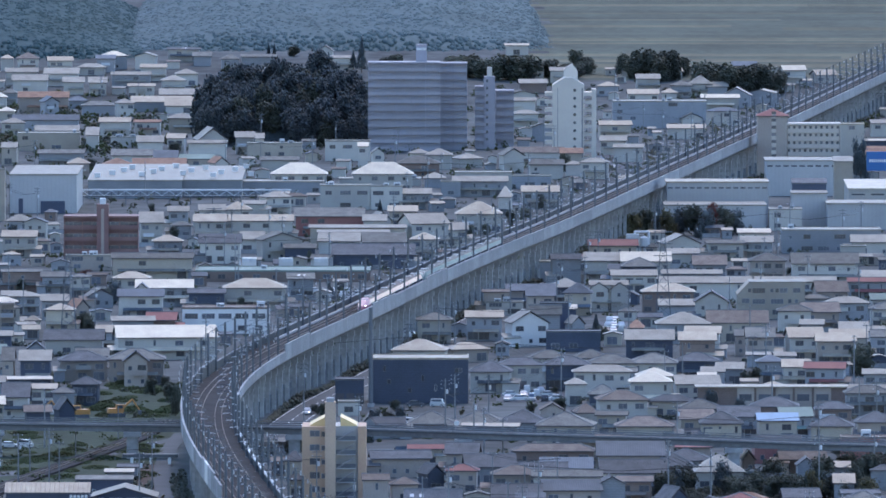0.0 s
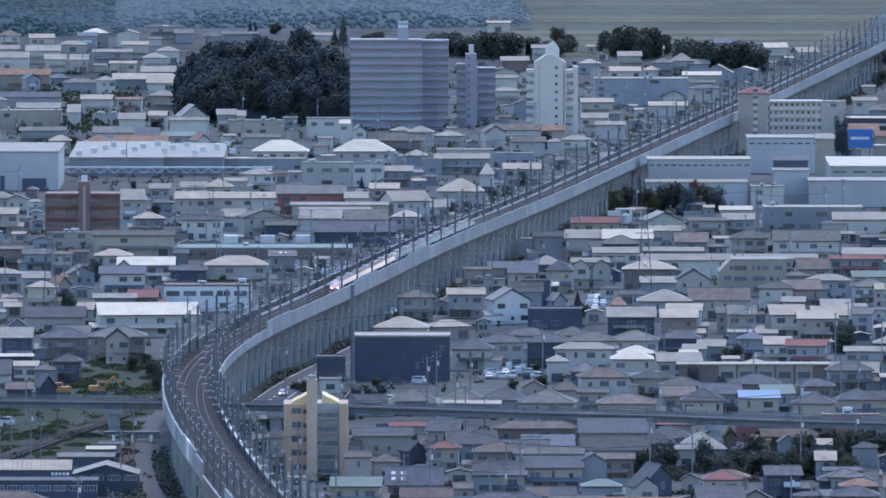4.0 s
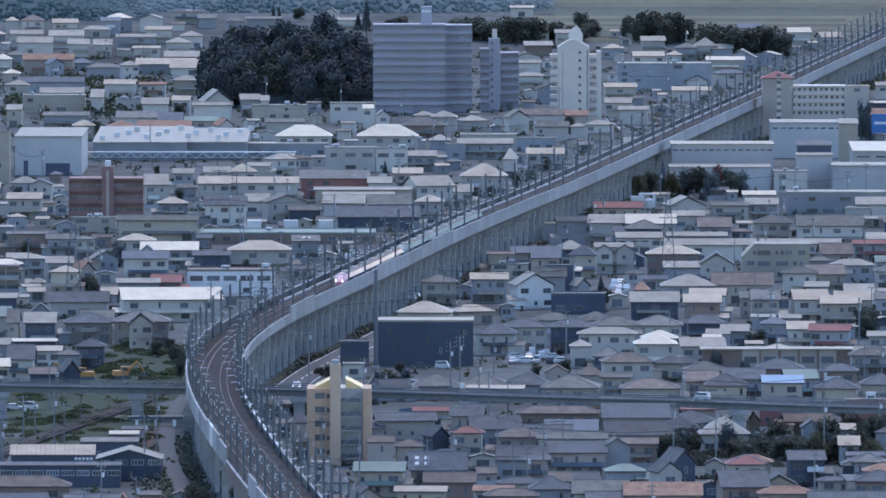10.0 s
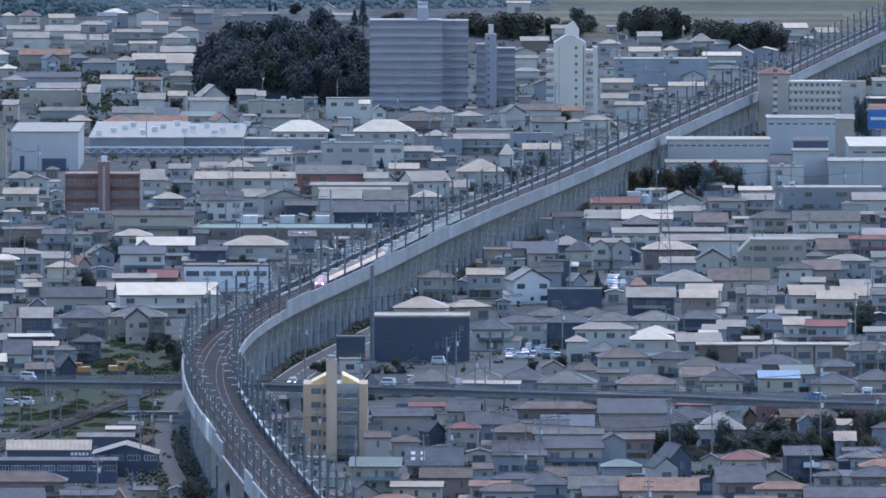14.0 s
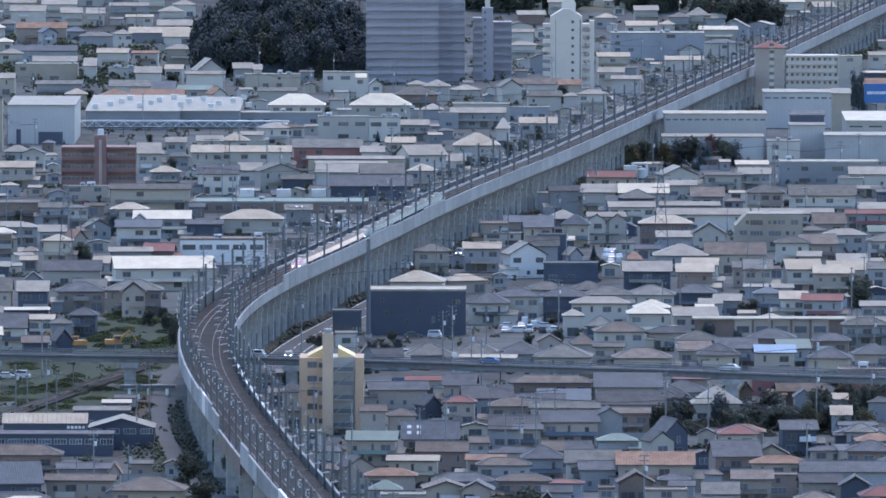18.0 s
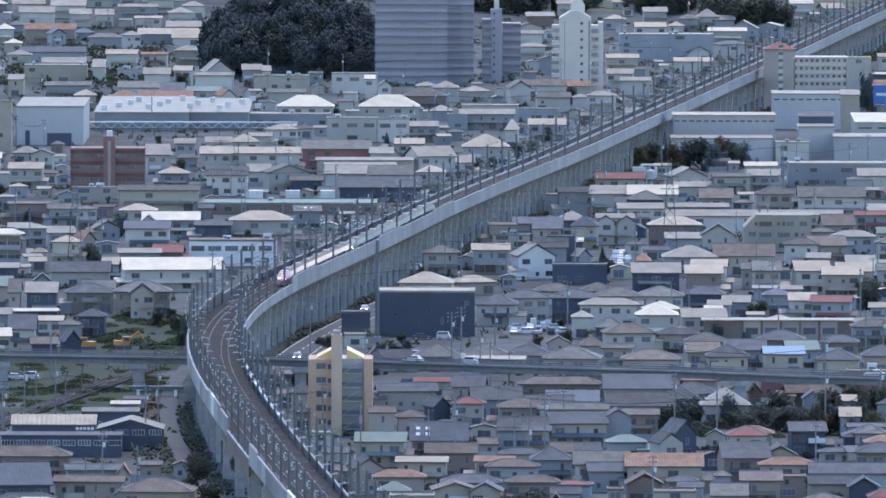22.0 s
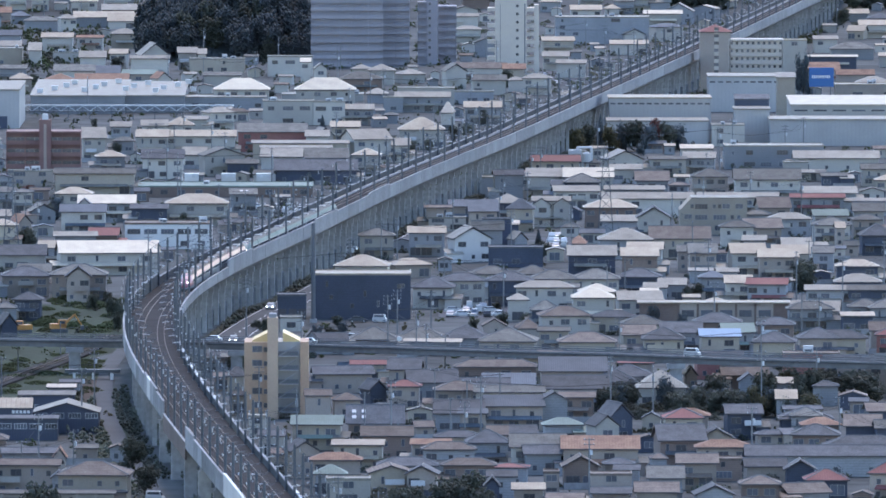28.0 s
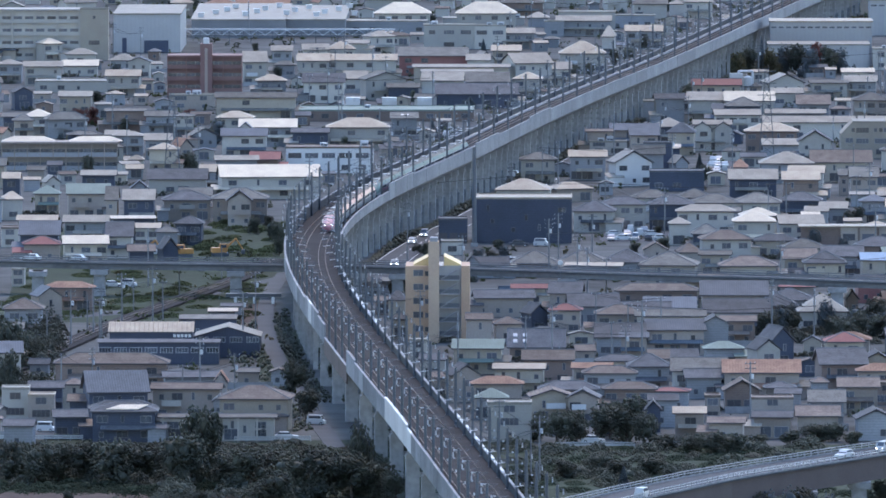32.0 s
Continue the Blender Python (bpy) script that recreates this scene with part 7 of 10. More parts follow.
house("r", 185.9, 4550.5, 8.8, 7.2, 3.2, 1.78, 4, "T", "g")
house("h", -141.9, 4658.1, 11.8, 6.7, 3.2, 1.56, -6, "S", "w")
house("r", -210.3, 4353.6, 8.0, 8.3, 5.2, 1.40, -14, "S", "w")
house("r", 71.7, 2707.1, 4.4, 4.9, 2.6, 0.70, 2, "T", "c")
house("h", -209.6, 4631.6, 9.9, 8.8, 5.6, 2.03, 12, "S", "w")
house("f", -90.8, 3074.9, 7.5, 7.0, 3.2, 2.08, 12, "G", "g")
house("f", 16.4, 3932.2, 3.9, 4.2, 2.6, 0.70, 12, "S", "g")
house("f", -222.7, 4650.6, 3.9, 5.3, 2.6, 0.70, 0, "N", "w")
house("r", -203.6, 4543.3, 4.0, 3.8, 2.9, 0.70, -14, "G", "w")
house("f", 120.5, 2644.8, 3.6, 4.0, 2.9, 0.70, 0, "S", "w")
house("h", -199.3, 4678.1, 8.7, 6.7, 5.2, 1.63, 0, "T", "w")
house("f", -198.2, 4586.3, 5.1, 4.0, 2.6, 0.70, -6, "T", "c")
house("r", 96.3, 2350.7, 4.3, 5.3, 2.9, 0.70, -3, "S", "t")
house("h", -187.5, 4184.4, 10.3, 7.9, 3.2, 1.90, -3, "T", "w")
house("f", -199.0, 4359.1, 4.9, 3.9, 2.6, 0.70, 0, "B", "g")
house("f", 98.8, 4659.9, 4.0, 4.1, 2.9, 0.70, -14, "G", "c")
house("r", -48.1, 4126.6, 5.4, 5.3, 2.9, 0.70, -6, "G", "g")
house("r", -184.3, 4598.5, 8.6, 8.2, 3.2, 1.65, 4, "G", "c")
house("r", -177.5, 3992.0, 5.7, 4.8, 2.9, 0.70, -3, "B", "w")
house("r", 79.3, 4087.2, 4.2, 4.0, 2.6, 0.70, 2, "N", "w")
house("r", -117.5, 3495.2, 4.1, 4.9, 2.6, 0.70, 22, "S", "w")
house("f", -186.6, 4669.2, 10.8, 9.0, 5.2, 1.87, 22, "T", "w")
house("r", -223.6, 4589.7, 11.5, 7.8, 3.2, 1.98, 0, "T", "w")
house("h", -221.4, 4536.2, 11.2, 8.4, 3.2, 1.81, 12, "T", "w")
house("f", 75.4, 4095.9, 5.8, 5.0, 2.9, 0.70, 0, "S", "g")
house("r", 9.5, 4036.4, 3.9, 5.4, 2.9, 0.70, 2, "G", "w")
house("r", -213.4, 4607.8, 4.0, 5.3, 2.9, 0.70, -14, "G", "w")
house("f", -60.8, 3883.4, 5.5, 5.1, 2.6, 0.70, -3, "B", "w")
house("r", -66.8, 3982.0, 5.0, 4.6, 2.6, 0.70, 22, "S", "w")
house("h", 161.8, 3583.4, 10.6, 8.4, 5.2, 1.41, 0, "G", "g")
house("h", 149.6, 3279.0, 8.1, 8.9, 5.6, 2.04, 22, "B", "w")
house("f", -120.5, 4678.0, 9.2, 8.6, 5.6, 1.52, -6, "S", "w")
house("h", -141.9, 4517.9, 7.5, 8.2, 3.2, 1.86, 12, "N", "g")
house("f", 143.5, 3863.1, 4.6, 4.1, 2.6, 0.70, -3, "G", "w")
house("r", -53.9, 3275.4, 5.2, 3.9, 2.9, 0.70, 0, "S", "g")
house("f", -198.2, 4386.3, 10.1, 8.5, 5.6, 1.61, 4, "S", "c")
house("f", 134.6, 4660.9, 4.0, 4.5, 2.6, 0.70, 4, "S", "w")
house("f", 129.8, 2874.8, 9.3, 6.7, 5.5, 1.97, -6, "T", "w")
house("r", -28.1, 3161.3, 4.3, 4.2, 2.6, 0.70, -3, "S", "w")
house("f", -199.9, 4270.6, 4.3, 4.8, 2.9, 0.70, 22, "T", "w")
house("f", 17.1, 3995.5, 3.5, 3.9, 2.6, 0.70, 2, "G", "w")
house("h", 9.8, 3967.0, 9.5, 8.2, 3.2, 1.66, 22, "S", "w")
house("r", -94.4, 4081.7, 7.0, 7.8, 5.6, 1.66, -6, "T", "w")
house("r", 37.2, 4675.6, 4.7, 4.3, 2.9, 0.70, 0, "T", "w")
house("f", 30.4, 4237.7, 5.1, 5.3, 2.9, 0.70, 4, "T", "w")
house("r", 104.5, 4657.4, 3.8, 3.9, 2.6, 0.70, 0, "S", "c")
house("r", -139.9, 3470.1, 11.2, 7.9, 3.2, 1.72, 0, "W", "w")
house("r", -222.8, 4628.2, 8.6, 8.6, 3.2, 1.59, -3, "T", "w")
house("h", -166.6, 4405.4, 7.3, 7.2, 3.2, 1.54, -3, "W", "c")
house("r", 170.0, 4432.1, 5.7, 4.6, 2.9, 0.70, 0, "S", "w")
house("r", -100.4, 2271.4, 5.9, 3.9, 2.6, 0.70, 2, "B", "t")
house("r", -120.1, 2901.9, 4.7, 4.8, 2.6, 0.70, 12, "B", "w")
house("f", 133.5, 3293.8, 4.1, 4.1, 2.6, 0.70, 0, "S", "g")
house("r", -136.1, 4669.0, 8.4, 8.9, 5.5, 1.50, 0, "N", "g")
house("h", 37.2, 4643.8, 7.6, 6.8, 5.6, 1.81, 4, "T", "w")
house("r", -127.9, 2872.5, 4.6, 4.1, 2.9, 0.70, 2, "T", "g")
house("f", 39.1, 4543.8, 5.2, 4.6, 2.9, 0.70, 0, "T", "w")
house("h", -128.4, 3505.0, 8.5, 7.2, 3.2, 1.97, 0, "S", "g")
house("r", -161.0, 3316.1, 10.8, 7.5, 5.5, 1.59, 12, "G", "g")
house("h", -153.7, 3184.5, 7.1, 8.4, 3.2, 1.50, 12, "T", "g")
house("h", -158.2, 3706.3, 7.8, 7.4, 3.2, 1.82, -6, "S", "w")
house("r", -1.6, 3636.7, 4.9, 5.2, 2.6, 0.70, 12, "T", "g")
house("f", 42.6, 2899.1, 5.0, 5.2, 2.9, 0.70, 0, "S", "c")
house("r", -202.7, 4146.7, 4.6, 4.7, 2.9, 0.70, 0, "S", "w")
house("r", -128.9, 4589.2, 5.8, 3.8, 2.6, 0.70, -14, "S", "w")
house("h", -177.6, 4459.8, 8.1, 8.6, 5.2, 1.97, 0, "G", "w")
house("r", 208.5, 4591.6, 8.6, 7.4, 3.2, 1.81, 22, "G", "w")
house("h", -180.7, 4641.6, 7.4, 7.5, 3.2, 1.49, 4, "W", "g")
house("r", -109.0, 4681.8, 5.7, 5.3, 2.9, 0.70, 4, "B", "w")
house("f", -112.7, 3371.7, 3.9, 3.6, 2.6, 0.70, 4, "B", "g")
house("h", -151.8, 3565.0, 7.0, 8.7, 5.6, 1.70, 22, "W", "w")
house("f", -190.8, 4568.8, 4.5, 3.7, 2.6, 0.70, -3, "G", "w")
house("r", -176.3, 4612.6, 3.6, 4.5, 2.6, 0.70, 0, "T", "w")
house("r", 67.2, 4656.7, 4.4, 4.2, 2.6, 0.70, -3, "T", "w")
house("f", -167.1, 4084.8, 3.8, 5.5, 2.6, 0.70, -3, "G", "c")
house("r", -34.3, 3953.4, 5.3, 3.7, 2.9, 0.70, -14, "S", "w")
house("r", 123.2, 2826.1, 3.7, 4.2, 2.6, 0.70, 22, "G", "c")
house("f", -175.3, 4279.1, 5.7, 5.2, 2.6, 0.70, 4, "S", "c")
house("f", -32.4, 3105.7, 4.5, 4.4, 2.6, 0.70, -6, "T", "w")
house("r", -174.7, 4181.9, 5.8, 5.0, 2.9, 0.70, 2, "B", "w")
house("r", 120.9, 4663.4, 10.4, 8.5, 3.2, 1.77, -6, "N", "c")
house("r", 23.1, 3622.0, 3.7, 4.7, 2.6, 0.70, -14, "N", "w")
house("r", -127.6, 3029.6, 4.2, 5.3, 2.9, 0.70, 12, "S", "c")
house("f", 41.5, 3823.4, 5.1, 4.3, 2.6, 0.70, -14, "B", "c")
house("h", -2.8, 3808.1, 7.6, 8.9, 3.2, 1.86, 0, "S", "g")
house("f", 87.1, 2109.5, 4.1, 4.4, 2.6, 0.70, -6, "G", "c")
house("r", 28.8, 4146.2, 5.1, 3.6, 2.6, 0.70, 0, "B", "g")
house("r", 62.8, 4417.4, 3.5, 5.0, 2.6, 0.70, 4, "G", "w")
house("f", -45.3, 4015.8, 4.2, 4.8, 2.9, 0.70, 12, "N", "c")
house("f", 105.8, 2804.9, 5.2, 4.3, 2.6, 0.70, 4, "T", "k")
house("h", -198.0, 4571.9, 8.4, 7.1, 5.2, 1.94, 0, "S", "w")
house("r", 30.1, 4685.3, 5.7, 4.9, 2.9, 0.70, 4, "S", "w")
house("f", 67.3, 4570.1, 4.6, 5.5, 2.6, 0.70, -3, "T", "w")
house("r", 23.8, 4182.7, 3.8, 4.0, 2.6, 0.70, -6, "S", "w")
house("r", 145.3, 4615.5, 4.0, 3.9, 2.6, 0.70, 2, "T", "g")
house("r", 114.1, 2906.2, 3.7, 4.1, 2.9, 0.70, 2, "N", "w")
house("r", -144.4, 3312.5, 5.5, 4.4, 2.6, 0.70, 0, "S", "t")
house("f", 203.2, 4460.9, 5.3, 4.3, 2.6, 0.70, -14, "B", "c")
house("r", -208.4, 4256.5, 4.6, 5.4, 2.9, 0.70, -14, "B", "w")
house("f", -225.8, 4685.6, 10.6, 6.9, 5.6, 1.47, 4, "S", "w")
house("r", -65.9, 2102.6, 4.8, 5.5, 2.9, 0.70, 4, "G", "c")
house("h", 192.4, 4286.1, 7.3, 8.8, 3.2, 1.92, -3, "G", "w")
house("r", -35.2, 3888.8, 5.1, 4.1, 2.9, 0.70, -6, "B", "w")
house("r", -106.8, 2900.5, 3.6, 5.1, 2.6, 0.70, 0, "S", "c")
house("r", 68.6, 4176.6, 4.4, 4.5, 2.6, 0.70, -3, "G", "g")
house("f", -73.5, 3399.2, 3.6, 4.3, 2.6, 0.70, -6, "N", "w")
house("f", -51.5, 2220.5, 3.6, 5.0, 2.9, 0.70, 0, "B", "g")
house("r", 63.2, 3436.6, 5.6, 4.8, 2.9, 0.70, -3, "T", "w")
house("r", 85.0, 3459.0, 3.6, 4.5, 2.6, 0.70, 2, "T", "g")
house("r", -54.3, 2904.4, 4.0, 4.4, 2.6, 0.70, 22, "N", "t")
house("f", -193.1, 4609.1, 4.5, 4.2, 2.6, 0.70, -6, "G", "g")
house("h", 170.1, 3738.5, 10.5, 7.0, 5.2, 1.51, 22, "G", "w")
house("h", -131.7, 4678.7, 10.0, 7.6, 5.6, 1.85, 22, "W", "g")
house("r", 83.7, 2892.6, 4.0, 4.0, 2.6, 0.70, -14, "B", "w")
house("r", -160.0, 4047.0, 4.9, 4.9, 2.6, 0.70, 0, "G", "w")
house("r", 83.3, 2659.2, 4.5, 4.7, 2.9, 0.70, 22, "N", "k")
house("f", -188.0, 4301.7, 7.5, 8.7, 3.2, 1.80, 0, "G", "w")
house("f", -172.8, 4310.7, 8.6, 8.7, 3.2, 1.83, 4, "T", "w")
house("r", 182.1, 4241.7, 5.3, 5.0, 2.6, 0.70, 4, "T", "w")
house("r", 78.1, 4211.6, 4.3, 5.3, 2.6, 0.70, -3, "T", "w")
house("r", -187.8, 3846.1, 9.4, 6.7, 3.2, 1.75, 0, "S", "g")
house("f", -35.3, 3282.7, 3.8, 4.3, 2.9, 0.70, 0, "S", "w")
house("f", 194.3, 4588.4, 4.3, 4.0, 2.6, 0.70, -14, "N", "g")
house("f", -89.1, 3011.0, 5.9, 4.5, 2.6, 0.70, 4, "N", "w")
house("h", 178.0, 3908.3, 11.4, 8.1, 5.5, 1.81, -6, "G", "w")
house("h", -166.8, 3574.3, 6.6, 4.9, 3.2, 1.03, -12, "N", "c")
house("f", 127.7, 2815.4, 5.7, 5.3, 3.2, 1.07, -4, "D", "k")
house("f", 134.4, 3190.5, 7.4, 5.6, 2.8, 1.12, 0, "G", "w")
house("h", 59.9, 3350.7, 5.2, 3.7, 2.8, 1.15, 10, "G", "c")
house("h", 1.5, 3661.2, 5.2, 5.0, 2.8, 0.86, -4, "G", "g")
house("r", 70.7, 2671.3, 7.7, 4.8, 2.5, 0.79, -4, "N", "c")
house("r", -67.1, 3186.6, 4.6, 5.0, 2.8, 1.05, 3, "N", "b")
house("h", 76.0, 2263.1, 6.9, 4.1, 2.5, 0.76, 10, "G", "t")
house("f", 49.9, 3092.4, 4.6, 4.2, 2.5, 1.05, -12, "D", "k")
house("f", -41.7, 3289.0, 5.2, 4.6, 2.5, 0.71, -12, "G", "c")
house("r", 126.7, 3267.5, 7.7, 4.5, 3.2, 0.84, 3, "G", "k")
house("f", 53.0, 2304.4, 4.3, 4.3, 2.8, 1.18, -4, "N", "w")
house("f", 51.3, 2248.7, 4.6, 4.2, 2.8, 0.75, 3, "G", "k")
house("r", -125.4, 2945.7, 4.1, 5.6, 2.5, 0.89, 0, "D", "k")
house("h", 81.7, 3228.7, 6.4, 4.4, 2.5, 0.82, -4, "B", "g")
house("r", 53.3, 2978.9, 6.8, 5.2, 2.8, 1.00, 0, "D", "w")
house("r", -45.3, 3254.1, 5.1, 5.6, 2.8, 1.24, 3, "D", "t")
house("r", 7.8, 2283.1, 4.2, 4.9, 2.5, 1.18, 10, "B", "t")
house("f", -106.2, 2200.3, 5.8, 5.9, 2.5, 1.12, 0, "D", "g")
house("h", -122.6, 3298.9, 5.5, 5.4, 3.2, 0.84, 10, "T", "g")
house("f", -59.1, 3249.0, 5.1, 5.3, 2.5, 1.09, -12, "G", "g")
house("r", 45.2, 3788.3, 5.1, 5.4, 2.5, 1.25, 3, "G", "b")
house("r", 148.1, 3438.4, 6.5, 4.9, 2.8, 0.85, 3, "B", "w")
house("f", 143.8, 3177.5, 6.6, 4.0, 2.5, 0.84, -4, "D", "k")
house("h", -0.5, 2337.9, 6.1, 4.6, 2.5, 0.87, 3, "T", "w")
house("f", 95.8, 2368.9, 5.9, 5.9, 2.8, 0.96, -4, "B", "k")
house("f", -101.7, 2098.6, 5.6, 6.0, 3.2, 0.82, 0, "B", "c")
house("h", 3.1, 2103.5, 4.3, 5.8, 2.8, 0.82, 0, "G", "c")
house("h", 76.6, 2691.9, 5.7, 5.3, 2.5, 0.96, -4, "T", "b")
house("f", -168.6, 3470.2, 4.7, 5.9, 2.5, 1.29, 3, "D", "b")
house("f", -107.7, 3254.8, 5.7, 4.7, 3.2, 0.92, 3, "D", "g")
house("h", -156.7, 3807.3, 5.6, 3.9, 3.2, 0.78, 0, "B", "t")
house("r", 120.8, 3300.6, 7.4, 5.6, 2.5, 0.79, 0, "S", "c")
house("h", -47.0, 3675.2, 7.9, 5.0, 3.2, 1.03, 0, "B", "w")
house("r", 117.7, 2921.6, 4.2, 3.6, 2.8, 1.26, 0, "G", "t")
house("h", 47.8, 3012.2, 5.2, 3.6, 2.5, 0.89, -12, "G", "w")
house("h", -118.1, 3378.8, 7.5, 4.3, 3.2, 0.75, 3, "B", "c")
house("h", -105.3, 2964.4, 4.2, 3.6, 2.8, 1.28, -4, "T", "w")
house("h", 17.1, 2105.2, 4.5, 3.9, 2.5, 1.08, -12, "G", "t")
house("r", -38.5, 3029.5, 7.5, 5.4, 2.8, 0.74, 10, "D", "t")
house("r", -98.8, 2246.5, 4.3, 3.6, 2.5, 0.99, -4, "D", "g")
house("r", 81.3, 3469.4, 6.2, 3.9, 2.8, 0.88, 3, "D", "b")
house("f", 4.1, 2939.2, 5.3, 4.1, 2.8, 0.86, 0, "N", "g")
house("r", -34.9, 3275.4, 6.0, 5.7, 3.2, 1.13, -12, "G", "w")
house("h", 101.2, 2228.9, 5.5, 4.8, 2.5, 0.95, -4, "D", "t")
house("h", -121.4, 3572.5, 4.1, 6.0, 2.8, 0.92, -4, "D", "b")
house("f", -141.6, 3253.6, 5.1, 5.5, 2.5, 0.75, -4, "B", "b")
house("f", 22.6, 3707.3, 5.4, 5.2, 2.5, 0.90, 3, "S", "g")
house("r", 96.1, 2110.6, 4.9, 5.3, 2.5, 0.74, -4, "G", "k")
house("r", -129.2, 2922.9, 5.0, 5.3, 2.5, 0.99, -4, "G", "t")
house("f", 157.3, 3446.4, 6.8, 4.0, 3.2, 0.86, -12, "D", "g")
house("r", -104.3, 2928.1, 4.8, 4.3, 2.5, 1.10, 3, "T", "g")
house("f", -66.6, 3240.9, 4.9, 5.4, 2.8, 1.00, 3, "G", "c")


# low dark house with a pale hatch, and the long white row house, both above the bank
_bh = house("h", -76.4, 2086.0, 12.4, 9.0, 5.6, 1.4, 0, "D", "k")
s = Shape()
s.faces([(-3.2, -3.9, 6.05), (2.6, -3.9, 6.05), (4.4, -2.0, 6.75), (-0.6, -2.0, 6.75), (-3.2, -3.9, 5.9), (2.6, -3.9, 5.9), (4.4, -2.0, 6.6), (-0.6, -2.0, 6.6)],
        [(0, 1, 2, 3), (0, 4, 5, 1), (1, 5, 6, 2), (2, 6, 7, 3), (3, 7, 4, 0)], ROOF["W"])
part("roof_hatch", s, _bh, "pale sheet covering part of the roof")
_rh = house("r", -59.6, 2088.0, 21.8, 5.5, 4.4, 0.5, 0, "S", "w")
for i in range(6):
    part("window", WINDOWS["slim"], _rh, at=pose(-8.6 + i * 3.4, -2.2, 1.6))
    s = Shape()
    s.box(-9.9 + i * 3.4, -9.6 + i * 3.4, -3.4, -3.1, 0, 4.3, WALL["w"])
    part("porch_post", s, _rh)
# the large dark roof with four skylights
_dr = house("r", -2.0, 2291.0, 11.8, 10.0, 2.6, 3.5, 0, "D", "b")
for _x in (-4.2, -2.3):
    for _q in (0.25, 0.55):
        s = Shape()
        _z = 2.75 + 3.4 * _q
        s.faces([(_x - 0.4, -5 + 5 * _q, _z + 0.1), (_x + 0.4, -5 + 5 * _q, _z + 0.1), (_x + 0.4, -4.3 + 5 * _q, _z + 0.58), (_x - 0.4, -4.3 + 5 * _q, _z + 0.58), (_x - 0.4, -5 + 5 * _q, _z - 0.1), (_x + 0.4, -5 + 5 * _q, _z - 0.1)],
                [(0, 1, 2, 3), (4, 5, 1, 0), (4, 0, 3), (5, 2, 1)], ALU)
        part("skylight", s, _dr)


# ---- trees ----
tree(78.4, 4645.7, 10.9, 5.0, "far")
tree(85.2, 4645.7, 11.8, 5.4, "far")
tree(91.9, 4641.6, 12.7, 4.5, "far")
tree(75.1, 4653.8, 8.2, 3.6, "far")
tree(106.7, 4595.3, 11.9, 6.3, "far")
tree(113.3, 4589.3, 13.4, 6.3, "far")
tree(120.0, 4589.3, 13.4, 5.8, "far")
tree(126.8, 4593.3, 11.7, 5.4, "far")
tree(132.7, 4601.2, 9.0, 4.0, "far")
tree(106.3, 4625.4, 7.2, 4.1, "far")
tree(54.0, 4691.0, 6.9, 3.7, "far")
tree(58.5, 4686.8, 4.6, 3.2, "far")
tree(-32.8, 4666.2, 14.6, 3.2, "conifer")
tree(-36.3, 4676.5, 8.0, 2.7, "conifer")
tree(-71.0, 4707.7, 7.8, 1.8, "conifer")
tree(-68.6, 4703.5, 7.8, 1.8, "conifer")
tree(-19.2, 4691.0, 5.0, 4.1, "far")
tree(-23.8, 4686.8, 4.6, 3.2, "far")
tree(17.2, 4645.7, 9.5, 6.8, "far")
tree(26.3, 4641.6, 10.4, 6.8, "far")
tree(35.4, 4645.7, 10.0, 6.3, "far")
tree(42.2, 4655.9, 7.9, 4.5, "far")
tree(10.5, 4666.2, 7.7, 5.0, "far")
tree(3.6, 4676.5, 6.2, 4.6, "far")
tree(44.6, 3957.0, 6.8, 2.7, "leaf")
tree(41.5, 3934.1, 6.7, 2.3, "leaf")
tree(61.9, 3563.4, 6.1, 3.1, "leaf")
tree(41.3, 3303.9, 6.1, 3.9, "leaf")
tree(42.6, 3225.6, 3.6, 2.8, "leaf")
tree(114.3, 3272.1, 5.4, 1.6, "leaf")
tree(97.6, 3247.1, 2.5, 1.6, "leaf")
tree(100.8, 2771.2, 7.6, 3.8, "leaf")
tree(99.7, 2835.8, 3.9, 1.9, "leaf")
tree(78.5, 2771.2, 4.9, 3.2, "leaf")
tree(82.3, 2762.2, 4.9, 3.2, "leaf")
tree(72.5, 2722.4, 5.3, 2.9, "leaf")
tree(-99.8, 3225.6, 2.7, 2.8, "red")
tree(-105.3, 3180.4, 3.7, 4.0, "red")
tree(-112.1, 3174.4, 3.1, 3.4, "red")
tree(-116.4, 3165.6, 2.6, 2.8, "red")
tree(-91.5, 2959.1, 5.5, 2.6, "leaf")
tree(-88.1, 3093.6, 6.8, 3.0, "dark")
tree(-90.7, 3079.6, 6.0, 2.7, "leaf")
tree(-90.0, 2933.6, 5.7, 2.0, "leaf")
tree(-80.1, 2835.8, 2.8, 1.1, "leaf")
tree(-68.4, 2700.8, 4.2, 1.8, "leaf")
tree(-63.2, 2675.3, 5.2, 2.1, "leaf")
tree(-60.8, 2658.6, 5.2, 1.6, "leaf")
tree(-60.5, 2617.7, 4.5, 1.5, "leaf")
tree(-65.6, 2722.4, 3.3, 1.3, "leaf")
tree(47.4, 2393.1, 4.2, 2.8, "leaf")
tree(50.1, 2383.1, 4.6, 3.0, "leaf")
tree(53.5, 2379.7, 4.4, 2.8, "leaf")
tree(57.1, 2383.1, 4.9, 2.8, "leaf")
tree(59.6, 2366.5, 4.4, 3.0, "leaf")
tree(64.1, 2363.2, 5.1, 3.0, "leaf")
tree(67.3, 2355.0, 4.9, 3.0, "leaf")
tree(70.8, 2355.0, 5.4, 3.0, "leaf")
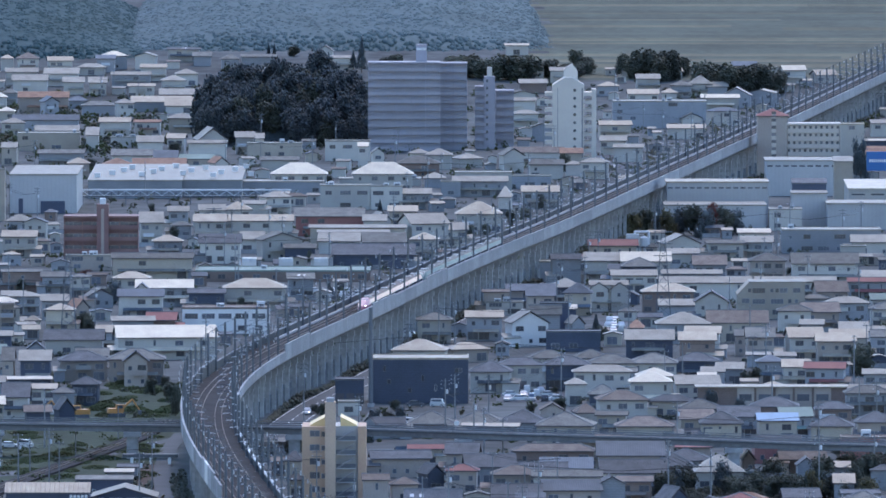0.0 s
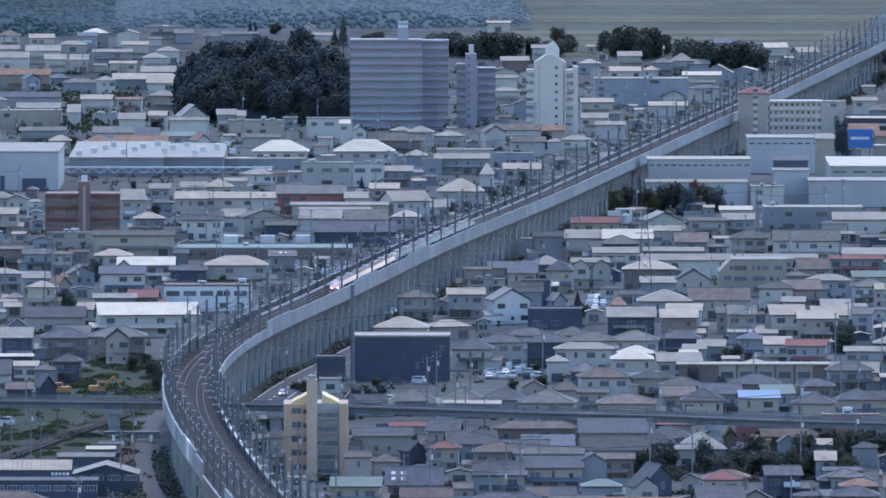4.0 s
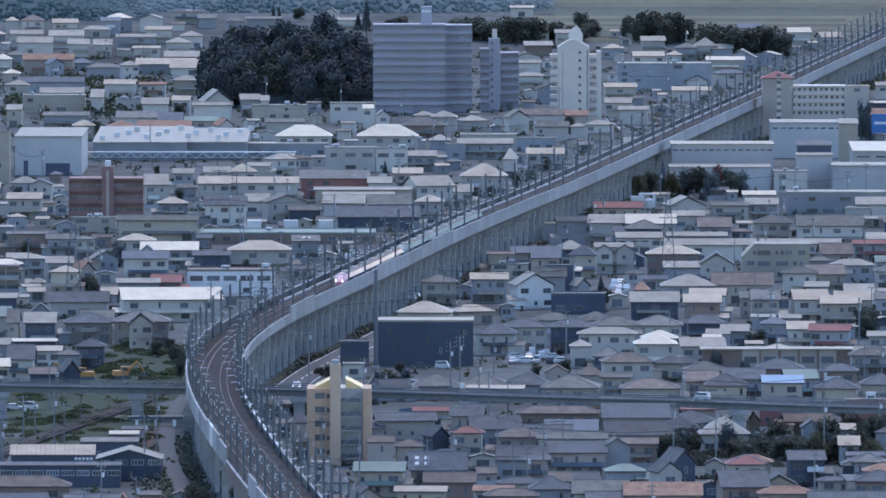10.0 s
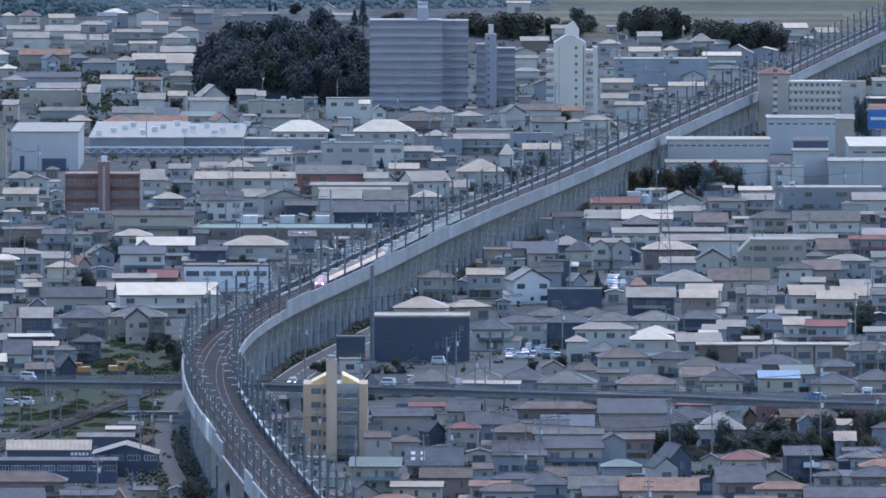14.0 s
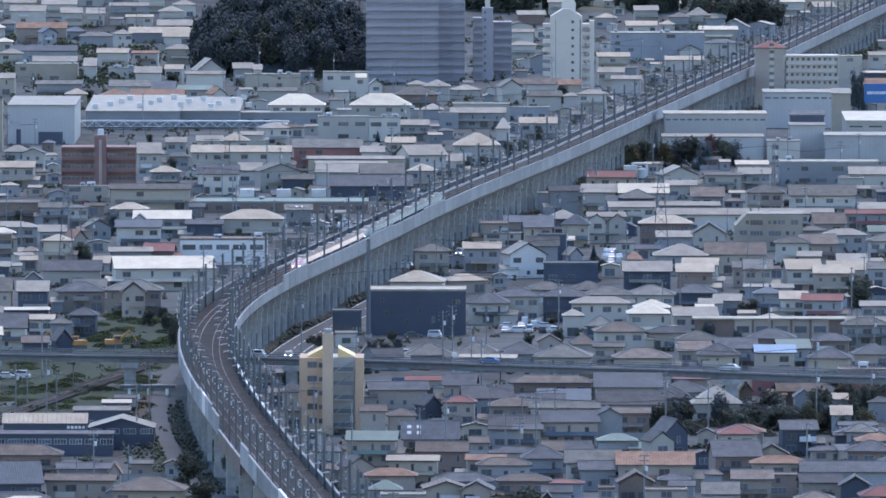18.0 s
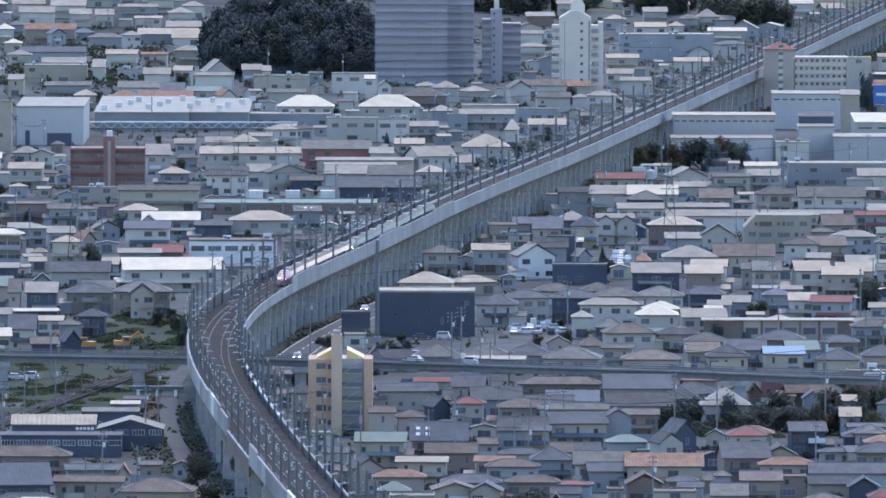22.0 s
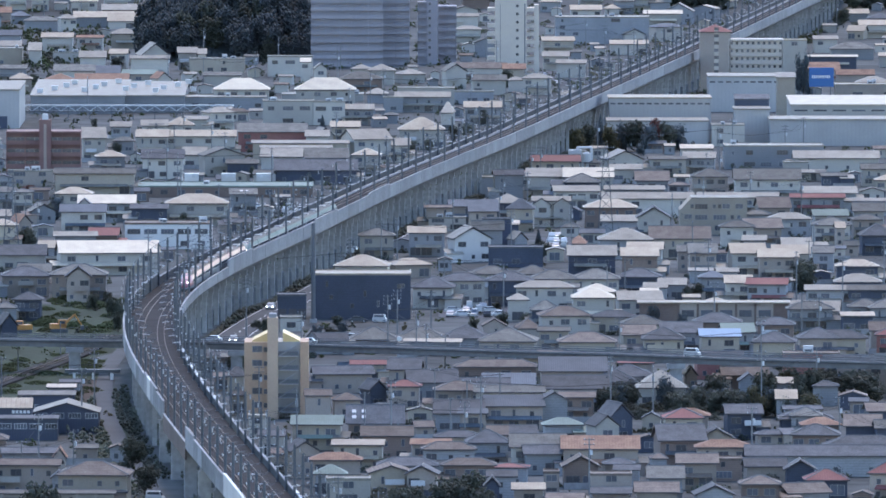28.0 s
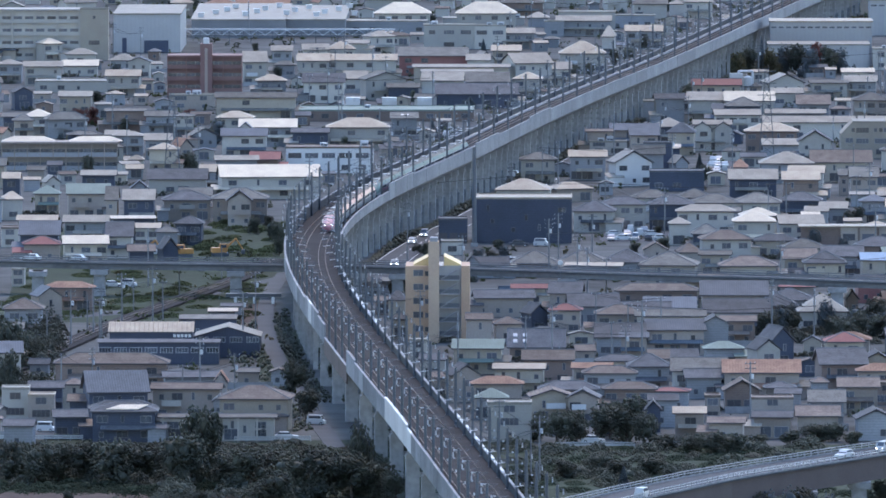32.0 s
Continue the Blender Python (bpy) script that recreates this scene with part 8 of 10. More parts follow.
tree(74.1, 2350.1, 4.9, 3.0, "leaf")
tree(77.4, 2346.9, 4.8, 2.7, "leaf")
tree(80.7, 2343.7, 4.8, 2.5, "leaf")
tree(85.7, 2355.0, 4.0, 2.3, "leaf")
tree(90.9, 2439.4, 4.4, 2.9, "leaf")
tree(85.8, 2474.9, 3.6, 2.4, "leaf")
tree(85.0, 2502.2, 2.9, 2.0, "leaf")
tree(33.2, 2558.6, 4.0, 1.5, "leaf")
tree(26.5, 2638.0, 3.9, 1.8, "leaf")
tree(25.8, 2700.8, 2.0, 1.3, "leaf")
tree(-10.8, 2638.0, 2.8, 1.5, "leaf")
tree(-27.4, 2621.7, 3.1, 1.5, "leaf")
tree(-29.4, 2627.8, 2.6, 1.3, "leaf")
tree(14.8, 2859.7, 3.5, 1.7, "leaf")
tree(10.1, 2722.4, 4.0, 1.3, "leaf")
tree(20.0, 2627.8, 2.6, 1.3, "leaf")
tree(32.2, 2627.8, 4.5, 1.8, "leaf")
tree(-103.7, 3980.1, 4.9, 2.7, "leaf")
tree(-94.2, 4075.4, 5.0, 2.8, "leaf")
tree(-120.4, 3957.0, 3.9, 1.9, "leaf")
tree(2.7, 3472.4, 5.9, 2.4, "leaf")
tree(7.8, 3454.8, 5.1, 2.0, "leaf")
tree(12.9, 3472.4, 4.2, 2.0, "leaf")
tree(20.9, 3544.8, 5.2, 2.1, "leaf")
tree(25.5, 3574.6, 4.7, 2.1, "leaf")
tree(31.3, 3651.3, 4.8, 1.8, "leaf")
tree(-60.9, 4728.7, 5.1, 2.8, "far")
tree(-104.5, 2262.6, 11.0, 3.3, "leaf")
tree(-103.1, 2293.1, 6.7, 2.9, "leaf")
tree(-101.6, 2175.8, 10.6, 2.8, "leaf")
tree(-100.4, 2270.2, 6.1, 2.7, "leaf")
tree(-92.3, 1997.1, 7.8, 3.3, "leaf")
tree(-88.1, 1991.2, 8.7, 3.9, "leaf")
tree(-84.5, 1997.1, 7.3, 3.5, "leaf")
tree(-79.6, 1997.1, 7.8, 3.9, "leaf")
tree(-74.5, 1991.2, 8.7, 4.3, "leaf")
tree(-70.3, 1997.1, 7.8, 4.1, "leaf")
tree(-66.1, 2002.9, 6.8, 3.5, "leaf")
tree(-61.7, 1985.4, 10.2, 4.5, "leaf")
tree(-59.1, 1997.1, 13.6, 3.5, "leaf")
tree(-62.8, 2070.0, 9.1, 3.0, "leaf")
tree(-54.9, 1985.4, 6.8, 4.3, "leaf")
tree(-50.9, 1979.6, 8.2, 4.2, "leaf")
tree(-47.2, 1985.4, 7.3, 3.9, "leaf")
tree(-43.0, 1973.9, 7.7, 4.4, "leaf")
tree(-38.1, 1968.2, 9.1, 4.8, "leaf")
tree(-33.3, 1968.2, 8.2, 4.4, "leaf")
tree(-29.5, 1968.2, 6.7, 3.8, "leaf")
tree(-25.6, 1962.5, 5.7, 2.9, "leaf")
tree(-48.1, 2204.0, 6.5, 2.8, "leaf")
tree(-44.6, 2141.6, 5.7, 2.7, "leaf")
tree(-39.5, 2204.0, 6.5, 2.6, "leaf")
tree(-31.5, 1973.9, 13.5, 2.3, "leaf")
tree(-1.2, 2089.0, 5.6, 2.9, "leaf")
tree(1.8, 2082.6, 6.3, 2.6, "leaf")
tree(5.4, 2085.2, 6.4, 2.8, "leaf")
tree(11.6, 2095.4, 7.7, 4.3, "leaf")
tree(14.5, 2082.6, 9.1, 4.5, "leaf")
tree(17.5, 2076.3, 6.6, 3.0, "leaf")
tree(21.5, 2070.0, 3.0, 2.6, "leaf")
tree(25.5, 2063.7, 4.0, 3.0, "leaf")
tree(29.4, 2059.9, 4.3, 3.0, "leaf")
tree(33.5, 2062.4, 3.8, 3.0, "leaf")
tree(37.7, 2070.0, 3.0, 2.6, "leaf")
tree(43.9, 2080.1, 3.2, 2.2, "leaf")
tree(48.2, 2089.0, 3.4, 3.1, "leaf")
tree(52.3, 2089.0, 3.6, 2.9, "leaf")
tree(55.2, 2082.6, 2.5, 2.0, "leaf")
tree(9.2, 2020.8, 3.9, 3.0, "leaf")
tree(3.2, 2008.9, 3.4, 2.5, "leaf")
tree(13.0, 2008.9, 3.4, 2.9, "leaf")
tree(18.0, 2014.8, 3.4, 2.8, "leaf")
tree(-3.6, 1985.4, 3.9, 1.9, "leaf")
tree(8.4, 2348.5, 1.7, 1.1, "leaf")
tree(-128.4, 3183.3, 5.1, 3.4, "red")
tree(-125.7, 3192.3, 5.0, 3.1, "red")
tree(-118.0, 3174.4, 3.1, 2.8, "red")
tree(-110.6, 3183.3, 3.9, 3.7, "red")
tree(-107.8, 3192.3, 3.1, 2.5, "red")
tree(-128.6, 3307.1, 4.0, 2.3, "leaf")
tree(101.2, 2814.7, 6.2, 3.6, "leaf")
tree(92.4, 2406.6, 5.9, 4.2, "leaf")
tree(97.1, 2406.6, 5.9, 4.7, "leaf")
tree(99.9, 2389.7, 6.4, 4.2, "leaf")
tree(84.8, 2423.8, 5.9, 2.8, "leaf")
tree(89.8, 2432.5, 4.2, 2.8, "leaf")
tree(179.9, 4627.4, 5.6, 4.5, "far")
tree(185.5, 4597.3, 7.8, 4.9, "far")
tree(192.2, 4597.3, 6.7, 4.9, "far")
tree(198.9, 4597.3, 6.7, 4.5, "far")
tree(177.7, 4513.3, 6.6, 3.5, "far")
tree(179.5, 4396.6, 6.4, 3.0, "leaf")
tree(-45.9, 1942.4, 7.8, 3.6, "leaf")
tree(-48.7, 1944.6, 4.4, 2.1, "leaf")
tree(-32.5, 2030.4, 8.1, 2.4, "dark")
tree(-33.7, 2026.8, 6.4, 1.8, "leaf")
tree(-58.5, 1949.0, 3.2, 1.5, "leaf")
tree(-80.9, 1949.0, 3.0, 1.3, "leaf")
tree(-72.5, 1946.8, 2.1, 1.1, "leaf")
tree(31.8, 1907.5, 6.5, 3.2, "dark")
tree(35.2, 1905.4, 7.1, 3.5, "leaf")
tree(39.0, 1907.5, 6.7, 3.3, "dark")
tree(42.2, 1911.8, 6.7, 3.4, "leaf")
tree(45.1, 1916.1, 5.6, 2.8, "dark")
tree(53.4, 1949.0, 4.2, 2.3, "leaf")
tree(57.0, 1951.3, 4.6, 2.5, "leaf")
tree(60.6, 1951.3, 3.8, 2.1, "leaf")
tree(22.7, 1967.1, 6.3, 3.3, "leaf")
tree(27.5, 1967.1, 5.4, 2.7, "leaf")
tree(13.1, 1964.8, 5.6, 2.1, "conifer")
tree(16.0, 1964.8, 4.8, 2.1, "leaf")
tree(83.7, 2221.2, 4.3, 1.7, "leaf")
tree(86.0, 2363.5, 4.7, 1.8, "leaf")
tree(-141.5, 3133.1, 5.4, 2.0, "conifer")
tree(7.4, 3271.4, 3.0, 0.9, "conifer")
tree(76.2, 3454.3, 3.5, 1.3, "dark")
tree(-96.7, 2785.9, 6.0, 2.3, "conifer")
tree(83.9, 2530.6, 4.4, 1.8, "conifer")
tree(-84.9, 3822.8, 4.1, 1.4, "conifer")
tree(2.5, 2259.6, 4.9, 1.6, "conifer")
tree(-127.5, 3003.5, 3.7, 1.5, "leaf")
tree(61.0, 2632.3, 5.8, 2.1, "dark")
tree(0.1, 2185.0, 4.0, 1.6, "leaf")
tree(78.2, 2670.7, 4.0, 1.6, "conifer")
tree(-31.9, 2477.5, 5.8, 2.3, "leaf")
tree(67.9, 2623.1, 3.9, 1.3, "dark")
tree(6.6, 2314.2, 2.5, 0.9, "leaf")
tree(-36.3, 3152.5, 4.2, 1.3, "conifer")
tree(-67.1, 2144.2, 5.5, 1.8, "leaf")
tree(40.2, 2920.5, 4.3, 1.6, "leaf")
tree(-112.4, 3156.1, 2.6, 1.0, "leaf")
tree(-49.2, 3538.4, 5.0, 1.8, "leaf")
tree(50.4, 2481.0, 3.0, 1.1, "leaf")
tree(-46.2, 2973.2, 3.5, 1.4, "conifer")
tree(-102.7, 2222.3, 4.1, 1.4, "leaf")
tree(39.1, 2957.0, 4.9, 1.7, "conifer")
tree(-30.7, 3136.1, 4.0, 1.2, "dark")
tree(-129.8, 3086.6, 3.6, 1.2, "dark")
tree(-37.9, 3817.8, 4.0, 1.6, "leaf")
tree(-92.7, 3521.7, 5.6, 1.7, "conifer")
tree(30.1, 3447.1, 5.8, 2.1, "leaf")
tree(67.5, 2635.1, 3.5, 1.3, "dark")
tree(-116.9, 2943.1, 5.5, 2.0, "leaf")
tree(-90.9, 3614.2, 4.0, 1.2, "leaf")
tree(-20.2, 2636.8, 3.4, 1.2, "leaf")
tree(73.2, 2453.6, 5.5, 2.2, "leaf")
tree(-7.6, 2741.3, 2.8, 1.0, "leaf")
tree(-53.5, 3057.4, 4.2, 1.2, "leaf")
tree(-145.4, 3602.7, 4.4, 1.6, "leaf")
tree(-167.2, 3794.1, 4.6, 1.5, "leaf")
tree(-21.2, 3275.2, 3.5, 1.4, "dark")
tree(-6.4, 2238.7, 4.1, 1.6, "dark")
tree(71.3, 2134.8, 5.2, 1.6, "leaf")
tree(41.5, 2639.4, 4.5, 1.8, "conifer")
tree(-82.9, 2181.0, 4.1, 1.7, "leaf")
tree(116.4, 3182.1, 3.8, 1.3, "leaf")
tree(-128.0, 3441.2, 5.1, 1.6, "dark")
tree(-139.0, 3613.3, 4.7, 1.9, "leaf")
tree(66.1, 2860.8, 2.7, 0.9, "conifer")
tree(83.7, 2518.8, 3.0, 1.1, "leaf")
tree(113.4, 3136.0, 5.4, 2.0, "dark")
tree(-38.1, 3317.9, 3.6, 1.1, "leaf")
tree(-80.2, 3442.1, 4.7, 1.6, "leaf")
tree(93.4, 3043.4, 2.6, 0.9, "leaf")
tree(10.6, 2445.5, 4.0, 1.4, "leaf")
tree(87.6, 3591.6, 3.2, 1.4, "leaf")
tree(-114.8, 3139.5, 4.8, 1.6, "leaf")
tree(84.3, 2156.1, 4.2, 1.7, "dark")
tree(13.1, 2871.7, 2.6, 0.9, "conifer")
tree(-19.6, 3592.9, 5.8, 1.8, "conifer")
tree(-9.9, 2117.4, 4.4, 1.5, "dark")


tree(139.5, 3862.0, 15.5, 2.8, "dark")
# the mixed trees before the pale hall
for _x, _y, _h, _r, _k in ((53.5, 3486, 5.6, 2.6, "leaf"), (57.0, 3478, 6.6, 3.2, "yellow"), (60.8, 3484, 6.9, 3.0, "leaf"), (64.6, 3480, 9.8, 1.9, "conifer"), (67.6, 3476, 6.9, 2.9, "yellow"),
                           (71.6, 3484, 7.4, 3.2, "dark"), (75.7, 3478, 8.5, 3.6, "leaf"), (79.0, 3472, 7.6, 3.2, "dark"), (81.4, 3484, 8.4, 3.0, "red"), (84.8, 3478, 7.8, 3.2, "leaf"), (88.6, 3484, 6.2, 2.8, "dark")):
    tree(_x, _y, _h + 1.4, _r + 0.3, _k)
# belts of trees along the edge of the fields
_rng = random.Random(41)
for _x0, _x1, _y, _n, _h in ((0, 44, 4650, 10, 9.5), (45, 60, 4660, 4, 6.0), (100, 136, 4600, 12, 11.0), (72, 98, 4650, 5, 11.0)):
    for i in range(_n):
        tree(_x0 + (_x1 - _x0) * (i + _rng.random()) / _n, _y + _rng.uniform(-14, 10), _h * _rng.uniform(0.7, 1.1), _rng.uniform(3.4, 5.2), "far")


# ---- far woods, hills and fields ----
# haze is put into these leaf colours: blue-green, and paler for the farther hill
HAZY_LEAF = material("hazy_hill_woods", (0.12, 0.15, 0.15), 0.95, spec=0.1, vary=0.25, grain=0.3, coarse=0.03, hue=0.03)
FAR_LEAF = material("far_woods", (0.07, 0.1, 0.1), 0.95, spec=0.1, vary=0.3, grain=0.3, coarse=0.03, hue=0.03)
far_wood("wooded_mound", -89.3, -23.6, 4150, 60, 24, 1, LEAF_DARK, "dark wooded mound behind the houses", n=80, bumps=0.9)
_rng = random.Random(3)
s = Shape()
for i in range(120):
    f, q = _rng.random(), _rng.random()
    _x, _y, _h, _r = -88.3 + 63.1 * f, 4150 + 58 * q, _rng.uniform(9, 15), _rng.uniform(3.5, 5.5)
    _z = 22 * max(0.02, math.sin(math.pi * f)) ** 0.45 * q ** 0.7 - 1
    _me = CROWNS["wood" if _rng.random() < 0.85 else "far"][i % 3]
    s.tube((_x, _y, _z - 1), (_x, _y, _z + _h * 0.6), 0.3, 0.12, BARK, 5)
    _c = np.empty(len(_me.vertices) * 3)
    _me.vertices.foreach_get("co", _c)
    _c = _c.reshape(-1, 3) * (_r, _r, _h / 2) + (_x, _y, _z + 0.6)
    s.faces(_c.tolist(), [tuple(p.vertices) for p in _me.polygons], _me.materials[0])
tagged(new("mound_trees", s.mesh("mound_trees", True)), "dense dark trees covering the mound behind the houses", "trees", kind="stuff")
far_wood("wooded_hill", -330, -116.0, 4715, 200, 46, 2, FAR_LEAF, "dark wooded hillside at the edge of the plain", n=330, skew=-0.3, bumps=1.0)
far_wood("wooded_hill", -144.5, 51.7, 4745, 215, 36, 3, HAZY_LEAF, "hazy wooded hill beyond the town", n=330, bumps=1.0)
FIELD_A = material("ripe_rice_field", (0.15, 0.14, 0.095), 0.95, spec=0.1, vary=0.25, grain=0.2, coarse=0.03, lines=("Y", 0.22, 0.35))
FIELD_B = material("green_field", (0.105, 0.112, 0.085), 0.95, spec=0.1, vary=0.25, grain=0.2, coarse=0.03, lines=("Y", 0.22, 0.35))
_rng = random.Random(9)
yy = 4640.0
while yy < 4955:
    dd = _rng.uniform(4.0, 12.0)
    x0 = 35 + _rng.uniform(-12, 12)
    while x0 < 330:
        x1 = x0 + _rng.uniform(90, 260)
        s = Shape()
        s.faces([(x0, yy, ground_z(yy) + 0.05), (x1, yy, ground_z(yy) + 0.05), (x1, yy + dd - 0.15, ground_z(yy + dd - 0.15) + 0.05), (x0, yy + dd - 0.15, ground_z(yy + dd - 0.15) + 0.05)], [(0, 1, 2, 3)], _rng.choice((FIELD_A, FIELD_B, FIELD_B)))
        structure("field", s, "rice field plot at the edge of the plain", "field")
        x0 = x1 + 0.2
    yy += dd


# ---- the road bridge across the railway's foot and the river bridge ----
def road_deck(name, pts, width, z, label, rail, piers, girder=1.5, posts=6.0, beam=None, kerb=None):
    """A raised road through the points, with kerb rails and piers."""
    ob = thing(name, pose(0, 0, 0), label, "road bridge", kind="structure")
    dense = []
    for (x0, y0), (x1, y1) in zip(pts, pts[1:]):
        n = max(1, int(math.hypot(x1 - x0, y1 - y0) / posts))
        dense += [(x0 + (x1 - x0) * i / n, y0 + (y1 - y0) * i / n) for i in range(n)]
    dense.append(pts[-1])

    def sweep(o0, o1, z0, z1, m):
        s = Shape()
        p = []
        for i, (x, y) in enumerate(dense):
            a, b = dense[max(0, i - 1)], dense[min(len(dense) - 1, i + 1)]
            dx, dy = b[0] - a[0], b[1] - a[1]
            q = math.hypot(dx, dy)
            nx, ny = -dy / q, dx / q
            p += [(x + nx * o0, y + ny * o0, z0), (x + nx * o1, y + ny * o1, z0), (x + nx * o1, y + ny * o1, z1), (x + nx * o0, y + ny * o0, z1)]
        s.faces(p, [(4 * j + i, 4 * j + 4 + i, 4 * j + 4 + (i + 1) % 4, 4 * j + (i + 1) % 4) for j in range(len(dense) - 1) for i in range(4)], m)
        return s

    part("girder", sweep(0.4, width - 0.4, z - girder, z - 0.25, beam or PIERC), ob)
    part("road_slab", sweep(0, width, z - 0.25, z, ASPHALT), ob)
    part("lane_line", sweep(width / 2 - 0.08, width / 2 + 0.08, z + 0.004, z + 0.012, PAINT), ob)
    for o in (0.0, width - 0.25):
        part("kerb", sweep(o, o + 0.25, z, z + 0.3, kerb or CONC), ob)
        for h in (0.65, 1.05):
            part("rail", sweep(o + 0.08, o + 0.18, z + h - 0.07, z + h + 0.07, rail), ob)
        s = Shape()
        s.box(-0.09, 0.09, -0.09, 0.09, 0.25, 1.15, rail)
        post = s.mesh("rail_post")
        for i, (x, y) in enumerate(dense):
            a, b = dense[max(0, i - 1)], dense[min(len(dense) - 1, i + 1)]
            q = math.hypot(b[0] - a[0], b[1] - a[1])
            nx, ny = -(b[1] - a[1]) / q, (b[0] - a[0]) / q
            part("rail_post", post, ob, at=pose(x + nx * (o + 0.13), y + ny * (o + 0.13), z))
    for x, y in piers:
        s = Shape()
        s.box(x - 1.2, x + 1.2, y + 1.2, y + width - 1.2, -0.5, z - girder, PIERC)
        s.box(x - 1.9, x + 1.9, y + 0.6, y + width - 0.6, z - girder - 1.1, z - girder, PIERC)
        part("pier", s, ob)
    return ob


GUARD = material("galvanised_rail", (0.15, 0.155, 0.165), 0.65, metal=0.2, vary=0.1)
STAINED = material("stained_concrete", (0.17, 0.172, 0.175), 0.9, spec=0.1, vary=0.35, grain=0.8, coarse=0.08)
WHITE_RAIL = material("white_bridge_rail", (0.43, 0.43, 0.42), 0.55, vary=0.1)
OVER = [(-126.9, 2492.0), (-94.9, 2482.5), (-58.4, 2474.9), (-29.4, 2467.4), (-10.1, 2460.0), (19.8, 2445.2), (49.4, 2432.5), (72.7, 2418.0), (113.2, 2402.0)]
road_deck("road_overpass", OVER, 8.0, 7.0, "grey road overpass on piers crossing under the viaduct", GUARD,
          [(-109.1, 2474.9), (-96.1, 2480.6), (-66.6, 2474.9), (-40.2, 2469.3), (-31.8, 2465.6), (4.3, 2450.8), (25.7, 2439.7), (61.0, 2423.4)], girder=1.25, beam=STAINED, kerb=STAINED)
RIVER = [(-7.3, 1793.0), (18.3, 1864.7), (30.8, 1896.6), (40.5, 1915.8), (57.1, 1947.1), (78.9, 1981.8)]
road_deck("river_bridge", RIVER, 9.0, 9.0, "road bridge with white railings rising over the river bank", WHITE_RAIL,
          [(19.7, 1868.0), (43.2, 1919.2), (52.6, 1938.9), (68.5, 1962.5)], girder=4.0, posts=2.4, beam=BROWN_BEAM)


# ---- poles, towers and tall posts ----
def pole_mesh(h, arms):
    s = Shape()
    s.tube((0, 0, -0.3), (0, 0, h), 0.19, 0.12, POLE, 7)
    for i in range(arms):
        z = h - 0.4 - i * 0.9
        s.box(-1.0, 1.0, -0.06, 0.06, z - 0.06, z + 0.06, STEEL)
        for x in (-0.85, 0.0, 0.85):
            s.tube((x, 0, z + 0.05), (x, 0, z + 0.3), 0.06, 0.05, ALU, 5)
    if arms > 1:
        s.tube((0.35, 0, h - 3.2), (0.35, 0, h - 2.3), 0.26, 0.26, ALU, 8)
    return s.mesh("utility_pole")


POLES = [pole_mesh(11.5, 2), pole_mesh(10.0, 1), pole_mesh(13.0, 3)]


def utility_pole(x, y, k, turn):
    ob = tagged(new("utility_pole", POLES[k]), "grey concrete utility pole with crossarms", "pole", "utility poles")
    ob.matrix_basis = pose(x, y, ground_z(y), 0, 0, turn)
    return x, y


def lattice_tower(x, y, h, w):
    ob = thing("lattice_tower", pose(x, y, 0), "slender steel lattice tower among the houses", "tower")
    n = 9

    def half(z):
        return w / 2 * (1 - 0.82 * z / h)

    for sx in (-1, 1):
        for sy in (-1, 1):
            s = Shape()
            s.tube((sx * w / 2, sy * w / 2, -0.3), (sx * half(h), sy * half(h), h), 0.13, 0.09, STEEL, 4)
            part("leg", s, ob)
    for i in range(n):
        z0, z1 = h * i / n, h * (i + 1) / n
        a, b = half(z0), half(z1)
        for (p, q) in (((-1, -1), (1, -1)), ((1, -1), (1, 1)), ((1, 1), (-1, 1)), ((-1, 1), (-1, -1))):
            s = Shape()
            s.tube((p[0] * a, p[1] * a, z0), (q[0] * b, q[1] * b, z1), 0.06, 0.06, STEEL, 4)
            part("bracing", s, ob)
    for z in (h * 0.72, h * 0.84, h * 0.96):
        s = Shape()
        s.box(-2.4, 2.4, -0.12, 0.12, z - 0.1, z + 0.1, STEEL)
        part("crossarm", s, ob)


lattice_tower(56.8, 2985.1, 25.6, 4.2)
lattice_tower(-95.0, 2933.6, 21.5, 4.2)
lattice_tower(-68.8, 3472.4, 8.8, 2.0)
_p = thing("tall_post", pose(-16.6, 2654.4, 0), "tall dark steel post beside the viaduct", "post")
s = Shape()
s.tube((0, 0, 0), (0, 0, 22.8), 0.55, 0.4, STEEL, 10)
part("shaft", s, _p)
s = Shape()
s.box(-0.8, 0.8, -0.8, 0.8, 0, 0.8, PIERC)
part("footing", s, _p)


# ---- bushes, grass and open ground ----
def patch(name, x0, x1, y0, y1, m, label, z=0.02):
    s = Shape()
    n, k = 8, 8
    rng = random.Random(int(x0 * 7 + y0))
    pts = [(x0 + (x1 - x0) * i / n + rng.uniform(-1, 1), y0 + (y1 - y0) * j / k + rng.uniform(-2, 2), z) for j in range(k + 1) for i in range(n + 1)]
    s.faces(pts, [(j * (n + 1) + i, j * (n + 1) + i + 1, (j + 1) * (n + 1) + i + 1, (j + 1) * (n + 1) + i) for j in range(k) for i in range(n)], m)
    structure(name, s, label, "ground")


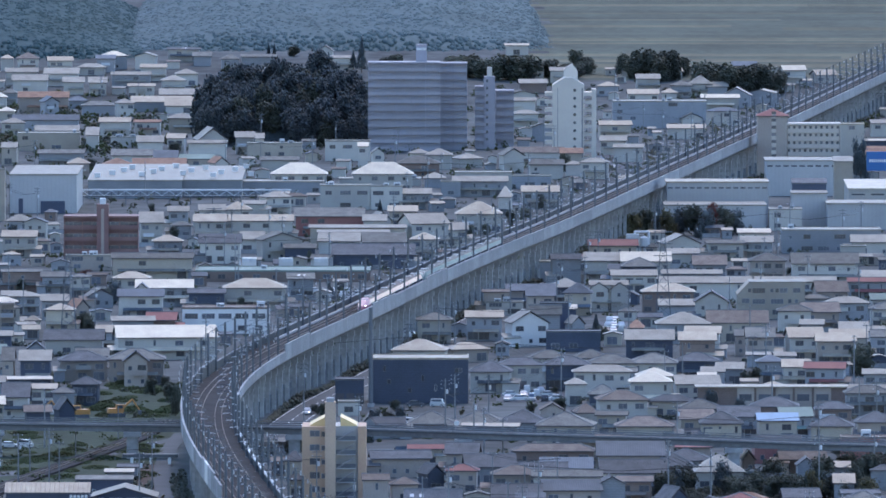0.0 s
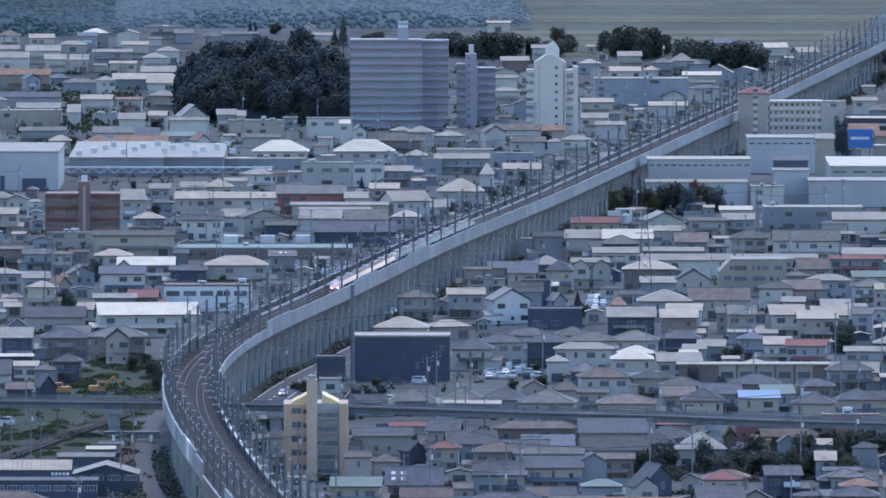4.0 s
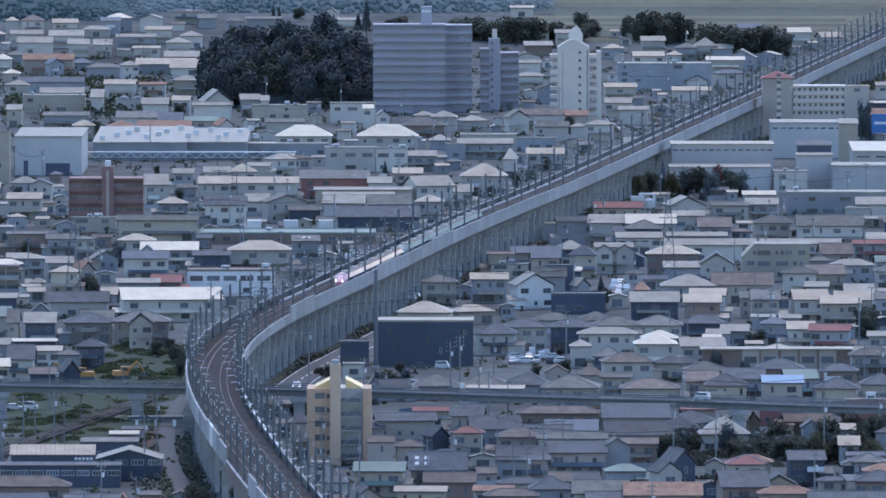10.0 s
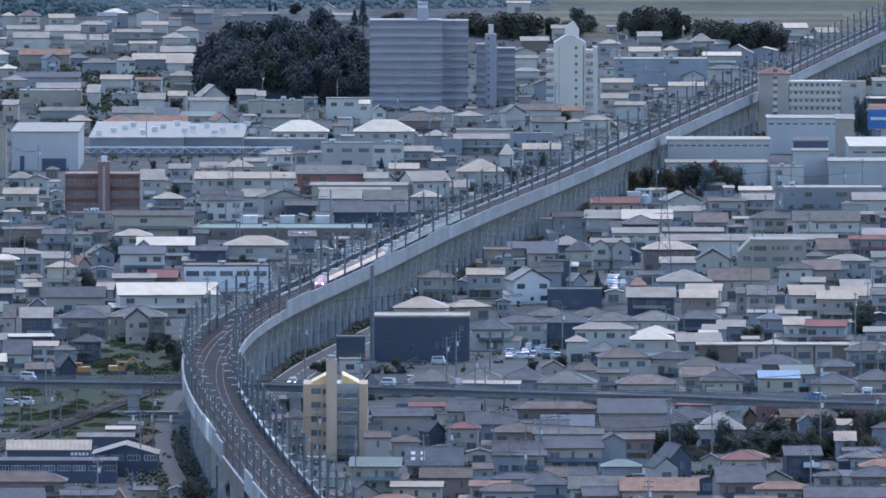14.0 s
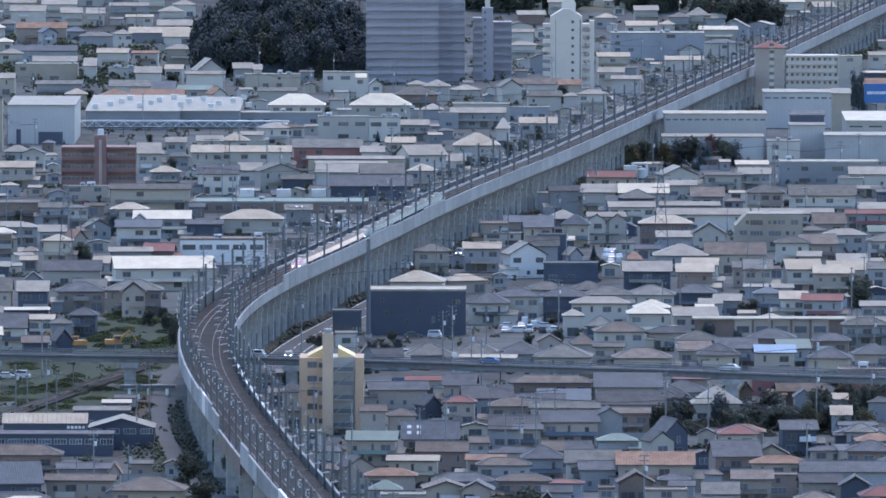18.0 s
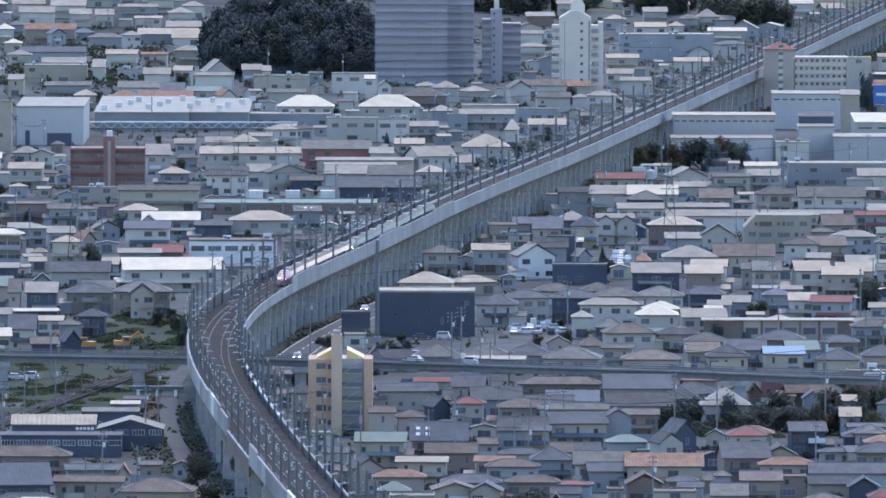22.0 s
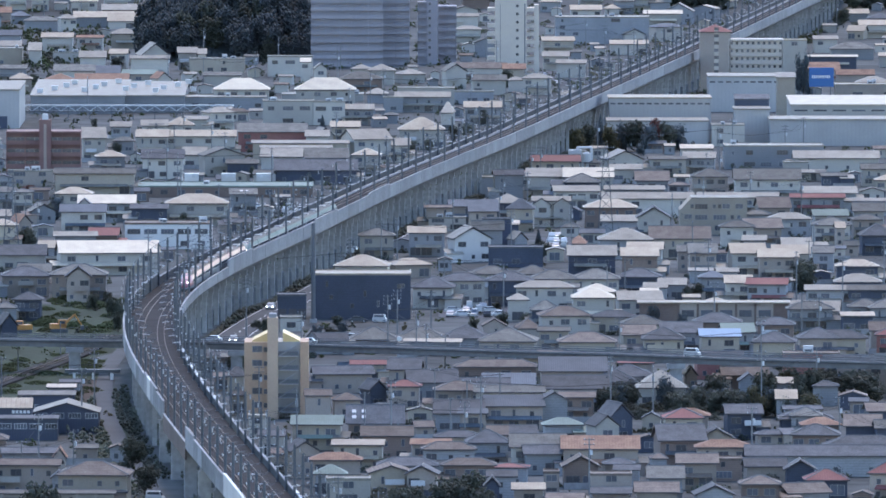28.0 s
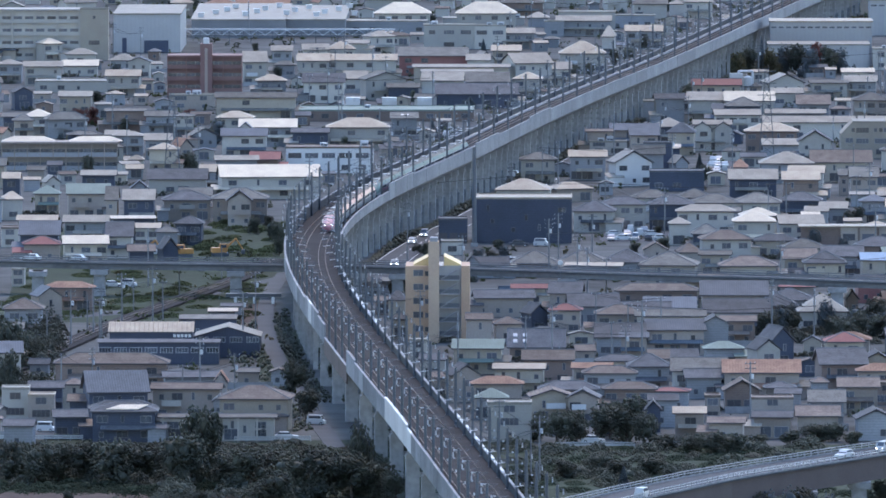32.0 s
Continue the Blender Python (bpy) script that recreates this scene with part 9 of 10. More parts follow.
def bushes(name, x0, x1, y0, y1, count, zlo, zhi, seed, m, label, size=1.0):
    """A thicket of countless small clumps over uneven heaps."""
    rng = random.Random(seed)
    s = Shape()
    heaps = [(rng.uniform(x0, x1), rng.uniform(y0, y1), rng.uniform(1.5, 4.2), rng.uniform(zlo, zhi)) for _ in range(int(count / 45))]
    for hx, hy, hr, hz in heaps:
        for _ in range(2):
            r = hr * rng.uniform(0.15, 0.28)
            lump(s, hx + rng.uniform(-hr, hr) * 0.4, hy + rng.uniform(-hr, hr), min(hz * 0.5, hz - r * 0.6), min(r, hz * 0.55), rng, m)
    for i in range(count * 5):
        hx, hy, hr, hz = rng.choice(heaps)
        a, q = rng.uniform(0, 6.28), rng.random() ** 0.5
        z = hz * (1 - q * q) * rng.uniform(0.55, 1.05)
        g = rng.uniform(0.1, 0.3) * size
        clump(s, hx + math.cos(a) * q * hr, hy + math.sin(a) * q * hr * 2, z, g, g, rng, m)
    tagged(new(name, s.mesh(name, True)), label, "bushes", kind="stuff")


patch("grass_field", -115.8, -58.6, 2399.9, 2722.4, GRASS, "rough grass field beside the viaduct")
patch("riverbank", -104.4, -8.4, 1750, 2092.9, GRASS, "overgrown river bank")
patch("riverbank", -8.4, 71.6, 1750, 2080.1, GRASS, "grassy river bank under the bridge")
patch("grass_verge", -57.5, -49.5, 2120.0, 2378.0, GRASS, "rough grass between the yard and the viaduct", 0.03)
patch("dirt_track", -100.2, -52.2, 1960.3, 1977.3, SOIL, "reddish bare track along the river", 0.05)
patch("bare_yard", -64.2, -57.5, 2380.0, 2460.0, SOIL, "bare brown yard beside the viaduct", 0.05)
bushes("riverbank_bushes", -100.8, -61.0, 1990.1, 2052.5, 5200, 1.2, 3.2, 1, LEAF, "dense dark bushes on the river bank")
bushes("riverbank_bushes", -66.0, -28.2, 1961.4, 2052.5, 5200, 1.2, 3.4, 2, LEAF, "dense dark bushes beside the viaduct's foot")
bushes("riverbank_grass", -100.8, -26.2, 2052.5, 2083.9, 3000, 0.3, 1.1, 11, LEAF, "low green scrub below the white fence", 0.8)
bushes("reed_bank", -97.9, -25.5, 1971.6, 1994.7, 2600, 0.4, 1.5, 12, GRASS, "tall green grass by the river", 0.8)
bushes("bridge_bushes", -6.4, 54.6, 1990.1, 2077.5, 3600, 0.5, 2.2, 3, LEAF, "low scrub on the slope above the river bridge")
bushes("bridge_slope_grass", -6.4, 54.6, 1972.8, 2075.0, 3000, 0.25, 0.9, 13, GRASS, "rough grass on the slope above the river", 1.0)
bushes("field_scrub", -114.7, -60.9, 2413.5, 2568.3, 2600, 0.25, 0.8, 4, GRASS_TALL, "tall grass and low scrub on the field")
bushes("slope_scrub", -79.6, -60.4, 2613.7, 2744.4, 1800, 0.3, 1.3, 5, GRASS_TALL, "green scrub on the plot by the viaduct")
_rng = random.Random(77)
for i in range(17):
    tree(44.5 + i * 2.75 + _rng.uniform(-0.8, 0.8), 2352 + _rng.uniform(-14, 34), _rng.uniform(5.2, 8.0), _rng.uniform(2.3, 3.4), ("leaf", "dark", "leaf", "yellow" if i > 10 else "dark")[i % 4])
bushes("garden_thicket", 45.6, 83.7, 2337.2, 2386.4, 1200, 0.8, 2.4, 7, LEAF, "dark undergrowth between the gardens")
bushes("left_slope_bushes", -111.3, -97.4, 2209.7, 2396.5, 2200, 2.0, 6.0, 6, LEAF, "dark bushes on the slope below the field")


# ---- the street beside the viaduct and lanes ----
s = Shape()
ribbon(s, 2540, 3260, 20, rect(7.2, 15.0, -0.2, 0.03), ASPHALT)
_st = structure("road", s, "grey asphalt street running along the viaduct")
s = Shape()
for i in range(60):
    ribbon(s, 2550 + i * 11.5, 2555 + i * 11.5, 5, rect(11.0, 11.2, 0.03, 0.045), PAINT)
for off in (7.6, 14.6):
    ribbon(s, 2540, 3260, 20, rect(off - 0.08, off + 0.08, 0.03, 0.045), PAINT)
_ln = new("lane_lines", s.mesh("lane_lines"))
tagged(_ln, "worn white lane lines on the street", "road marking", kind="structure")
s = Shape()
for (x0, y0), (x1, y1) in (((-117.5, 2399.9), (-86.0, 2434.2)), ((-86.0, 2434.2), (-58.6, 2543.3))):
    s.faces([(x0, y0 - 7, 0.06), (x1, y1 - 7, 0.06), (x1, y1 + 7, 0.06), (x0, y0 + 7, 0.06)], [(0, 1, 2, 3)], ASPHALT)
structure("lane", s, "dark lane across the rough field", "road")
_rw = thing("platform", pose(-61.8, 2459.0, 0), "old dark platform edge on short white posts", "platform")
s = Shape()
s.box(-6.4, 5.4, -1.2, 1.2, 1.5, 2.2, STEEL)
part("beam", s, _rw)
for _x in (-4.4, -0.3, 3.6):
    s = Shape()
    s.box(_x - 0.3, _x + 0.3, -1.25, -0.8, -0.2, 1.5, PAINT)
    part("post", s, _rw)


# ---- vehicles ----
CAR_PAINT = {"white": material("car_white", (0.55, 0.55, 0.54), 0.3, vary=0.05), "silver": material("car_silver", (0.4, 0.41, 0.42), 0.3, metal=0.4, vary=0.05),
             "dark": material("car_dark", (0.05, 0.055, 0.065), 0.3, vary=0.05), "blue": material("car_blue", (0.06, 0.14, 0.32), 0.3, vary=0.05)}
RUBBER = material("tyre", (0.03, 0.03, 0.03), 0.9, vary=0.1)


def car_meshes(paint, van):
    """Body, glass and wheel of a car whose front looks along -y."""
    L, W, H0, H1 = (3.4, 1.48, 1.0, 1.85) if van else (4.4, 1.7, 0.85, 1.45)
    s = Shape()
    f, r = (-L / 2 + 0.35, L / 2 - 0.1) if van else (-L / 2 + 1.1, L / 2 - 0.5)
    prof = [(-L / 2, 0.25), (L / 2, 0.25), (L / 2, H0), (r, H0), (r - (0.1 if van else 0.5), H1), (f + (0.4 if van else 0.8), H1), (f, H0), (-L / 2, H0 - 0.18)]
    pts = []
    for x, squeeze in ((-W / 2, 1), (W / 2, 1)):
        pts += [(x * (0.86 if z > H0 else 1.0), y, z) for y, z in prof]
    n = len(prof)
    s.faces(pts, [tuple(range(n)), tuple(range(2 * n - 1, n - 1, -1))] + [(i, n + i, n + (i + 1) % n, (i + 1) % n) for i in range(n)], paint)
    g = Shape()
    z0, z1 = H0 + 0.06, H1 - 0.1
    for x in (-1, 1):
        g.box(x * W * 0.465 - 0.02, x * W * 0.465 + 0.02, f + 0.35, r - 0.3, z0, z1, GLASS)
    k = 0.4 if van else 0.8
    g.faces([(-W * 0.42, f + 0.02, z0), (W * 0.42, f + 0.02, z0), (W * 0.38, f + k - 0.06, z1), (-W * 0.38, f + k - 0.06, z1)], [(0, 1, 2, 3)], GLASS)
    w = Shape()
    w.tube((-0.1, 0, 0), (0.1, 0, 0), 0.31, 0.31, RUBBER, 12)
    w.tube((-0.11, 0, 0), (0.11, 0, 0), 0.18, 0.18, ALU, 8)
    lamp = Shape()
    for x in (-W * 0.38, W * 0.38):
        lamp.box(x - 0.14, x + 0.14, -L / 2 - 0.03, -L / 2 + 0.02, 0.55, 0.7, LAMP)
    return s.mesh("body"), g.mesh("glass"), w.mesh("wheel"), lamp.mesh("headlight"), L, W


CAR_KINDS = {(c, v): car_meshes(CAR_PAINT[c], v) for c in CAR_PAINT for v in (False, True)}


def road_car(x, y, z, turn, colour="white", van=False, lit=False):
    body, glass, wheel, lamp, L, W = CAR_KINDS[(colour, van)]
    ob = thing("van" if van else "car", pose(x, y, z, 0, 0, turn), f"{colour} {'small box van' if van else 'passenger car'} on the asphalt", "van" if van else "car", "vehicles")
    part("body", body, ob)
    part("glass", glass, ob)
    for sx in (-1, 1):
        for sy in (-0.31, 0.31):
            part("wheel", wheel, ob, at=pose(sx * (W / 2 - 0.08), sy * L, 0.31))
    if lit:
        part("headlight", lamp, ob, "lit white headlights")
    return ob


def car_park(x0, x1, y0, y1, n, seed, turn=0):
    rng = random.Random(seed)
    s = Shape()
    s.box(x0 - 2, x1 + 2, y0 - 4, y1 + 4, -0.2, 0.04, ASPHALT)
    structure("car_park", s, "small asphalt car park between buildings", "car park")
    for i in range(n):
        road_car(x0 + (x1 - x0) * (i + 0.5) / n + rng.uniform(-0.2, 0.2), y0 + (y1 - y0) * (i % 3) / 2, 0.04, turn + rng.choice((0, 180, 90)) + rng.uniform(-4, 4),
                 rng.choice(("white", "white", "silver", "dark", "white")), rng.random() < 0.3)


car_park(41.6, 46.3, 2959.1, 3006.2, 8, 1)
car_park(14.3, 27.1, 2675.3, 2705.1, 13, 2)
car_park(-38.8, -22.0, 3116.3, 3150.9, 11, 3)
car_park(53.5, 63.7, 3957.0, 4090.1, 7, 4)
for _x, _y, _c, _v in ((-7.2, 2585.9, "white", True), (-6.3, 2654.4, "dark", False), (-1.2, 2654.4, "white", True), (-94.2, 2511.4, "white", False), (-90.8, 2511.4, "white", True),
                       (8.4, 2085.2, "white", False), (-91.5, 2111.0, "white", True), (-42.4, 2126.9, "white", True), (-47.2, 2092.9, "white", False), (15.1, 3225.6, "white", True), (-8.4, 2933.6, "white", True), (50.9, 3107.8, "white", True)):
    road_car(_x, _y, 0.0, 90 if not _v else 75, _c, _v)

# traffic: each car with the seconds and places that it passes
_OX = [p[0] for p in OVER]
_OY = [p[1] for p in OVER]


def over_pose(x, lane):
    y = float(np.interp(x, _OX, _OY))
    g = (float(np.interp(x + 3, _OX, _OY)) - float(np.interp(x - 3, _OX, _OY))) / 6
    return pose(x, y + lane, 7.02, 0, 0, math.degrees(math.atan(g)) + (-90 if lane > 4 else 90))


OVER_CARS = [
    (road_car(0, 0, 0, 0, "white", True), 5.9, (0, 114.2), (5.5, 110.6), (12.5, 10.0), (14, -12.1), (15, -31.9), (20, -123.6), (32, -124.8)),
    (road_car(0, 0, 0, 0, "white", True), 2.1, (0, -124.8), (9, -123.6), (20, -15.5), (21, -5.4), (32, 104.8)),
    (road_car(0, 0, 0, 0, "white", False), 5.9, (0, 115.4), (13, 114.2), (22, -7.7), (24, -35.4), (30.4, -123.6), (32, -124.8)),
    (road_car(0, 0, 0, 0, "blue", False), 5.9, (0, 114.8), (10, 113.6), (19, -4.9), (21, -32.2), (28, -124.2), (32, -124.8)),
    (road_car(0, 0, 0, 0, "white", False), 5.9, (0, 116.0), (19, 114.8), (29.3, -62.1), (30.8, -87.4), (32, -111.3)),
    (road_car(0, 0, 0, 0, "silver", False), 5.9, (0, 116.6), (20, 115.2), (30, -62.1), (32, -101.3)),
]
STREET_CARS = [
    (road_car(0, 0, 0, 0, "white", False, True), 12.8, (0, 2627.8), (2, 2623.7), (4, 2613.7), (10, 2585.9), (32, 2583.9)),
    (road_car(0, 0, 0, 0, "white", False, True), 9.4, (0, 3240.0), (16, 2980.0), (20, 2812.4), (24, 2737.7), (28, 2705.1), (32, 2664.8)),
    (road_car(0, 0, 0, 0, "silver", True, True), 9.4, (0, 3255.0), (18, 3000.0), (24, 2812.4), (28, 2739.9), (32, 2690.1)),
]
_RX = [p[0] for p in RIVER]
_RY = [p[1] for p in RIVER]
BRIDGE_CARS = [
    (road_car(0, 0, 0, 0, "white", True), 2.4, (0, -44.4), (26, -2.1), (31.8, 14.7), (32, 15.4)),
    (road_car(0, 0, 0, 0, "white", False), 6.4, (0, 78.4), (24, 77.6), (31, 53.4), (32, 50.1)),
    (road_car(0, 0, 0, 0, "white", True, True), 6.4, (0, 78.4), (25, 77.8), (30, 63.0), (32, 57.1)),
]


def traffic_motion():
    for car, lane, *stops in OVER_CARS:
        walk(car, [(float(t), over_pose(x, lane)) for t, x in stops])
    for car, off, *stops in STREET_CARS:
        rows = []
        for t, y in stops:
            x, yy, rz = on_line(y, off)
            rows.append((float(t), pose(x, yy, 0.04, 0, 0, rz)))
        walk(car, rows)
    for car, lane, *stops in BRIDGE_CARS:
        rows = []
        for t, x in stops:
            y = float(np.interp(x, _RX, _RY))
            g = (float(np.interp(x + 3, _RX, _RY)) - float(np.interp(x - 3, _RX, _RY))) / 6
            rows.append((float(t), pose(x, y + lane, 9.02, 0, 0, math.degrees(math.atan(g)) + (-90 if lane > 4 else 90))))
        walk(car, rows)


# ---- low white fences along the bank ----
def white_fence(x0, x1, y, label):
    ob = thing("fence", pose((x0 + x1) / 2, y, 0), label, "fence", "white fences")
    n = max(2, int((x1 - x0) / 2.0))
    for z in (0.35, 0.75):
        s = Shape()
        s.box(-(x1 - x0) / 2, (x1 - x0) / 2, -0.03, 0.03, z, z + 0.25, WHITE_RAIL)
        part("rail", s, ob)
    for i in range(n + 1):
        s = Shape()
        xx = -(x1 - x0) / 2 + (x1 - x0) * i / n
        s.box(xx - 0.06, xx + 0.06, 0.03, 0.12, -0.1, 1.05, WHITE_RAIL)
        part("post", s, ob)


white_fence(-99.3, -84.0, 2090.3, "low white fence above the river bank")
white_fence(-70.9, -66.1, 2087.7, "low white fence above the river bank")
white_fence(-56.4, -42.7, 2087.7, "low white fence above the river bank")
white_fence(1.6, 15.8, 2075.0, "white guard fence along the riverside street")
white_fence(36.5, 55.7, 2480.3, "white guard fence below the overpass")

# ---- excavators on the yard ----
DIGGER = material("machine_orange", (0.5, 0.25, 0.07), 0.5, vary=0.15)


def excavator(x, y, turn):
    ob = thing("excavator", pose(x, y, 0, 0, 0, turn), "orange crawler excavator parked on a yard", "excavator", "excavators")
    for sx in (-1.1, 1.1):
        s = Shape()
        s.box(sx - 0.3, sx + 0.3, -1.8, 1.8, 0.0, 0.8, STEEL)
        part("track", s, ob)
    s = Shape()
    s.box(-1.3, 1.3, -1.3, 2.0, 0.9, 2.0, DIGGER)
    part("body", s, ob)
    s = Shape()
    s.box(-1.3, -0.2, -1.5, 0.3, 1.3, 2.9, DIGGER)
    s.box(-1.32, -0.18, -1.2, 0.1, 2.0, 2.7, GLASS)
    part("cab", s, ob)
    s = Shape()
    s.tube((0.4, -1.0, 1.6), (0.4, -3.6, 4.0), 0.3, 0.22, DIGGER, 6)
    part("boom", s, ob)
    s = Shape()
    s.tube((0.4, -3.6, 4.0), (0.4, -5.2, 1.6), 0.2, 0.15, DIGGER, 6)
    part("arm", s, ob)
    s = Shape()
    s.box(0.0, 0.8, -5.7, -4.9, 0.5, 1.5, STEEL)
    part("bucket", s, ob)


excavator(-92.1, 2613.7, 80)
excavator(-82.1, 2613.7, -70)
excavator(-73.9, 2617.7, 100)

# rooftop units on the long low building, bright white
for _x in (-54.3, -44.0, -34.2):
    _u = thing("rooftop_unit", pose(_x, 3239.8, 2.8), "white rooftop plant box on a low building", "roof unit", "rooftop units")
    s = Shape()
    s.box(-2.0, 2.0, -1.5, 1.5, 0, 2.4, CAR_PAINT["white"])
    part("case", s, _u)
    for i in range(4):
        s = Shape()
        s.box(-1.9 + i, -1.05 + i, -1.56, -1.5, 1.3, 2.2, ALU)
        part("louvre", s, _u)


# hedges and weeds along the viaduct's foot
def foot_scrub(y0, y1, off0, off1, count, seed, label):
    rng = random.Random(seed)
    s = Shape()
    for i in range(count):
        x, y, _ = on_line(rng.uniform(y0, y1), rng.uniform(off0, off1))
        g = rng.uniform(0.25, 0.6)
        clump(s, x, y, rng.uniform(0, 1.0) * (1.0 + 0.8 * math.sin(y * 0.05)), g, g, rng, LEAF)
    tagged(new("viaduct_scrub", s.mesh("viaduct_scrub", True)), label, "bushes", kind="stuff")


foot_scrub(2480, 3650, 5.4, 7.2, 4200, 1, "dark weeds and hedge along the viaduct's foot")
foot_scrub(2180, 2420, -8.0, -4.5, 500, 2, "dark scrub at the viaduct's outer foot")
foot_scrub(2050, 2560, -3.0, 3.5, 900, 3, "weeds between the viaduct's piers")
foot_scrub(2110, 2400, -20.0, -11.8, 700, 4, "tall weeds beside the service lane")

# a bare service lane along the outer foot
s = Shape()
ribbon(s, 2075, 2560, 15, rect(-11.5, -8.0, -0.2, 0.07), ASPHALT)
structure("service_lane", s, "worn grey lane along the viaduct's foot", "road")

# the old single track at ground level, passing below the overpass
TRACK = [(-125.0, 2080.0), (-106.8, 2246.0), (-90.3, 2388.0), (-68.5, 2530.0), (-61.6, 2600.0)]
_tk = thing("railway_track", pose(0, 0, 0), "old single railway track on dark ballast across the field", "railway", kind="structure")


def track_ribbon(name, o0, o1, z0, z1, m, label=""):
    s = Shape()
    yy = [2080.0 + 13 * i for i in range(41)]
    xx = [float(np.interp(v, [p[1] for p in TRACK], [p[0] for p in TRACK])) for v in yy]
    pts = [(x + o, y, z) for x, y in zip(xx, yy) for o, z in ((o0, z0), (o1, z0), (o1, z1), (o0, z1))]
    f = [(4 * j + i, 4 * j + (i + 1) % 4, 4 * j + 4 + (i + 1) % 4, 4 * j + 4 + i) for j in range(40) for i in range(4)]
    s.faces(pts, f + [(3, 2, 1, 0), (160, 161, 162, 163)], m)
    part(name, s, _tk, label)


track_ribbon("ballast", -2.6, 2.6, -0.2, 0.45, BALLAST, "dark brown ballast bed")
for _o in (-0.55, 0.55):
    track_ribbon("rail", _o - 0.05, _o + 0.05, 0.5, 0.68, RAIL, "rusty steel rail")
s = Shape()
for i in range(170):
    _y = 2082 + i * 3.0
    _x = float(np.interp(_y, [p[1] for p in TRACK], [p[0] for p in TRACK]))
    s.box(_x - 1.1, _x + 1.1, _y - 0.3, _y + 0.3, 0.45, 0.52, BARK)
_sl = new("sleepers", s.mesh("sleepers"))
tagged(_sl, "dark wooden sleepers under the old track", "sleepers", kind="stuff")
for i in range(9):
    _y = 2120 + i * 52.0
    _x = float(np.interp(_y, [p[1] for p in TRACK], [p[0] for p in TRACK])) - 3.4
    _m = thing("catenary_mast", pose(_x, _y, 0), "slim grey mast beside the old railway track", "mast", "masts of the old track")
    s = Shape()
    s.tube((0, 0, -0.3), (0, 0, 7.4), 0.14, 0.11, POLE, 7)
    part("post", s, _m)
    s = Shape()
    s.tube((0, 0, 6.0), (3.2, 0, 6.3), 0.05, 0.05, STEEL, 5)
    part("arm", s, _m)


# ---- white discs on posts, added in place of two bright spots ----
def road_mirror(x, y, z, h):
    ob = thing("road_mirror", pose(x, y, z), "round white disc on a thin post, in place of a bright spot", "mirror", "road mirrors")
    s = Shape()
    s.tube((0, 0, -0.2), (0, 0, h), 0.06, 0.06, STEEL)
    part("post", s, ob)
    s = Shape()
    s.tube((0, -0.12, h), (0, -0.04, h), 0.5, 0.55, CAR_PAINT["white"], 18)
    part("disc", s, ob)


road_mirror(2.9, 2445.2, 7.0, 2.6)
road_mirror(-87.8, 2593.8, 0.0, 2.6)


# ---- shrubs and weeds in the gardens and gaps of the town ----
def town_shrubs(y0, y1, u0, u1, count, seed, big, label):
    """Low uneven shrubs, off the viaduct and its street."""
    rng = random.Random(seed)
    s = Shape()
    for _ in range(count):
        y = math.exp(rng.uniform(math.log(y0), math.log(y1)))
        x = rng.uniform(u0, u1) * y
        if -9 < x - float(np.interp(y, LY, LX)) < 19:
            continue
        r, h = rng.uniform(0.5, 1.6) * big, rng.uniform(0.6, 2.2) * big
        m = rng.choice((LEAF, LEAF, GRASS_TALL, LEAF_YELLOW if rng.random() < 0.4 else GRASS_TALL))
        z = ground_z(y)
        for i in range(rng.randint(9, 20)):
            a, q = rng.uniform(0, 6.28), rng.random() ** 0.5
            g = rng.uniform(0.14, 0.36) * big
            clump(s, x + math.cos(a) * q * r, y + math.sin(a) * q * r, z + h * (1 - 0.6 * q * q) * rng.uniform(0.1, 1.0), g, g, rng, m)
    tagged(new("garden_shrubs", s.mesh("garden_shrubs", True)), label, "shrubs", kind="stuff")


town_shrubs(2130, 2950, -0.046, 0.042, 800, 1, 1.0, "dark garden shrubs between the near houses")
town_shrubs(2950, 3900, -0.042, 0.042, 1000, 2, 1.15, "dark garden shrubs between the houses")
town_shrubs(3900, 4640, -0.042, 0.036, 1300, 3, 1.4, "dark shrubs and small trees between the far houses")
town_shrubs(4080, 4600, -0.042, -0.024, 200, 4, 2.2, "small dark trees between the houses on the slope")


def viaduct_margin(y0, y1, off0, off1, count, seed, label):
    """Uneven shrubs and tall weeds on the strip beside the viaduct."""
    rng = random.Random(seed)
    s = Shape()
    for _ in range(count):
        x, y, _rz = on_line(rng.uniform(y0, y1), rng.uniform(off0, off1))
        r, h = rng.uniform(0.8, 2.4), rng.uniform(0.8, 3.6) * rng.random() + 0.5
        m = rng.choice((LEAF, LEAF, LEAF_YELLOW, GRASS_TALL, GRASS_TALL, LEAF_DARK))
        for i in range(rng.randint(12, 22)):
            a, q = rng.uniform(0, 6.28), rng.random() ** 0.5
            g = rng.uniform(0.2, 0.5)
            clump(s, x + math.cos(a) * q * r, y + math.sin(a) * q * r * 1.5, ground_z(y) + h * (1 - 0.6 * q * q) * rng.uniform(0.1, 1.0), g, g, rng, m)
    tagged(new("viaduct_margin", s.mesh("viaduct_margin", True)), label, "bushes", kind="stuff")


viaduct_margin(2760, 4500, -24.0, -6.6, 620, 5, "mixed green and yellowing shrubs beside the viaduct")
viaduct_margin(3280, 4500, 6.6, 13.0, 260, 6, "dark weeds and shrubs along the viaduct's foot")

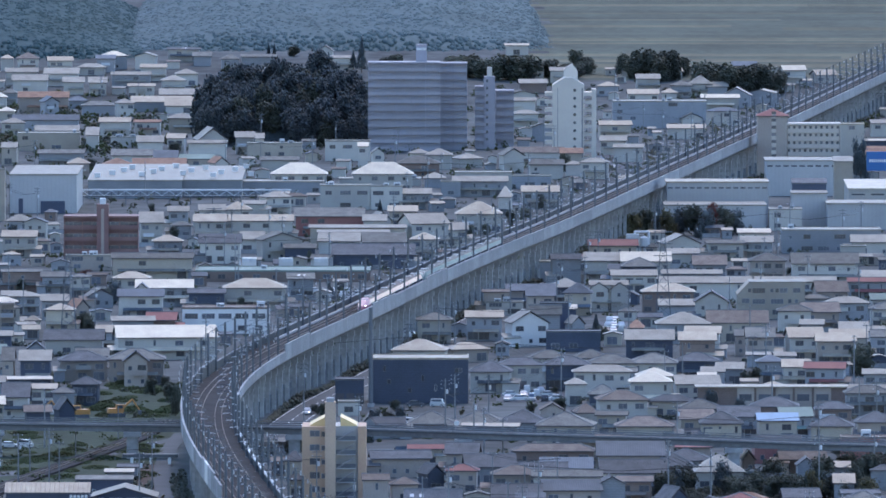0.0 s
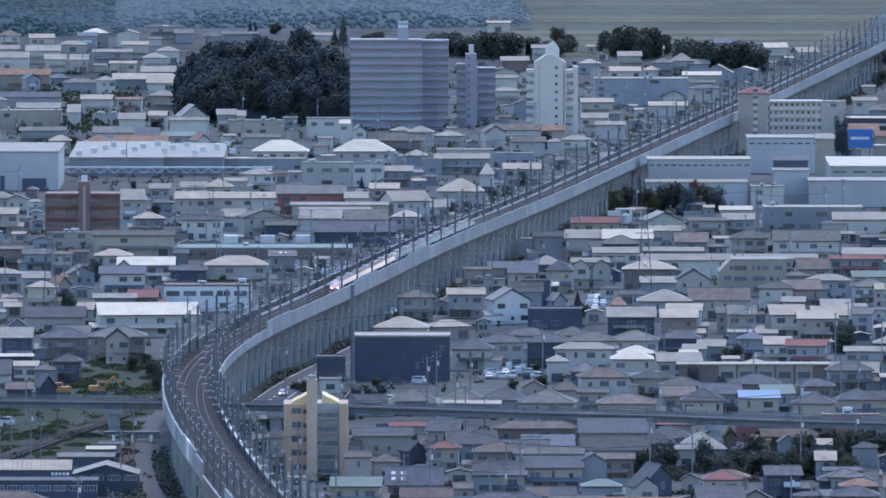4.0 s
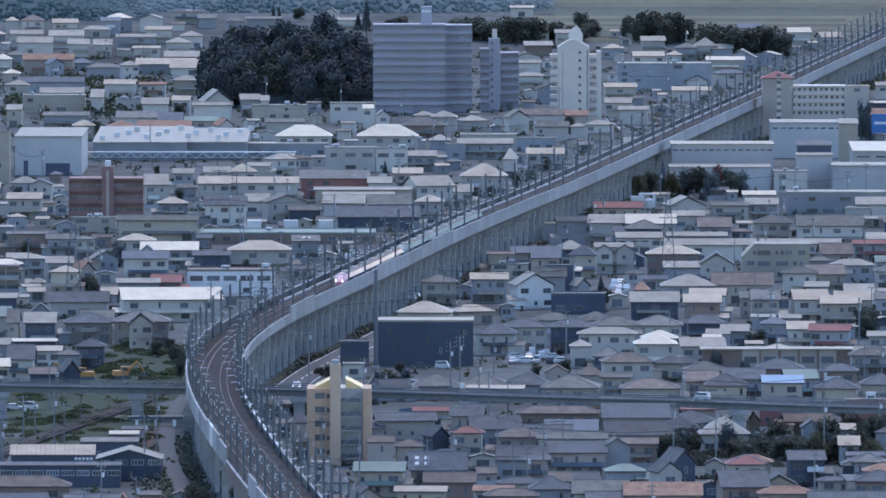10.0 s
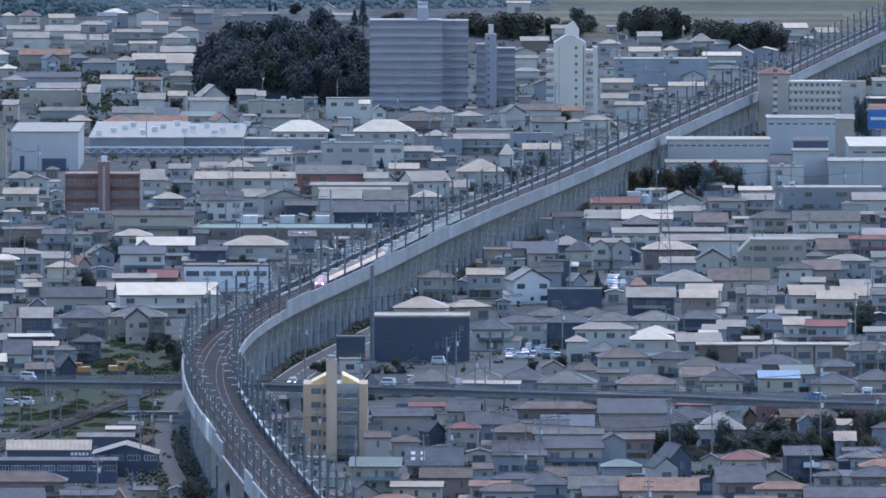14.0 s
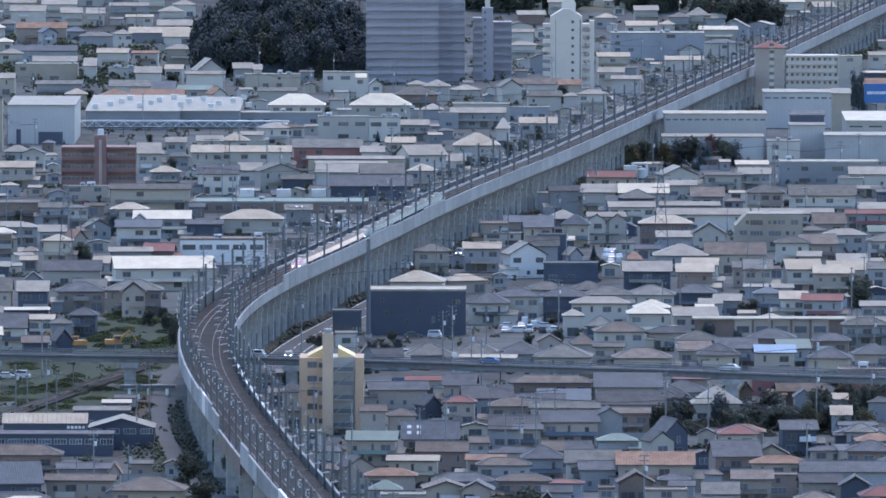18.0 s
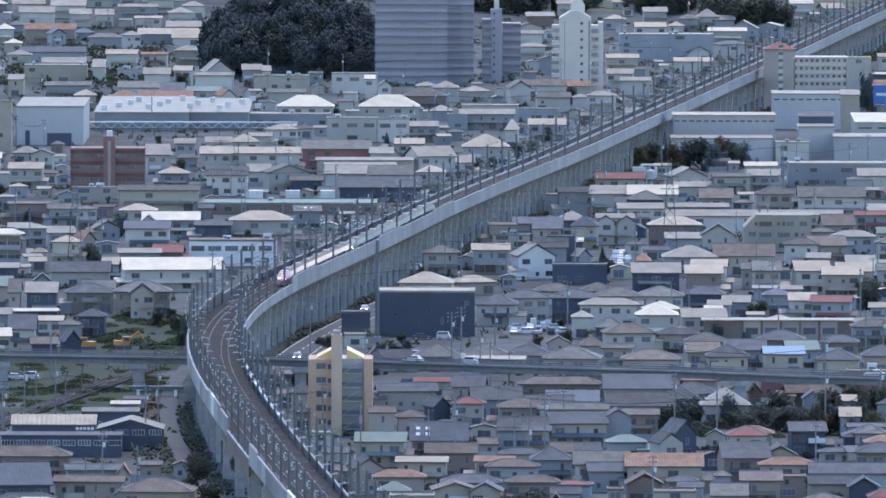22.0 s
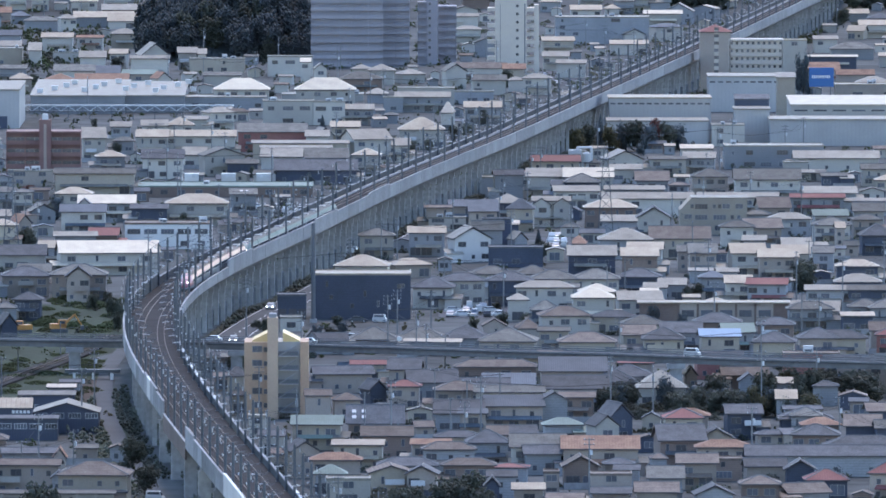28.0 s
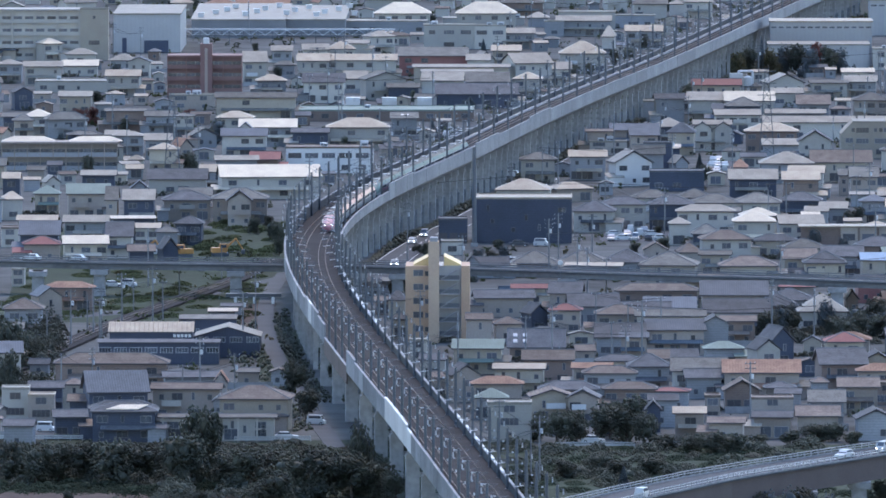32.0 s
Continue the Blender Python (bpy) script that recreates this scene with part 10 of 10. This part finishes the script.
# dust collector and tank at the end of the red-roofed workshop
_dc = thing("dust_collector", pose(56.4, 3352.0, 0), "white dust collector with a bent duct beside a workshop", "machine")
s = Shape()
s.box(-3.4, 0.4, -1.2, 1.2, 4.4, 6.6, CAR_PAINT["white"])
part("housing", s, _dc)
s = Shape()
s.tube((1.9, 0, 0), (1.9, 0, 5.4), 1.3, 1.3, CAR_PAINT["white"], 14)
s.tube((1.9, 0, 5.4), (1.9, 0, 6.0), 1.3, 0.3, CAR_PAINT["white"], 14)
part("tank", s, _dc)
s = Shape()
s.tube((-0.8, 0, 6.6), (-0.8, 0, 7.4), 0.35, 0.35, ALU, 10)
s.tube((-0.8, 0, 7.2), (3.2, 0, 7.2), 0.35, 0.35, ALU, 10)
s.tube((3.2, 0, 7.3), (3.2, 0, 1.0), 0.35, 0.35, ALU, 10)
part("duct", s, _dc, "bent grey metal duct")
for _x in (-3.2, 0.2):
    for _y in (-1.0, 1.0):
        s = Shape()
        s.tube((_x, _y, -0.2), (_x, _y, 4.4), 0.12, 0.12, STEEL, 6)
        part("leg", s, _dc)

POLE_AT = []
POLE_AT.append(utility_pole(-58.1, 2152.1, 0, 0))
POLE_AT.append(utility_pole(74.0, 4273.8, 0, 60))
POLE_AT.append(utility_pole(-120.2, 4569.7, 1, 60))
POLE_AT.append(utility_pole(-22.8, 2228.0, 1, 90))
POLE_AT.append(utility_pole(-134.0, 3577.5, 0, -30))
POLE_AT.append(utility_pole(46.9, 2920.2, 2, 60))
POLE_AT.append(utility_pole(97.5, 2743.3, 0, 60))
POLE_AT.append(utility_pole(-91.3, 2172.1, 1, 90))
POLE_AT.append(utility_pole(-65.2, 2172.1, 2, -30))
POLE_AT.append(utility_pole(-70.5, 3274.5, 1, 0))
POLE_AT.append(utility_pole(-61.9, 3273.6, 2, -30))
POLE_AT.append(utility_pole(-5.0, 3794.2, 0, 20))
POLE_AT.append(utility_pole(2.9, 2893.1, 0, 60))
POLE_AT.append(utility_pole(103.2, 2817.7, 1, 0))
POLE_AT.append(utility_pole(124.9, 3456.0, 0, 20))
POLE_AT.append(utility_pole(-161.1, 3589.6, 1, 90))
POLE_AT.append(utility_pole(-44.2, 3917.2, 2, 0))
POLE_AT.append(utility_pole(-98.8, 3066.1, 0, 0))
POLE_AT.append(utility_pole(-30.4, 3040.5, 1, 0))
POLE_AT.append(utility_pole(22.8, 3478.0, 0, 0))
POLE_AT.append(utility_pole(-167.4, 4173.7, 2, 60))
POLE_AT.append(utility_pole(-34.5, 2358.5, 2, -30))
POLE_AT.append(utility_pole(37.6, 2130.7, 0, 0))
POLE_AT.append(utility_pole(-186.8, 4024.1, 1, 90))
POLE_AT.append(utility_pole(12.7, 2455.9, 1, 20))
POLE_AT.append(utility_pole(190.6, 4600.0, 1, 0))
POLE_AT.append(utility_pole(76.7, 2357.3, 2, 0))
POLE_AT.append(utility_pole(-67.5, 2142.9, 1, 0))
POLE_AT.append(utility_pole(-16.4, 3964.8, 0, 0))
POLE_AT.append(utility_pole(17.6, 3024.5, 0, 90))
POLE_AT.append(utility_pole(-18.1, 2485.1, 2, -30))
POLE_AT.append(utility_pole(10.0, 2345.7, 1, 0))
POLE_AT.append(utility_pole(-192.8, 4455.4, 0, 0))
POLE_AT.append(utility_pole(-130.7, 4597.0, 2, 60))
POLE_AT.append(utility_pole(93.8, 2604.8, 1, 60))
POLE_AT.append(utility_pole(-84.4, 2145.4, 2, 60))
POLE_AT.append(utility_pole(77.3, 2768.4, 2, 0))
POLE_AT.append(utility_pole(-57.5, 3199.0, 2, 90))
POLE_AT.append(utility_pole(-103.6, 3475.4, 1, 0))
POLE_AT.append(utility_pole(-57.7, 2812.7, 2, 20))
POLE_AT.append(utility_pole(-62.8, 3435.8, 1, 20))
POLE_AT.append(utility_pole(51.5, 4161.1, 1, 20))
POLE_AT.append(utility_pole(139.9, 3765.6, 1, 60))
POLE_AT.append(utility_pole(-27.5, 2206.2, 2, 90))
POLE_AT.append(utility_pole(45.6, 2339.3, 2, 60))
POLE_AT.append(utility_pole(-44.5, 3086.3, 1, 60))
POLE_AT.append(utility_pole(-4.2, 4289.3, 0, 0))
POLE_AT.append(utility_pole(-4.1, 2275.6, 1, 0))
POLE_AT.append(utility_pole(23.1, 2333.5, 1, 20))
POLE_AT.append(utility_pole(77.1, 2905.3, 1, 90))
POLE_AT.append(utility_pole(-32.1, 3261.4, 0, 60))
POLE_AT.append(utility_pole(76.7, 3606.2, 2, 60))
POLE_AT.append(utility_pole(93.7, 3243.1, 0, 0))
POLE_AT.append(utility_pole(-31.4, 2605.8, 2, -30))
POLE_AT.append(utility_pole(89.2, 2390.3, 0, 0))
POLE_AT.append(utility_pole(-119.8, 3000.6, 2, 20))
POLE_AT.append(utility_pole(18.8, 2277.5, 2, 0))
POLE_AT.append(utility_pole(40.9, 3247.8, 0, 0))
POLE_AT.append(utility_pole(51.9, 2707.7, 1, 0))
POLE_AT.append(utility_pole(-67.1, 3272.3, 1, 0))
POLE_AT.append(utility_pole(0.8, 4139.8, 2, 60))
POLE_AT.append(utility_pole(-62.1, 3943.4, 1, -30))
POLE_AT.append(utility_pole(6.6, 4288.5, 0, 20))
POLE_AT.append(utility_pole(89.3, 4162.4, 0, 0))
POLE_AT.append(utility_pole(8.7, 2468.0, 0, 60))
POLE_AT.append(utility_pole(39.0, 3457.0, 0, 90))
POLE_AT.append(utility_pole(-6.7, 4153.5, 2, 0))
POLE_AT.append(utility_pole(97.3, 2190.6, 0, 0))
POLE_AT.append(utility_pole(-55.5, 3136.4, 0, 0))
POLE_AT.append(utility_pole(99.4, 4394.0, 1, 60))
POLE_AT.append(utility_pole(84.2, 3063.7, 2, 90))
POLE_AT.append(utility_pole(95.3, 2540.6, 2, -30))
POLE_AT.append(utility_pole(80.3, 2470.6, 2, 0))
POLE_AT.append(utility_pole(-15.9, 4078.1, 1, -30))
POLE_AT.append(utility_pole(31.5, 2900.2, 2, 20))
POLE_AT.append(utility_pole(74.2, 2769.3, 1, 0))
POLE_AT.append(utility_pole(74.5, 2618.8, 0, 20))
POLE_AT.append(utility_pole(38.5, 4012.1, 2, 0))
POLE_AT.append(utility_pole(-156.1, 3844.0, 2, 0))
POLE_AT.append(utility_pole(53.5, 2309.8, 2, 90))
POLE_AT.append(utility_pole(12.7, 2261.0, 1, 60))
POLE_AT.append(utility_pole(141.8, 3270.4, 1, 90))
POLE_AT.append(utility_pole(-88.9, 2307.5, 2, 0))
POLE_AT.append(utility_pole(-10.5, 2753.5, 1, -30))
POLE_AT.append(utility_pole(-178.7, 4022.8, 2, 90))
POLE_AT.append(utility_pole(117.5, 3402.2, 0, 0))
POLE_AT.append(utility_pole(-124.5, 3550.4, 0, -30))
POLE_AT.append(utility_pole(56.7, 2738.3, 1, -30))
POLE_AT.append(utility_pole(104.2, 3475.4, 1, -30))
POLE_AT.append(utility_pole(54.7, 4255.1, 2, -30))
POLE_AT.append(utility_pole(-45.1, 2749.5, 2, 0))
POLE_AT.append(utility_pole(-17.0, 2983.3, 1, 0))
POLE_AT.append(utility_pole(6.7, 2511.7, 0, 0))
POLE_AT.append(utility_pole(-5.7, 4532.0, 2, 90))
POLE_AT.append(utility_pole(39.4, 3594.2, 0, 0))
POLE_AT.append(utility_pole(97.8, 3392.2, 0, 0))
POLE_AT.append(utility_pole(49.9, 2465.7, 2, 20))
POLE_AT.append(utility_pole(52.1, 4585.5, 0, 20))
POLE_AT.append(utility_pole(-60.5, 2302.6, 2, 0))
POLE_AT.append(utility_pole(-0.6, 3775.7, 2, -30))
POLE_AT.append(utility_pole(111.2, 3092.3, 0, 0))
POLE_AT.append(utility_pole(-86.6, 2511.5, 2, 90))
POLE_AT.append(utility_pole(46.3, 3595.6, 2, 90))
POLE_AT.append(utility_pole(-134.6, 4556.0, 0, -30))
POLE_AT.append(utility_pole(-74.0, 3937.1, 0, -30))
POLE_AT.append(utility_pole(97.9, 3413.9, 1, 60))
POLE_AT.append(utility_pole(61.4, 3744.4, 0, 90))
POLE_AT.append(utility_pole(95.7, 2184.2, 1, 0))
POLE_AT.append(utility_pole(62.3, 3398.0, 2, 0))
POLE_AT.append(utility_pole(-17.2, 2239.9, 2, 90))
POLE_AT.append(utility_pole(-138.4, 3919.3, 0, 0))
POLE_AT.append(utility_pole(0.3, 3331.5, 0, 60))
POLE_AT.append(utility_pole(-95.5, 3708.3, 2, 90))
POLE_AT.append(utility_pole(27.9, 3781.7, 2, 0))
POLE_AT.append(utility_pole(14.9, 3550.0, 1, 20))
POLE_AT.append(utility_pole(177.0, 4021.6, 0, 90))
POLE_AT.append(utility_pole(16.3, 2312.2, 1, -30))
POLE_AT.append(utility_pole(-51.3, 3410.6, 0, -30))
POLE_AT.append(utility_pole(98.6, 3127.5, 0, -30))
POLE_AT.append(utility_pole(70.2, 2212.8, 0, 0))
POLE_AT.append(utility_pole(106.5, 2693.3, 2, 20))
POLE_AT.append(utility_pole(-39.8, 2950.9, 2, 0))
POLE_AT.append(utility_pole(35.9, 4139.8, 1, 20))
POLE_AT.append(utility_pole(-184.3, 4555.2, 0, 90))
POLE_AT.append(utility_pole(164.4, 4399.0, 1, -30))
POLE_AT.append(utility_pole(88.1, 2241.5, 0, -30))
POLE_AT.append(utility_pole(-59.5, 2362.8, 2, 0))
POLE_AT.append(utility_pole(-1.1, 2896.5, 1, -30))
POLE_AT.append(utility_pole(1.1, 2262.0, 2, 0))
POLE_AT.append(utility_pole(119.0, 2758.9, 2, 60))
POLE_AT.append(utility_pole(-60.4, 3463.3, 2, -30))
POLE_AT.append(utility_pole(29.9, 3039.1, 0, 20))
POLE_AT.append(utility_pole(-79.1, 2381.1, 1, 20))
POLE_AT.append(utility_pole(2.6, 2563.9, 2, 20))
POLE_AT.append(utility_pole(-150.0, 3617.4, 2, 90))
POLE_AT.append(utility_pole(-14.9, 3489.9, 0, -30))
POLE_AT.append(utility_pole(35.8, 3466.9, 0, -30))
POLE_AT.append(utility_pole(-158.2, 4096.1, 0, 90))
POLE_AT.append(utility_pole(-8.3, 2769.3, 2, 0))
POLE_AT.append(utility_pole(-17.9, 2418.4, 0, 60))
POLE_AT.append(utility_pole(-64.7, 4115.9, 2, -30))
POLE_AT.append(utility_pole(13.9, 2739.9, 1, 90))
POLE_AT.append(utility_pole(-46.6, 3355.9, 0, 0))
POLE_AT.append(utility_pole(-88.6, 2945.2, 2, -30))
POLE_AT.append(utility_pole(-89.2, 2304.9, 0, 20))
POLE_AT.append(utility_pole(-110.2, 3035.7, 1, 90))
POLE_AT.append(utility_pole(0.5, 2544.3, 2, 0))
POLE_AT.append(utility_pole(73.9, 2983.1, 2, 90))
POLE_AT.append(utility_pole(-37.8, 4085.3, 0, 90))
POLE_AT.append(utility_pole(-94.8, 3045.8, 1, 60))
POLE_AT.append(utility_pole(10.2, 2583.5, 0, 0))
POLE_AT.append(utility_pole(187.6, 4603.1, 1, 20))
POLE_AT.append(utility_pole(-156.8, 3922.4, 1, 60))
POLE_AT.append(utility_pole(77.3, 4041.3, 1, 0))
POLE_AT.append(utility_pole(15.3, 2228.4, 0, 0))
POLE_AT.append(utility_pole(121.1, 3944.5, 0, -30))
POLE_AT.append(utility_pole(-37.0, 3054.6, 1, 0))
POLE_AT.append(utility_pole(-27.2, 2203.1, 1, 20))
POLE_AT.append(utility_pole(-11.5, 3661.1, 0, 60))
POLE_AT.append(utility_pole(67.8, 4568.4, 2, 20))
POLE_AT.append(utility_pole(37.9, 3091.7, 2, 20))
POLE_AT.append(utility_pole(112.0, 2523.4, 0, 90))
POLE_AT.append(utility_pole(27.2, 2663.2, 2, -30))
POLE_AT.append(utility_pole(172.9, 4437.3, 0, 0))
POLE_AT.append(utility_pole(79.6, 4202.0, 0, 0))
POLE_AT.append(utility_pole(90.5, 3260.9, 1, 60))
POLE_AT.append(utility_pole(43.8, 3268.4, 0, 0))
POLE_AT.append(utility_pole(107.2, 2894.9, 1, 0))
POLE_AT.append(utility_pole(31.6, 3107.2, 0, 0))
POLE_AT.append(utility_pole(-117.8, 3136.3, 0, 60))
POLE_AT.append(utility_pole(-14.6, 1972.8, 2, 0))
POLE_AT.append(utility_pole(-13.0, 1964.8, 0, 0))
POLE_AT.append(utility_pole(-2.7, 1990.1, 1, 0))
POLE_AT.append(utility_pole(-1.2, 2001.8, 0, 0))
POLE_AT.append(utility_pole(-8.3, 2037.7, 0, 0))
POLE_AT.append(utility_pole(-96.0, 2330.8, 0, 0))
POLE_AT.append(utility_pole(-92.7, 2363.2, 1, 0))
POLE_AT.append(utility_pole(-87.6, 2383.1, 0, 0))
POLE_AT.append(utility_pole(-81.0, 2376.4, 2, 0))
POLE_AT.append(utility_pole(-25.5, 2330.8, 0, 0))

# wires from each pole to its nearest neighbour
s = Shape()
for i, (x, y) in enumerate(POLE_AT):
    near = sorted((abs(x - a) + 0.35 * abs(y - b), a, b) for a, b in POLE_AT[i + 1:])[:1]
    for gap, a, b in near:
        if gap < 45:
            for off in (-0.8, 0.8):
                mid = ((x + a) / 2 + off, (y + b) / 2, ground_z(y) + 8.6)
                s.tube((x + off, y, ground_z(y) + 9.6), mid, 0.035, 0.035, WIRE, 3)
                s.tube(mid, (a + off, b, ground_z(b) + 9.6), 0.035, 0.035, WIRE, 3)
tagged(new("power_lines", s.mesh("power_lines")), "thin dark power lines between the poles", "wires", kind="stuff")


def motions():
    train_motion()
    traffic_motion()


motions()
